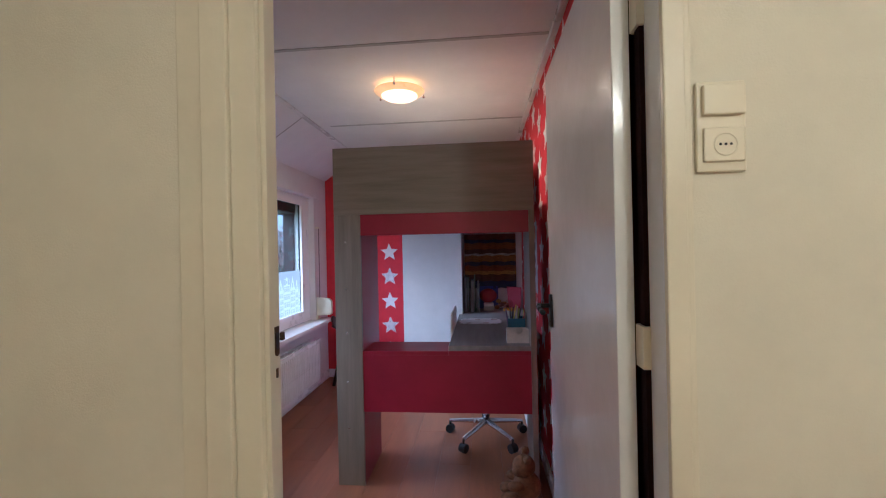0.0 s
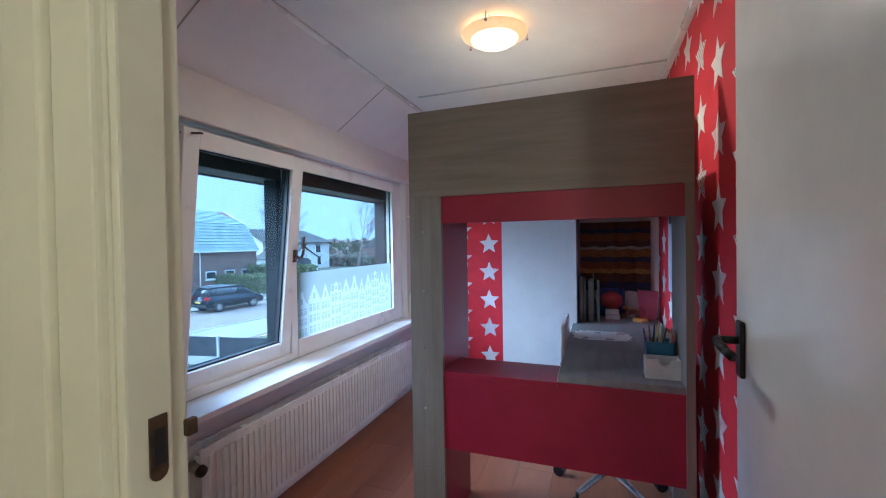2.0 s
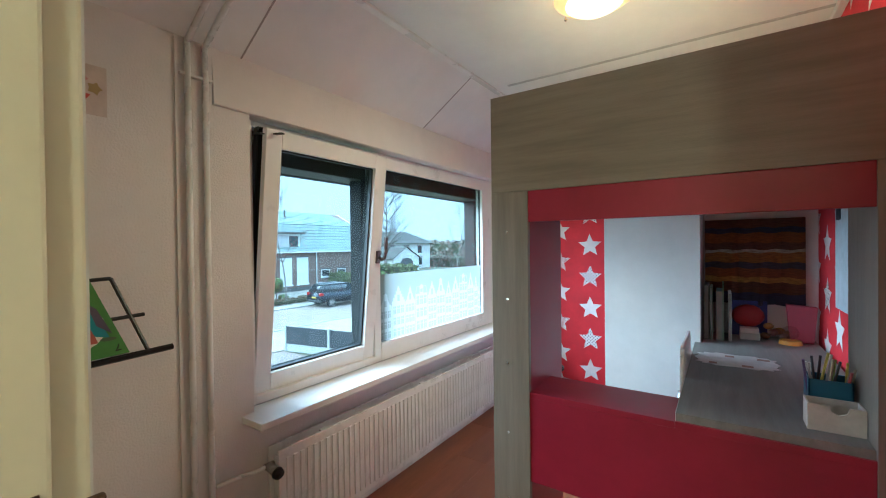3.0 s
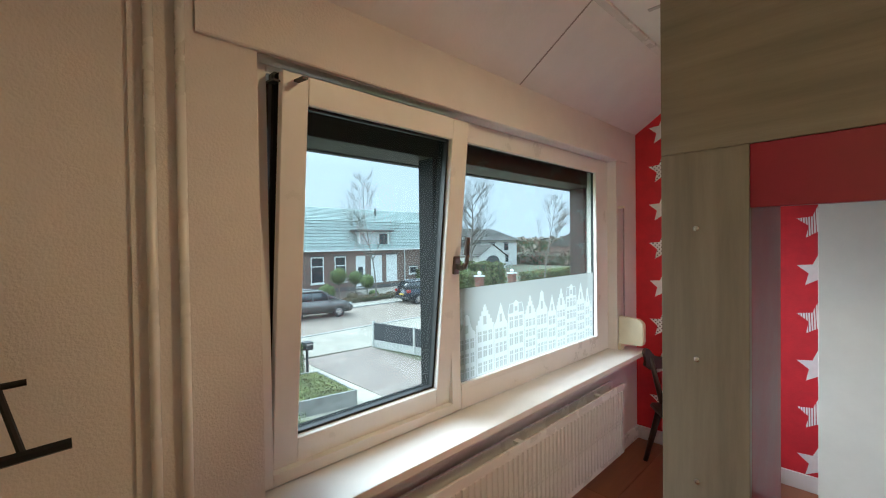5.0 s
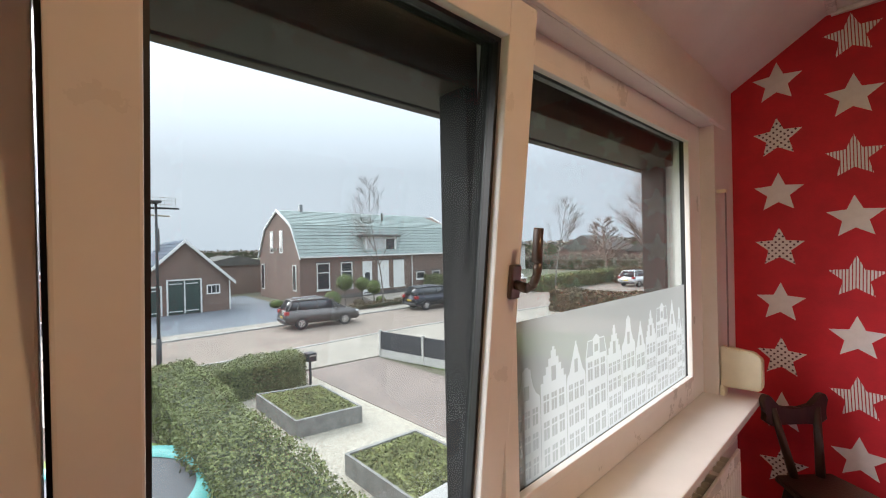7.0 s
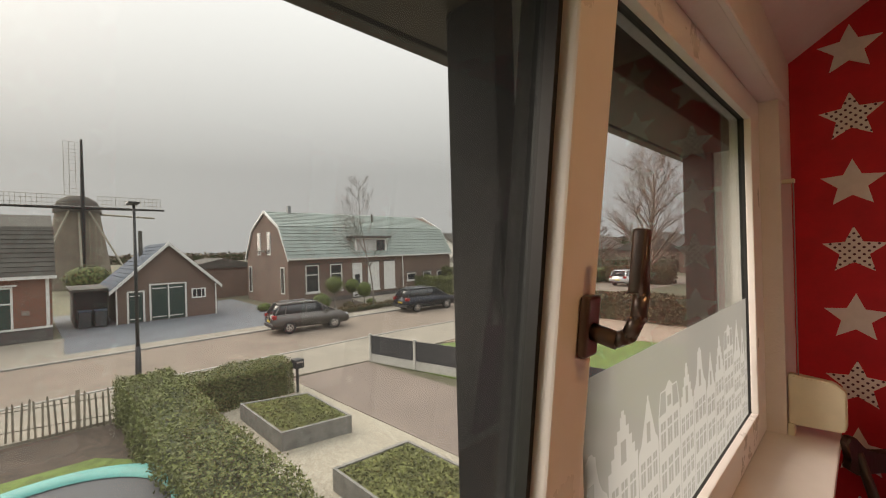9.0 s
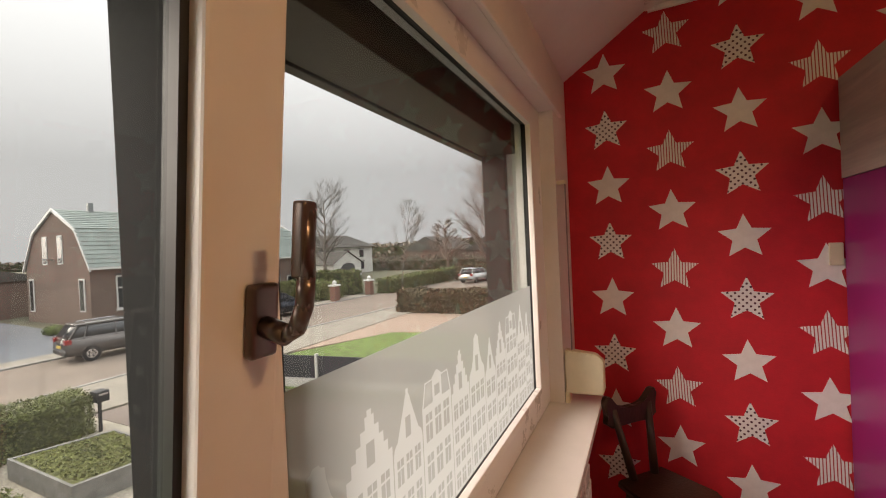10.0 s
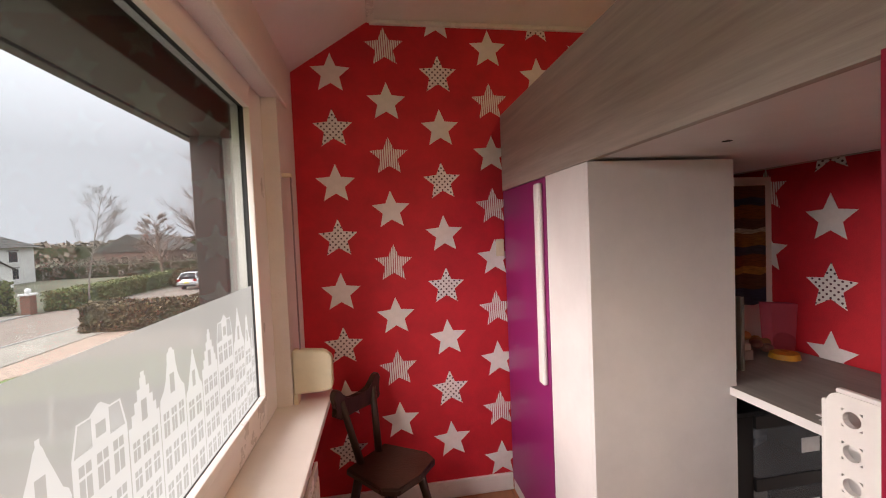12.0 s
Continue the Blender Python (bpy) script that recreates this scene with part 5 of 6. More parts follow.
slab("driveway_far", [(-42, 2.7), (-30, 2.95), (-24.6, 2.9), (-24.6, 13.4), (-33, 14.8), (-42, 15.2)], 0.0, BLUEPAVE, "blue-grey paved drive before the garage", "pavement")
slab("forecourt_far", [(-29.95, -30), (-24.6, -30), (-24.6, 2.85), (-29.95, 3.0)], 0.01, PAVE, "paved strip before the red cottage", "pavement")
slab("driveway_near", [(-13.45, 8.2), (-4.0, 8.3), (-3.0, 11.4), (-13.2, 11.15)], 0.0, DRIVE, "brown paved drive", "pavement")
slab("gravel", [(-12.6, 5.0), (-0.5, 4.6), (-0.5, 8.25), (-4.0, 8.3), (-10.5, 8.2), (-13.4, 8.2)], -0.004, GRAVEL, "pale gravel yard around the raised beds", "gravel")
slab("lawn", [(-11.7, -6), (-0.3, -6), (-0.3, 3.2), (-10.2, 3.9), (-11.3, 3.0)], 0.01, BRIGHTGRASS, "fresh green back lawn", "lawn")
slab("planting_strip", [(-14.0, -8), (-11.7, -8), (-11.3, 3.0), (-10.2, 3.9), (-0.4, 3.2), (-0.4, 4.6), (-12.8, 5.0), (-13.4, 4.4)], -0.01, SOIL, "bare soil strip along the fence", "soil")
slab("lawn_side", [(-13.2, 11.4), (-2, 12.8), (-2, 22), (-11.2, 19.6), (-13.0, 15.2)], 0.01, BRIGHTGRASS, "fresh green lawn behind the low fence", "lawn")
slab("forecourt", [(-13.3, 15.3), (-11.2, 19.7), (-2, 22.1), (-2, 34), (-11.3, 35), (-13.4, 24)], -0.004, mat("sandy_paving", (0.36, 0.26, 0.20), 0.9, 0, 0.12, 3), "sandy paved forecourt", "pavement")
slab("front_garden", [(-31.9, 14.6), (-24.7, 14.2), (-24.7, 19.6), (-31.9, 21.9)], 0.03, SOIL, "planted front garden bed", "soil")
slab("front_terrace", [(-31.9, 22.0), (-24.65, 19.8), (-24.65, 27), (-31.9, 35)], 0.02, PAVE, "pale paved front terrace", "pavement")


# leafy things: one mesh of many small leaves around a dark core
def leaves(points, normals, size, seed):
    rng = np.random.default_rng(seed)
    n = len(points)
    d = normals + rng.normal(0, 0.7, (n, 3))
    d /= np.linalg.norm(d, axis=1)[:, None]
    t = np.cross(d, rng.normal(0, 1, (n, 3)))
    t /= np.linalg.norm(t, axis=1)[:, None] + 1e-9
    b_ = np.cross(d, t)
    s = (size * rng.uniform(0.6, 1.4, n))[:, None]
    v_ = np.empty((n, 4, 3))
    v_[:, 0], v_[:, 1], v_[:, 2], v_[:, 3] = points - t * s, points + b_ * s * 0.55, points + t * s, points - b_ * s * 0.55
    me = bpy.data.meshes.new("leaves")
    me.from_pydata(v_.reshape(-1, 3).tolist(), [], np.arange(n * 4).reshape(-1, 4).tolist())
    return me


def hedge_run(name, x0, x1, y0, y1, h, count, leaf, label, size=0.05, seed=1, rough=0.07, z0=G):
    """A clipped hedge standing on z0 between two corners."""
    th = thing(name, ((x0 + x1) / 2, (y0 + y1) / 2, z0), label, "hedge")
    rng = np.random.default_rng(seed)
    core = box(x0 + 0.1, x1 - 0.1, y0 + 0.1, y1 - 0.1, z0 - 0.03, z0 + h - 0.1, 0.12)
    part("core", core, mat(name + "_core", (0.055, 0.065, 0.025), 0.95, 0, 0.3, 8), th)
    ax, ay = x1 - x0, y1 - y0
    areas = np.array([ax * ay, ax * h, ax * h, ay * h, ay * h])
    f = rng.choice(5, count, p=areas / areas.sum())
    u_, v_ = rng.random(count), rng.random(count)
    P, Nn = np.zeros((count, 3)), np.zeros((count, 3))
    for k in range(5):
        s = f == k
        if k == 0:
            P[s] = np.c_[x0 + u_[s] * ax, y0 + v_[s] * ay, np.full(s.sum(), z0 + h)]
            Nn[s] = (0, 0, 1)
        elif k < 3:
            P[s] = np.c_[x0 + u_[s] * ax, np.full(s.sum(), y0 if k == 1 else y1), z0 + v_[s] * h]
            Nn[s] = (0, -1 if k == 1 else 1, 0)
        else:
            P[s] = np.c_[np.full(s.sum(), x0 if k == 3 else x1), y0 + u_[s] * ay, z0 + v_[s] * h]
            Nn[s] = (-1 if k == 3 else 1, 0, 0)
    wave = np.sin(P[:, 0] * 2.3 + P[:, 1] * 1.1) * np.sin(P[:, 1] * 2.9 + P[:, 2] * 2.1 + P[:, 0])
    P += Nn * (wave * rough + rng.normal(-0.03, 0.045, count))[:, None]
    me = leaves(P, Nn, size, seed)
    me.materials.append(leaf)
    ob = new("foliage", me)
    attach(ob, th)
    return th


def bush(name, c, r, squash, count, leaf, label, seed, size=0.05, cat="bush"):
    th = thing(name, (c[0], c[1], c[2] - r * squash), label, cat)
    rng = np.random.default_rng(seed)
    d = rng.normal(0, 1, (count, 3))
    d /= np.linalg.norm(d, axis=1)[:, None]
    lump = 1 + 0.08 * np.sin(d[:, 0] * 5 + seed) * np.sin(d[:, 1] * 6 + 1) + rng.normal(0, 0.05, count)
    P = np.array(c) + d * (r * lump)[:, None] * np.array((1, 1, squash))
    me = leaves(P, d, size, seed)
    me.materials.append(leaf)
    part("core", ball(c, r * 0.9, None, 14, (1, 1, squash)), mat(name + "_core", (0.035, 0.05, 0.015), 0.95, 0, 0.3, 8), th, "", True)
    attach(new("foliage", me), th)
    return th


hedge_run("hedge_along_garden", -13.3, -0.9, 3.55, 4.75, 1.18, 46000, LEAF, "clipped green hedge between lawn and gravel", 0.030, 3, 0.09)
hedge_run("hedge_by_road", -13.2, -12.0, 4.9, 7.65, 0.95, 15000, LEAF, "low clipped green hedge beside the footpath", 0.030, 4)
hedge_run("beech_hedge", -14.4, -3.0, 25.2, 27.0, 1.35, 14000, LEAFR, "brown-green beech hedge beside the road", 0.09, 5, 0.12)
hedge_run("hedge_across", -33.0, -23.6, 29.4, 31.0, 1.5, 8000, LEAF, "dark green hedge beside the gate", 0.09, 6, 0.12)
hedge_run("hedge_across_far", -22.6, -21.0, 34.6, 56.0, 1.35, 9000, LEAF, "long dark green hedge along the road", 0.1, 7, 0.1)
hedge_run("hedge_behind", -44, -24.2, 33.2, 34.6, 2.2, 8000, LEAF, "tall dark hedge before the white house", 0.12, 8, 0.15)
hedge_run("hedge_far_side", -20.0, -13.5, 47, 49, 1.7, 5000, LEAFR, "far brown hedge beside the road", 0.12, 9, 0.15)

for k, (x, y, r, st) in enumerate(((-26.6, 16.3, 0.62, 0.1), (-27.6, 17.9, 0.64, 1.15), (-27.9, 19.6, 0.55, 1.0), (-26.4, 19.7, 0.55, 0.8))):
    th = bush("topiary_ball", (x, y, G + st + r), r, 1.0, 1400, LEAFB, "clipped round topiary in the front garden", 20 + k, 0.05, "topiary")
    if st:
        part("stem", rod((x, y, G), (x, y, G + st + 0.1), 0.05), BARK, th)
bush("garden_shrub", (-26.2, 31.0, G + 0.8), 1.0, 0.85, 1600, LEAFB, "round green shrub beside the barn", 31, 0.07)
for k, (x, y, r) in enumerate(((-29.8, 15.0, 0.6), (-30.8, 15.6, 0.5), (-26.8, 18.6, 0.45), (-27.3, 20.9, 0.4), (-25.6, 21.4, 0.4), (-31.0, 14.0, 0.5))):
    bush("low_shrub", (x, y, G + r * 0.55), r, 0.6, 500, LEAFB if k % 2 else LEAFR, "low shrub in the front garden", 40 + k, 0.06)
hedge_run("low_planting", -25.6, -24.8, 17.0, 22.6, 0.38, 1600, LEAFR, "low brownish planting along the kerb", 0.06, 50)
bush("white_heather", (-12.6, 0.2, G + 0.2), 0.5, 0.5, 700, mat("pale_flower", (0.42, 0.43, 0.40), 0.9, 0, 0.2, 9, island=0.4), "pale flowering heather on the soil strip", 55, 0.04)


# bare winter trees
def tree(name, x, y, height, spread, seed, material, label, trunk=0.16, fork=0.35, depth=5, kids=3, z0=G, thin=0.012, reach=0.33, rise=0.65, fall=0.75):
    th = thing(name, (x, y, z0), label, "tree")
    rng = random.Random(seed)
    segs = {0: [], 1: []}

    def limb(p, d, length, r, lev):
        """A tapering limb that keeps rising and sends out thinner limbs all along."""
        n = 4 if lev < 3 else 3
        for i in range(n):
            q = p + d * (length / n)
            segs[1].append((p, q, max(r, thin), max(r * 0.8, thin)))
            p, r = q, r * 0.8
            d = (d + Vector((rng.gauss(0, 0.13), rng.gauss(0, 0.13), 0.03))).normalized()
            if lev < depth and (i or lev > 1):
                for _ in range(2 if lev < 2 else 1):
                    a = rng.uniform(0, 2 * math.pi)
                    o = Vector((math.cos(a), math.sin(a), 0.1))
                    limb(p, (d + o * (spread * 0.5 + 0.35) * rng.uniform(0.6, 1.2)).normalized(), length * rng.uniform(0.34, 0.55), r * 0.55, lev + 1)
    base = Vector((x, y, z0 - 0.05))
    p, d, r = base, Vector((0, 0, 1)), trunk
    steps = 9
    for i in range(steps):
        q = p + d * (height / steps) * (1.0 if i < steps - 3 else 0.8)
        segs[0].append((p, q, r, r * 0.84))
        p, r = q, r * 0.84
        d = (d + Vector((rng.gauss(0, 0.05), rng.gauss(0, 0.05), 0.1))).normalized()
        f = (i + 1) / steps
        if f > fork:
            for _ in range(kids):
                a = rng.uniform(0, 2 * math.pi)
                o = Vector((math.cos(a), math.sin(a), 0.1))
                limb(p, (d * rise + o * (spread + 0.55)).normalized(), height * reach * (1.15 - fall * (f - fork) / (1 - fork)) * rng.uniform(0.8, 1.15), r * 0.6, 1)
    for key, nm in ((0, "trunk"), (1, "crown")):
        vs, fs = [], []
        nn = 8 if key == 0 else 3
        for p, q, r0, r1 in segs[key]:
            d = (q - p).normalized()
            t = d.orthogonal().normalized()
            b_ = d.cross(t)
            i0 = len(vs)
            for c, r in ((p, r0), (q, r1)):
                for k in range(nn):
                    a = 2 * math.pi * k / nn
                    vs.append(c + (t * math.cos(a) + b_ * math.sin(a)) * r)
            for k in range(nn):
                fs.append((i0 + k, i0 + (k + 1) % nn, i0 + nn + (k + 1) % nn, i0 + nn + k))
        me = bpy.data.meshes.new(nm)
        me.from_pydata(vs, [], fs)
        me.materials.append(material)
        attach(new(nm, me), th)
    return th


tree("street_tree", -25.2, 19.7, 9.4, 0.20, 5, BARK, "slim bare street tree before the farmhouse", 0.07, 0.30, 4, 5, thin=0.003, reach=0.23, rise=0.8)
tree("street_tree", -20.6, 36.0, 8.6, 0.25, 8, BARK, "slim bare street tree beside the road", 0.08, 0.34, 4, 5, thin=0.004, reach=0.24, rise=0.8)
tree("bare_tree", -40.0, 47.0, 11.6, 0.75, 11, BARK, "large bare tree before the white house", 0.30, 0.20, 4, 6, thin=0.007, reach=0.30, rise=1.3, fall=0.35)
tree("bare_tree", -16.5, 50.0, 12.8, 0.55, 14, BARKR, "broad bare reddish tree beside the road", 0.30, 0.07, 4, 7, thin=0.008, reach=0.34, rise=1.3, fall=0.4)
tree("bare_tree", -62, 29, 8.2, 0.9, 17, BARK, "bare tree behind the farmhouse", 0.25, 0.22, 3, 3, thin=0.022)
tree("bare_tree", -28, 62, 8, 0.8, 19, BARKR, "distant bare tree with reddish twigs", 0.2, 0.2, 3, 3, thin=0.025)
tree("bare_tree", -36, 78, 9, 0.8, 23, BARKR, "distant bare tree with reddish twigs", 0.2, 0.2, 3, 3, thin=0.028)
hedge_run("far_shrubs", -48, -12, 68, 72, 1.8, 20000, TWIGS, "rough brown winter shrubs beyond the houses", 0.15, 63, 0.9)
hedge_run("far_treeline", -420, -60, 150, 160, 5.0, 6000, TWIGS, "distant line of trees on the horizon", 1.2, 60, 1.2)
hedge_run("far_treeline_west", -330, -320, -160, 200, 4.5, 6000, TWIGS, "distant line of trees on the horizon", 1.2, 61, 1.2)
hedge_run("far_treeline_north", -60, 60, 120, 128, 5.0, 4000, TWIGS, "distant line of trees on the horizon", 1.0, 62, 1.0)


# ---------------------------------------------------------------- houses
def roof_plane(p00, p01, p10, p11, courses, m, parent, name="roof", th=0.05):
    """Overlapping tile courses between the eave edge p00-p01 and the ridge edge p10-p11."""
    p00, p01, p10, p11 = map(Vector, (p00, p01, p10, p11))
    own = B()
    nrm = (p01 - p00).cross(p10 - p00).normalized()
    if nrm.z < 0:
        nrm = -nrm
    for i in range(courses):
        a, b_ = i / courses, (i + 1) / courses
        q = [p00.lerp(p10, a) + nrm * th, p01.lerp(p11, a) + nrm * th, p01.lerp(p11, b_) + nrm * th * 0.25, p00.lerp(p10, b_) + nrm * th * 0.25,
             p00.lerp(p10, a), p01.lerp(p11, a), p01.lerp(p11, b_), p00.lerp(p10, b_)]
        vv = [own.verts.new(c) for c in q]
        for f in ((0, 1, 2, 3), (4, 5, 6, 7), (0, 1, 5, 4), (1, 2, 6, 5), (2, 3, 7, 6), (3, 0, 4, 7)):
            own.faces.new([vv[k] for k in f])
    return part(name, own, m, parent)


def opening(parent, x, y0, y1, z0, z1, kind="window", bars=1, frame_m=None, glass_m=None, arch=False, sill=True):
    """A framed window, door or closed shutter on a facade that faces +x."""
    fm = frame_m or TRIMW
    nm = {"window": "window", "shutter": "window_shutter", "door": "front_door"}[kind]
    t = 0.09
    fr = box(x - 0.05, x + 0.03, y0, y0 + t, z0, z1)
    box(x - 0.05, x + 0.03, y1 - t, y1, z0, z1, bm=fr)
    box(x - 0.05, x + 0.03, y0 + t, y1 - t, z1 - t, z1, bm=fr)
    box(x - 0.05, x + 0.03, y0 + t, y1 - t, z0, z0 + t, bm=fr)
    for k in range(bars):
        zz = z1 - (z1 - z0) * 0.36 * (k + 1)
        box(x - 0.04, x + 0.026, y0 + t, y1 - t, zz - 0.04, zz + 0.04, bm=fr)
    w = part(nm, fr, fm, parent)
    part("pane" if kind != "shutter" else "slats", box(x - 0.045, x + (0.004 if kind != "shutter" else 0.02), y0 + t, y1 - t, z0 + t, z1 - t), glass_m or (TRIMW if kind == "shutter" else DARKGLASS), w)
    if sill:
        part("sill", box(x + 0.031, x + 0.10, y0 - 0.08, y1 + 0.08, z0 - 0.10, z0), TRIMW, w)
        part("lintel", box(x + 0.001, x + 0.05, y0 - 0.12, y1 + 0.12, z1 + 0.002, z1 + 0.14), PLINTH, w)
    return w


# farmhouse with a mansard roof
fx, fy0, fy1, fd = -32.0, 16.3, 34.6, 9.0
ez, rz = 0.95, 5.0
fh = thing("farmhouse", (fx, fy0, G), "long brown brick farmhouse with a grey-green mansard roof", "house")
prof = [(fx, G - 0.3), (fx, ez), (fx - 1.55, 3.5), (fx - fd / 2, rz), (fx - fd + 1.55, 3.5), (fx - fd, ez), (fx - fd, G - 0.3)]
part("wall", prism(prof, "y", fy0, fy1), BRICKB, fh)
part("plinth", box(fx, fx + 0.03, fy0, fy1, G - 0.3, G + 0.35), PLINTH, fh)
for s, lo, hi in ((1, (fx + 0.25, ez - 0.08), (fx - 1.5, 3.55)), (1, (fx - 1.45, 3.55), (fx - fd / 2, rz + 0.06)), (-1, (fx - fd - 0.25, ez - 0.08), (fx - fd + 1.5, 3.55)), (-1, (fx - fd + 1.45, 3.55), (fx - fd / 2, rz + 0.06))):
    roof_plane((lo[0], fy0 - 0.12, lo[1]), (lo[0], fy1 + 0.12, lo[1]), (hi[0], fy0 - 0.12, hi[1]), (hi[0], fy1 + 0.12 - (1.6 if hi[1] > 4 else 0), hi[1]), 9 if hi[1] < 4 else 10, ROOFG, fh)
for y in (fy0 - 0.14, fy1 + 0.02):
    vb = B()
    pr = [(fx + 0.28, ez - 0.1), (fx - 1.5, 3.6), (fx - fd / 2, rz + 0.12), (fx - fd + 1.5, 3.6), (fx - fd - 0.28, ez - 0.1)]
    for a, b_ in zip(pr, pr[1:]):
        prism([a, b_, (b_[0], b_[1] - 0.2), (a[0], a[1] - 0.2)], "y", y, y + 0.12, vb)
    part("verge_board", vb, TRIMW, fh)
part("gutter", box(fx + 0.06, fx + 0.30, fy0 - 0.1, fy1 + 0.1, ez - 0.2, ez - 0.06), TRIMW, fh)
part("downpipe", rod((fx + 0.09, 27.9, G), (fx + 0.09, 27.9, ez - 0.1), 0.05), TRIMW, fh)
part("chimney", box(fx - 4.4, fx - 4.1, 18.2, 18.5, 4.6, 5.6), mat("zinc", (0.25, 0.27, 0.28), 0.5, 0.5), fh)
part("roof_vent", rod((fx - 3.0, 26.5, 4.2), (fx - 3.0, 26.5, 5.1), 0.09), ROOFD, fh)
opening(fh, fx, 17.75, 18.95, -2.0, 0.28)
opening(fh, fx, 20.0, 21.15, -2.0, 0.28)
opening(fh, fx, 22.2, 23.2, G + 0.15, 0.28, "door", 1, None, TRIMW, sill=False)
part("door_light", box(fx + 0.005, fx + 0.032, 22.45, 22.95, -1.6, -0.75), DARKGLASS, fh)
opening(fh, fx, 23.85, 25.1, -2.25, 0.30, "shutter", 0)
opening(fh, fx, 25.65, 26.95, -2.25, 0.30, "shutter", 0)
for y in (28.5, 30.6, 32.6):
    opening(fh, fx, y, y + 1.15, -1.75, -1.0, "window", 0)
dm = part("dormer", box(fx - 2.6, fx - 0.05, 22.6, 26.1, 0.98, 2.55), TRIMW, fh, "white dormer")
part("dormer_roof", box(fx - 3.2, fx + 0.25, 22.2, 26.5, 2.551, 2.75, 0.03), PLINTH, dm)
part("dormer_window", box(fx - 0.049, fx - 0.02, 24.9, 25.85, 1.25, 2.35), DARKGLASS, dm)
part("dormer_panel", box(fx - 0.049, fx - 0.03, 22.75, 24.8, 1.1, 2.45), mat("dormer_grey", (0.5, 0.5, 0.5), 0.6), dm)
# gable end windows (facing the garage)
for x0, z0, z1 in ((fx - 1.0, -2.0, 0.2), (fx - 8.2, -2.2, 0.2), (fx - 3.7, 1.2, 3.2), (fx - 5.9, 1.2, 3.2)):
    w = part("window", box(x0 - 0.35, x0 + 0.35, fy0 - 0.05, fy0 - 0.001, z0, z1), TRIMW, fh)
    part("pane", box(x0 - 0.26, x0 + 0.26, fy0 - 0.06, fy0 - 0.051, z0 + 0.1, z1 - 0.1), DARKGLASS, w)
part("dish", lathe([(0.0, 0.0), (0.25, 0.06), (0.32, 0.12)], (fx - 4.7, fy0 - 0.35, 1.5), None, 16), TRIMW, fh, "white satellite dish")
part("dish_arm", rod((fx - 4.7, fy0, 1.5), (fx - 4.7, fy0 - 0.35, 1.5), 0.03), TRIMW, fh)

# garage with a slate roof
gx, g0, g1, gd = -33.0, 5.6, 11.25, 7.5
ge, gr = -0.5, 2.2
gm = (g0 + g1) / 2
ga = thing("garage", (gx, g0, G), "brown brick garage with dark green doors and a blue slate roof", "garage")
part("wall", prism([(g0, G - 0.3), (g1, G - 0.3), (g1, ge), (gm, gr), (g0, ge)], "x", gx - gd, gx), BRICKB, ga)
roof_plane((gx + 0.25, g0 - 0.35, ge - 0.25), (gx - gd - 0.2, g0 - 0.35, ge - 0.25), (gx + 0.25, gm, gr + 0.08), (gx - gd - 0.2, gm, gr + 0.08), 12, ROOFB, ga)
roof_plane((gx + 0.25, g1 + 0.35, ge - 0.25), (gx - gd - 0.2, g1 + 0.35, ge - 0.25), (gx + 0.25, gm, gr + 0.08), (gx - gd - 0.2, gm, gr + 0.08), 12, ROOFB, ga)
for a, b_ in (((g0 - 0.4, ge - 0.28), (gm, gr + 0.14)), ((g1 + 0.4, ge - 0.28), (gm, gr + 0.14))):
    part("verge_board", prism([a, b_, (b_[0], b_[1] - 0.24), (a[0], a[1] - 0.24)], "x", gx + 0.24, gx + 0.32), TRIMW, ga)


def garage_door(y0, y1, z1, leaves_):
    fr = box(gx + 0.001, gx + 0.05, y0 - 0.1, y0, G, z1 + 0.1)
    box(gx + 0.001, gx + 0.05, y1, y1 + 0.1, G, z1 + 0.1, bm=fr)
    box(gx + 0.001, gx + 0.05, y0, y1, z1, z1 + 0.1, bm=fr)
    d = part("garage_door", fr, TRIMW, ga)
    w = (y1 - y0) / leaves_
    for k in range(leaves_):
        lf = part("door_leaf", box(gx + 0.001, gx + 0.04, y0 + k * w + 0.02, y0 + (k + 1) * w - 0.02, G + 0.04, z1 - 0.02), GREENDOOR, d)
        for z in (G + 0.2, z1 - 0.25):
            part("strap_hinge", box(gx + 0.0405, gx + 0.055, y0 + k * w + 0.05, y0 + (k + 1) * w - 0.15, z, z + 0.06), TRIMW, d)
        if k:
            part("centre_post", box(gx + 0.041, gx + 0.056, y0 + k * w - 0.04, y0 + k * w + 0.04, G + 0.04, z1 - 0.02), TRIMW, d)


garage_door(6.2, 6.95, -0.95, 1)
garage_door(7.4, 9.35, -0.55, 2)
opening(ga, gx, 9.75, 10.65, -1.65, -0.95, "window", 0, sill=False)
for k in range(2):
    part("glazing_bar", box(gx + 0.005, gx + 0.032, 9.75 + 0.3 * (k + 1), 9.79 + 0.3 * (k + 1), -1.56, -1.04), TRIMW, ga)
for y in (g0 - 0.03, g1 + 0.03):
    part("downpipe", rod((gx + 0.06, y, G), (gx + 0.06, y, ge - 0.2), 0.045), TRIMW, ga)
part("flue", rod((gx - 4.5, gm - 0.9, 1.0), (gx - 4.5, gm - 0.9, 3.3), 0.13), ROOFD, ga)
sh2 = thing("timber_shed", (-38, 4.5, G), "dark timber lean-to beside the garage", "shed")
part("shed_wall", box(-39, -33.6, 3.6, 5.2, G - 0.2, -0.7), mat("black_timber", (0.022, 0.02, 0.02), 0.8, 0, 0.2, 4), sh2)
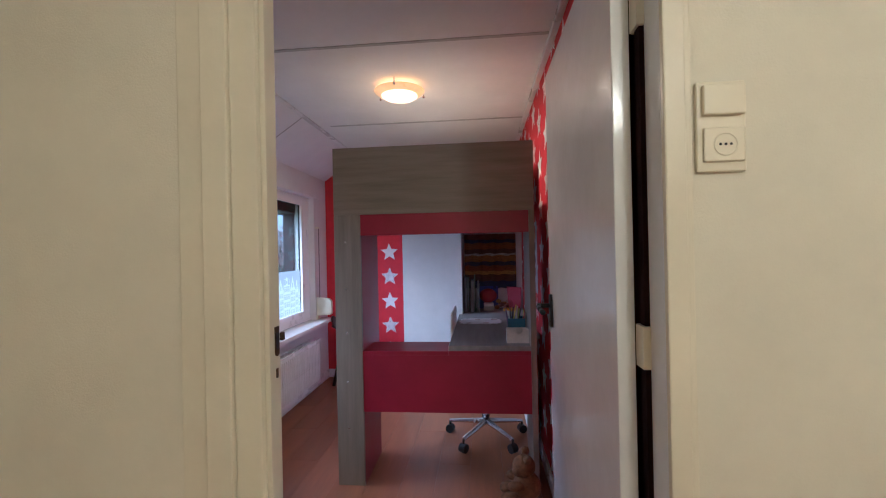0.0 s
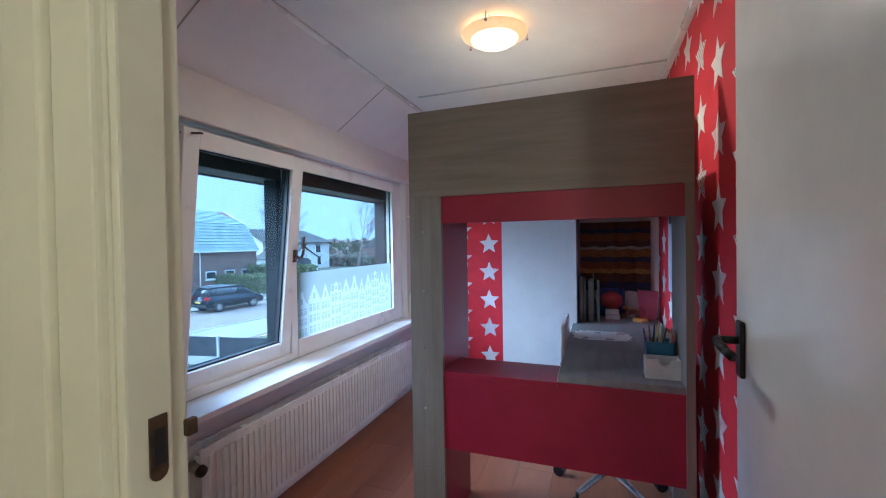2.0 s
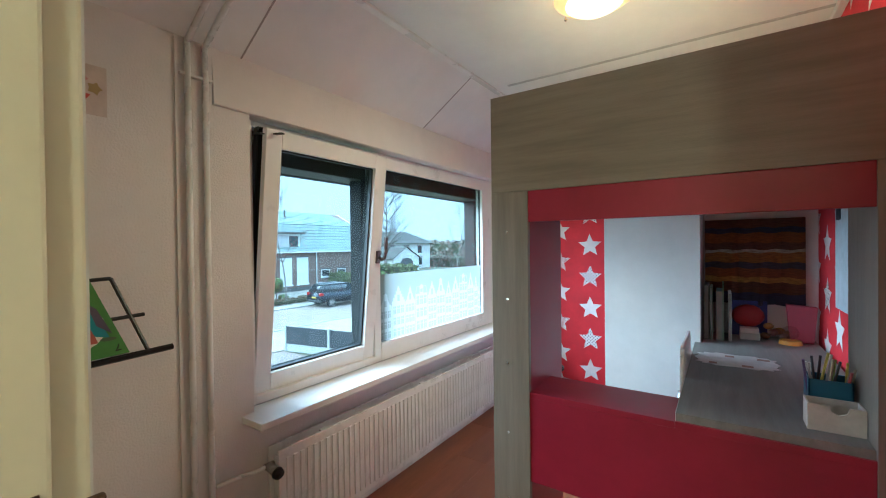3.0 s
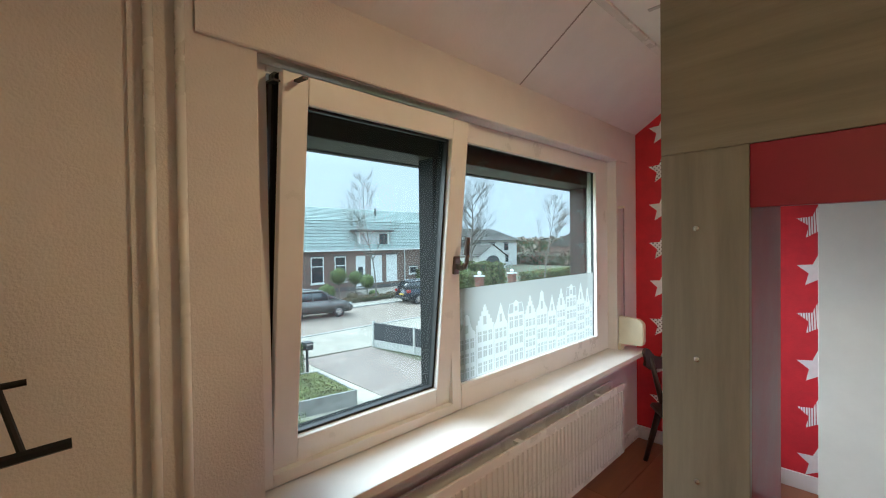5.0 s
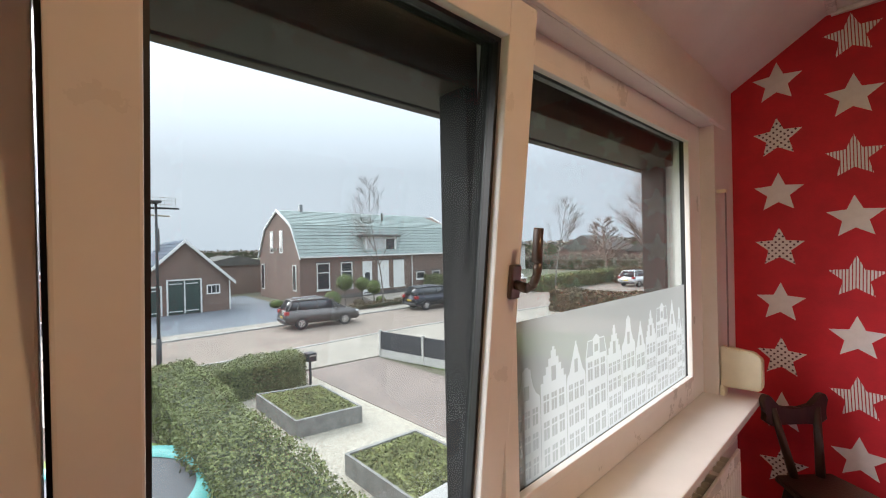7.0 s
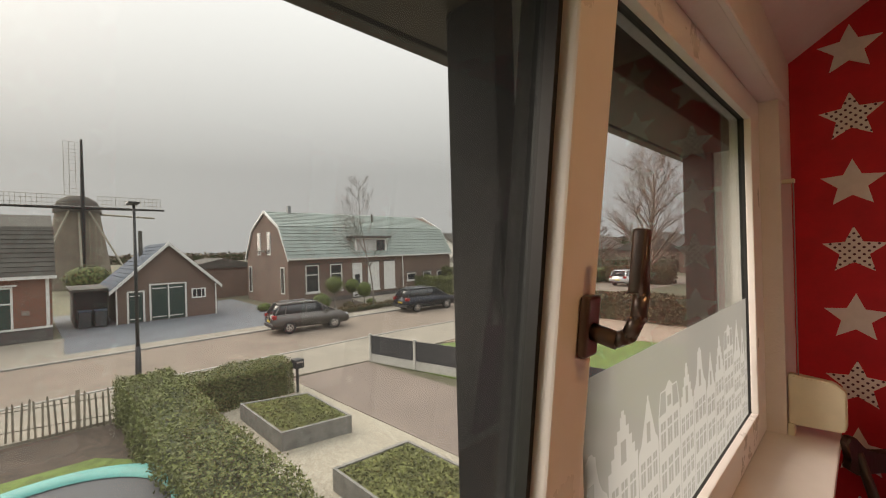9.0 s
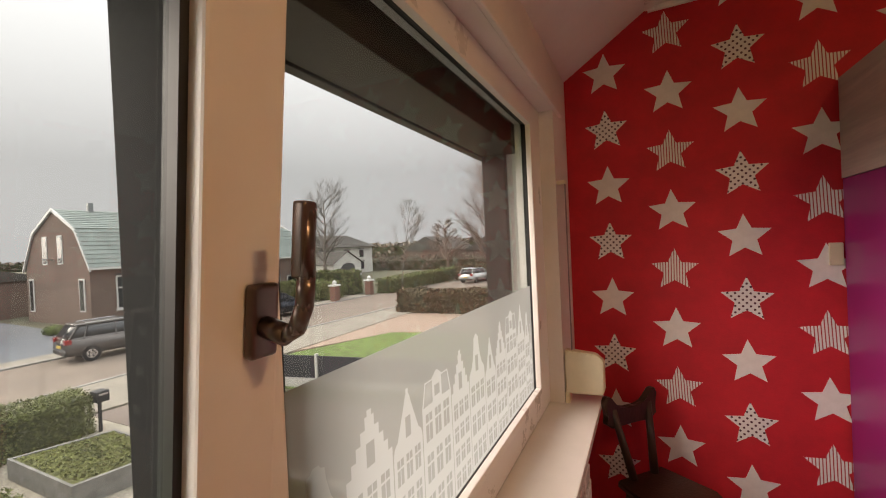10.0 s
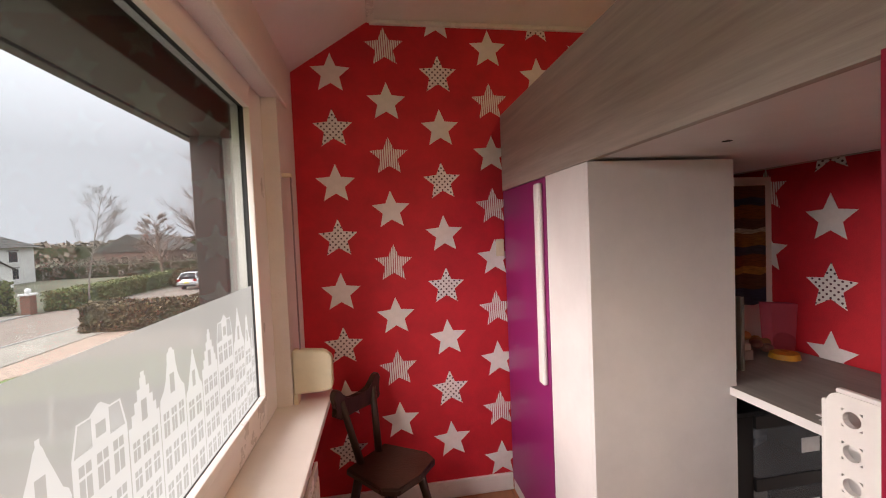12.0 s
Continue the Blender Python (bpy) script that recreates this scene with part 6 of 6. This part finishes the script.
part("shed_roof", box(-39.2, -33.4, 3.4, 5.25, -0.699, -0.55), ROOFD, sh2)
sh3 = thing("rear_barn", (-46, 14.5, G), "low brown outbuilding behind the drive", "barn")
part("barn_wall", box(-52, -45, 12.2, 18.6, G - 0.2, 0.0), BRICKB, sh3)
part("barn_roof", prism([(12.0, 0.0), (18.8, 0.0), (18.8, 0.25), (15.4, 1.0), (12.0, 0.25)], "x", -52.2, -44.8), ROOFD, sh3)
for k in range(2):
    b_ = thing("wheelie_bin", (-33.2, 4.0 + 0.8 * k, G), "dark wheelie bin by the shed", "bin")
    x, y = -33.1, 3.75 + 0.75 * k
    part("bin_body", box(x - 0.3, x + 0.3, y, y + 0.58, G + 0.05, G + 1.0, 0.05), mat("bin_grey", (0.05, 0.055, 0.06), 0.6), b_)
    part("bin_lid", box(x - 0.34, x + 0.34, y - 0.03, y + 0.61, G + 1.001, G + 1.07, 0.03), mat("bin_lid", (0.04, 0.07, 0.12), 0.6), b_)

# red brick house across the road
rh = thing("red_house", (-30.0, 2.6, G), "red brick cottage with white trim and a dark tiled roof", "house")
part("wall", box(-38, -30.0, -9.5, 2.6, G - 0.3, 0.5), BRICKR, rh)
part("plinth", box(-30.0, -29.95, -9.5, 2.6, G - 0.3, G + 0.75), PLINTH, rh)
roof_plane((-29.8, -9.6, 0.5), (-29.8, 2.75, 0.5), (-31.6, -9.6, 3.2), (-31.6, 2.75, 3.2), 11, ROOFD, rh)
part("upper_roof", prism([(-31.5, 3.15), (-34, 4.0), (-36.5, 3.15), (-38, 0.5), (-30.2, 0.5)], "y", -9.55, 2.7), ROOFD, rh)
part("gutter", box(-29.99, -29.7, -9.6, 2.8, 0.36, 0.52), TRIMW, rh)
part("corner_board", box(-29.99, -29.93, 2.36, 2.5, G + 0.75, 0.36), TRIMW, rh)
part("belt_course", box(-29.95, -29.9, -9.5, 2.6, G + 0.68, G + 0.78), TRIMW, rh)
opening(rh, -30.0, 0.0, 1.15, G + 0.55, 0.0, "door", 1, None, GREENDOOR, sill=False)
part("door_hood", box(-29.95, -29.85, -0.15, 1.3, 0.02, 0.12, 0.02), TRIMW, rh)
part("nameplate", box(-29.95, -29.93, 1.45, 1.75, -1.5, -1.25), mat("plate_grey", (0.25, 0.2, 0.18), 0.5), rh)
opening(rh, -30.0, -2.4, -1.0, -1.9, -0.1, "window", 1)
opening(rh, -30.0, -5.4, -4.0, -1.9, -0.1, "window", 1)
part("dormer", box(-32, -30.9, -3.0, -0.9, 1.0, 2.9), TRIMW, rh)

# white house with its garage behind the hedge
wh = thing("white_house", (-46, 49, G), "white rendered house with a brown roof", "house")
WREN = mat("white_render", (0.66, 0.65, 0.62), 0.85, 0, 0.06, 0.6)
part("wall", box(-56, -46, 50, 66.5, G - 0.3, 1.9), WREN, wh)
part("gable", prism([(-56, 1.9), (-46, 1.9), (-51, 3.75)], "y", 50.0, 66.5), WREN, wh)
roof_plane((-45.4, 49.4, 1.75), (-45.4, 67, 1.75), (-51, 51, 4.0), (-51, 65.4, 4.0), 10, ROOFD, wh)
roof_plane((-56.6, 49.4, 1.75), (-56.6, 67, 1.75), (-51, 51, 4.0), (-51, 65.4, 4.0), 10, ROOFD, wh)
for y in (51.5, 54.5, 58.5, 62.5):
    opening(wh, -46, y, y + 1.5, -0.2, 1.3, "window", 0)
    opening(wh, -46, y, y + 1.5, -2.4, -0.9, "window", 0)
wg = thing("white_garage", (-39.5, 48, G), "small white garage with a hipped brown roof", "garage")
part("wall", prism([(48.2, G - 0.2), (54.5, G - 0.2), (54.5, -0.6), (51.3, 1.0), (48.2, -0.6)], "x", -46, -39.5), WREN, wg)
roof_plane((-39.3, 47.8, -0.75), (-46, 47.8, -0.75), (-39.3, 51.3, 1.1), (-46, 51.3, 1.1), 6, ROOFD, wg)
roof_plane((-39.3, 54.9, -0.75), (-46, 54.9, -0.75), (-39.3, 51.3, 1.1), (-46, 51.3, 1.1), 6, ROOFD, wg)
part("garage_opening", prism([(49.8, G), (52.9, G), (52.9, -1.2), (52.3, -0.75), (51.3, -0.6), (50.4, -0.75), (49.8, -1.2)], "x", -39.499, -39.45), mat("dark_opening", (0.06, 0.065, 0.07), 0.6), wg)
# houses further down the road
for k, (x0, x1, y0, y1, e, r) in enumerate(((-30, -20, 74, 90, 0.2, 3.2), (-18, -10, 66, 78, 0.3, 3.6), (-52, -40, 88, 104, 0.3, 3.6))):
    h_ = thing("distant_house", (x1, y0, G), "distant brick house with a dark roof", "house")
    part("wall", box(x0, x1, y0, y1, G - 0.2, e), BRICKB, h_)
    part("roof", prism([(x0 - 0.4, e), (x1 + 0.4, e), ((x0 + x1) / 2, r)], "y", y0 - 0.3, y1 + 0.3), ROOFD, h_)

# windmill
mill = thing("windmill", (-80, 6.1, G), "stone tower windmill with four lattice sails", "windmill")
MX, MY = -80.0, 6.1
STONE = mat("mill_wall", (0.21, 0.175, 0.14), 0.9, 0, 0.12, 0.5)
part("tower", lathe([(4.0, 0), (2.5, 11.0)], (MX, MY, G), None, 20), STONE, mill, "", True)
part("cap", lathe([(2.75, 10.9), (2.7, 11.5), (2.2, 12.6), (1.2, 13.3), (0.0, 13.5)], (MX, MY, G), None, 20), mat("thatch", (0.085, 0.075, 0.065), 0.95), mill, "", True)
hub = Vector((MX + 3.6, MY + 0.4, G + 11.4))
part("windshaft", rod((MX, MY, G + 11.6), hub, 0.35), BLACK, mill)
PALE = mat("pale_timber", (0.35, 0.32, 0.26), 0.8)
for k, (a, b_) in enumerate(((0, 1), (0, -1), (1, 0), (-1, 0))):
    tip = hub + Vector((0, a * 9.6, b_ * 9.6))
    s = part("sail", rod(hub, tip, 0.26, 0.14, 6), BLACK, mill)
    lat = B()
    for j in range(16):
        c = hub.lerp(tip, 0.17 + 0.052 * j)
        o = Vector((0, b_ * -1.9, a * 1.9)) if a == 0 else Vector((0, 0, 1.7))
        rod(c, c + o, 0.025, 0.025, 4, lat)
    for f in (0.35, 0.7, 1.0):
        o = (Vector((0, b_ * -1.9, 0)) if a == 0 else Vector((0, 0, 1.7))) * f
        rod(hub.lerp(tip, 0.17) + o, hub.lerp(tip, 0.95) + o, 0.03, 0.03, 4, lat)
    part("sail_lattice", lat, PALE, s)
for dy in (-2.6, 0, 2.8):
    part("tail_pole", rod((MX + 2.4, MY + dy * 0.4, G + 11), (MX + 6.5, MY + dy * 1.9, G + 1.0), 0.14, 0.14, 6), PALE, mill)
part("tail_pole", rod((MX, MY + 2.2, G + 10.8), (MX + 3, MY + 8.8, G + 10.2), 0.13, 0.13, 6), PALE, mill)
bush("shrub_by_mill", (-66, 6.3, G + 1.6), 2.4, 0.75, 900, LEAF, "evergreen shrub by the windmill", 71, 0.2)


# ---------------------------------------------------------------- cars
def car(x, y, turn, length, paint, label):
    c = thing("parked_car", (x, y, G), label, "car", "cars along the road")
    m = Matrix.Translation((x, y, G - 0.02)) @ Matrix.Rotation(turn, 4, 'Z')
    L, W = length / 2, 0.9
    PAINT = mat("car_paint", paint, 0.22, 0.5, 0.03, 2)

    def p(name, bm_, mm, parent=None, lab="", smooth=False):
        bm_.transform(m)
        return part(name, bm_, mm, parent or c, lab, smooth)
    low = [(-L + 0.02, 0.32), (L - 0.10, 0.28), (L, 0.42), (L - 0.02, 0.66), (L - 0.25, 0.86), (L - 1.05, 1.02), (-L + 0.25, 1.06), (-L + 0.02, 0.95), (-L, 0.55)]
    b = prism(low, "y", -W, W)
    bmesh.ops.bevel(b, geom=b.edges[:], offset=0.07, segments=3, affect='EDGES')
    body = p("body", b, PAINT, None, "", True)
    cab = B()
    topz = 1.58
    q = []
    for xx, zz, ww in ((-L + 0.10, 1.0, 0.84), (L - 0.84, 0.96, 0.84), (L - 1.80, topz - 0.03, 0.68), (-L + 0.46, topz - 0.04, 0.68)):
        q.append((cab.verts.new((xx, -ww, zz)), cab.verts.new((xx, ww, zz))))
    for i in range(4):
        j = (i + 1) % 4
        cab.faces.new((q[i][0], q[j][0], q[j][1], q[i][1]))
    cab.faces.new([w[0] for w in q])
    cab.faces.new([w[1] for w in q])
    bmesh.ops.bevel(cab, geom=cab.edges[:], offset=0.05, segments=2, affect='EDGES')
    p("window_glass", cab, DARKGLASS, None, "dark car windows", True)
    rf = box(-L + 0.40, L - 1.76, -0.68, 0.68, topz - 0.055, topz + 0.012, 0.028)
    p("roof", rf, PAINT, None, "", True)
    for s in (-1, 1):
        pl_ = B()
        for (xa, xb) in ((-L + 0.12, -L + 0.46), (-L + 0.62, -L + 0.80), (-0.35, -0.33), (0.60, 0.52), (L - 0.86, L - 1.80)):
            rod((xa, s * 0.85, 1.0), (xb, s * 0.672, topz - 0.03), 0.035, 0.03, 6, pl_)
        p("pillar", pl_, PAINT)
        p("roof_bar", rod((-L + 0.75, s * 0.6, topz + 0.03), (L - 2.05, s * 0.6, topz + 0.03), 0.018, 0.018, 6), CHROME)
        p("mirror", box(L - 1.42, L - 1.28, s * 0.9, s * 1.03, 0.98, 1.10, 0.03), PAINT)
        p("headlight", box(L - 0.42, L - 0.06, s * 0.52, s * 0.89, 0.66, 0.79, 0.05), mat("lamp_glass", (0.6, 0.62, 0.65), 0.1), body)
        p("tail_light", box(-L - 0.01, -L + 0.22, s * 0.62, s * 0.905, 0.82, 1.02, 0.03), mat("tail_red", (0.35, 0.015, 0.015), 0.2), body)
        for xx in (-L + 0.85, L - 0.9):
            wl_ = rod((xx, s * 0.72, 0.325), (xx, s * 0.915, 0.325), 0.325, 0.325, 24)
            w = p("wheel", wl_, mat("tyre", (0.015, 0.015, 0.016), 0.85))
            rim = rod((xx, s * 0.90, 0.325), (xx, s * 0.922, 0.325), 0.205, 0.19, 20)
            p("rim", rim, CHROME, w)
            hubs = B()
            for k in range(5):
                a = 2 * math.pi * k / 5
                ball((xx + 0.115 * math.cos(a), s * 0.922, 0.325 + 0.115 * math.sin(a)), 0.045, hubs, 6, (1, 0.15, 1))
            p("rim_gap", hubs, BLACK, w)
    p("number_plate", box(-L - 0.015, -L + 0.01, -0.26, 0.26, 0.62, 0.73), mat("plate_yellow", (0.6, 0.42, 0.05), 0.5), body)
    p("bumper", box(-L - 0.02, -L + 0.2, -0.86, 0.86, 0.34, 0.52, 0.04), mat("bumper_black", (0.02, 0.02, 0.022), 0.6), body)
    return c


car(-21.75, 12.9, radians(82), 4.2, (0.125, 0.115, 0.11), "grey-brown estate car parked along the road")
car(-21.9, 21.9, radians(84), 4.3, (0.016, 0.02, 0.03), "dark blue estate car parked along the road")
car(-16.8, 45.5, radians(80), 4.4, (0.6, 0.6, 0.6), "white car parked far down the road")

# street lamp
sl_ = thing("street_lamp", (-16.1, 4.4, G), "dark slim street lamp post beside the road", "street lamp")
DARKPOST = mat("dark_post", (0.03, 0.032, 0.035), 0.5, 0.3)
part("lower_post", rod((-16.1, 4.4, G), (-16.1, 4.4, G + 1.4), 0.085, 0.08, 14), DARKPOST, sl_, "", True)
part("post", rod((-16.1, 4.4, G + 1.4), (-16.1, 4.4, 3.05), 0.055, 0.04, 12), DARKPOST, sl_, "", True)
part("lamp_head", box(-16.35, -15.75, 4.22, 4.52, 3.04, 3.11, 0.025), DARKPOST, sl_)

# paling fence
pf = thing("paling_fence", (-13.6, 0, G), "low wooden paling fence along the footpath", "fence")
PALING = mat("weathered_paling", (0.27, 0.235, 0.19), 0.95, 0, 0.2, 6, rand=0.25)
pal = [mesh_of(prism([(-0.022, 0), (0.022, 0), (0.02, h - 0.05), (0.0, h), (-0.02, h - 0.05)], "x", -0.009, 0.009), "paling") for h in (0.92, 0.98, 1.03, 0.88)]
for q in pal:
    q.materials.append(PALING)
FA, FB = Vector((-15.6, -6.0, G)), Vector((-13.15, 4.3, G))
dirf = (FB - FA).normalized()
n_p = 84
for k in range(n_p):
    ob = new("paling", pal[random.randrange(4)])
    c = FA.lerp(FB, k / (n_p - 1))
    ob.matrix_basis = Matrix.Translation(c + Vector((0.02, 0, 0))) @ Matrix.Rotation(math.atan2(dirf.y, dirf.x) - math.pi / 2, 4, 'Z') @ Matrix.Rotation(random.uniform(-0.05, 0.05), 4, 'X')
    attach(ob, pf)
for k in range(8):
    c = FA.lerp(FB, k / 7)
    part("post", rod(c - Vector((0.05, 0, 0)), c + Vector((-0.05, 0, 1.0)), 0.045, 0.04, 8), PALING, pf)
for z in (0.25, 0.72):
    part("wire_rail", rod(FA + Vector((0, 0, z)), FB + Vector((0, 0, z)), 0.012, 0.012, 5), BARK, pf)

# dark panel fence on a concrete base
df = thing("panel_fence", (-13.2, 11.3, G), "low dark panel fence with pale posts on a concrete base", "fence")
FP = [Vector((-13.15, 11.25, G)), Vector((-11.0, 11.65, G)), Vector((-8.9, 12.05, G)), Vector((-6.7, 12.4, G)), Vector((-4.4, 12.75, G))]
PANEL = mat("anthracite_panel", (0.035, 0.038, 0.045), 0.6, 0, 0.1, 4)
POSTW = mat("pale_concrete_post", (0.5, 0.49, 0.46), 0.8, 0, 0.06, 6)
for a, b_ in zip(FP, FP[1:]):
    d = (b_ - a)
    m = Matrix.Translation(a) @ Matrix.Rotation(math.atan2(d.y, d.x), 4, 'Z')
    for nm, z0, z1, mm, th_ in (("base_panel", 0.0, 0.30, POSTW, 0.03), ("panel", 0.31, 1.0, PANEL, 0.02)):
        q = box(0.05, d.length - 0.05, -th_, th_, z0, z1)
        q.transform(m)
        part(nm, q, mm, df)
    for s in range(5):
        q = box(0.05, d.length - 0.05, -0.024, 0.024, 0.42 + 0.125 * s, 0.427 + 0.125 * s)
        q.transform(m)
        part("panel_groove", q, BLACK, df)
for a in FP:
    part("post", box(a.x - 0.05, a.x + 0.05, a.y - 0.05, a.y + 0.05, G, G + 1.06, 0.01), POSTW, df)

# raised beds
def raised_bed(pts, h, label):
    rb = thing("raised_bed", (pts[0][0], pts[0][1], G), label, "planter", "raised beds")
    cen = Vector((sum(p_[0] for p_ in pts) / len(pts), sum(p_[1] for p_ in pts) / len(pts), 0))
    for i in range(len(pts)):
        a, b_ = Vector((*pts[i], 0)), Vector((*pts[(i + 1) % len(pts)], 0))
        ia, ib = a.lerp(cen, 0.06), b_.lerp(cen, 0.06)
        part("edge_stone", prism([a[:2], b_[:2], ib[:2], ia[:2]], "z", G - 0.05, G + h), CONC, rb)
    part("turf", prism([Vector((*p_, 0)).lerp(cen, 0.062)[:2] for p_ in pts], "z", G - 0.05, G + h - 0.03), mat("mossy_turf", (0.15, 0.16, 0.055), 0.95, 0, 0.3, 4, 1.0, 40), rb)
    rng = np.random.default_rng(int(h * 1000) + len(label))
    n = 2600
    a, b_, c, d = (np.array((*p_, 0)) for p_ in pts)
    s, t = 0.06 + 0.88 * rng.random(n), 0.06 + 0.88 * rng.random(n)
    P = ((1 - s) * (1 - t))[:, None] * a + (s * (1 - t))[:, None] * b_ + (s * t)[:, None] * c + ((1 - s) * t)[:, None] * d
    P[:, 2] = G + h - 0.02 + rng.random(n) * 0.03
    me = leaves(P, np.tile((0.3, 0, 1.0), (n, 1)), 0.04, 5)
    me.materials.append(mat("turf_tuft", (0.16, 0.17, 0.055), 0.9, 0, 0.2, 3, island=0.4))
    tu = new("tufts", me)
    attach(tu, rb)
    tagged(tu, kind="stuff")


raised_bed([(-11.15, 5.85), (-8.6, 5.85), (-8.3, 7.4), (-10.6, 7.45)], 0.4, "square raised bed with turf and a concrete edge")
raised_bed([(-6.5, 5.9), (-4.0, 5.9), (-4.0, 7.55), (-6.35, 7.5)], 0.4, "square raised bed with mossy turf and a concrete edge")

# letter box
lb = thing("letter_box", (-11.95, 7.75, G), "dark letter box on a post beside the hedge", "letter box")
part("post", box(-11.99, -11.93, 7.74, 7.80, G, G + 0.75), DARKPOST, lb)
part("box_body", box(-12.12, -11.78, 7.64, 7.92, G + 0.751, G + 1.02, 0.03), DARKPOST, lb)
part("flap", box(-11.779, -11.772, 7.68, 7.88, G + 0.92, G + 0.97), CHROME, lb)

# trampoline
TX, TY, TR = -7.35, 2.15, 1.85
tp = thing("trampoline", (TX, TY, G), "round trampoline with a teal edge pad on the lawn", "trampoline")
part("jump_mat", lathe([(0, 0.62), (TR - 0.38, 0.63)], (TX, TY, G), None, 48), mat("jump_mat", (0.075, 0.08, 0.09), 0.75, 0, 0.1, 5), tp, "", True)
part("edge_pad", lathe([(TR - 0.40, 0.645), (TR - 0.36, 0.685), (TR - 0.05, 0.685), (TR, 0.65), (TR, 0.60), (TR - 0.40, 0.61)], (TX, TY, G), None, 64), mat("teal_pad", (0.06, 0.32, 0.30), 0.55, 0, 0.06, 3), tp, "teal padded rim", True)
for k in range(6):
    a = radians(60 * k + 15)
    part("leg", rod((TX + (TR - 0.1) * math.cos(a), TY + (TR - 0.1) * math.sin(a), G), (TX + (TR - 0.1) * math.cos(a), TY + (TR - 0.1) * math.sin(a), G + 0.62), 0.025), CHROME, tp)
q = box(TR - 0.33, TR - 0.08, -0.13, 0.13, 0.686, 0.690)
q.transform(Matrix.Translation((TX, TY, G)) @ Matrix.Rotation(radians(88), 4, 'Z'))
part("warning_label", q, TRIMW, tp, "white label")

# brick gate pillars across the road
for (x, y) in ((-22.9, 29.1), (-22.7, 33.6)):
    gp = thing("gate_pillar", (x, y, G), "brick gate pillar with a white cap and ball lamp", "gate pillar", "gate pillars")
    part("shaft", box(x - 0.28, x + 0.28, y - 0.28, y + 0.28, G, G + 1.25, 0.01), BRICKR, gp)
    part("cap", box(x - 0.36, x + 0.36, y - 0.36, y + 0.36, G + 1.251, G + 1.38, 0.02), TRIMW, gp)
    part("globe", ball((x, y, G + 1.55), 0.18, None, 14), TRIMW, gp, "", True)
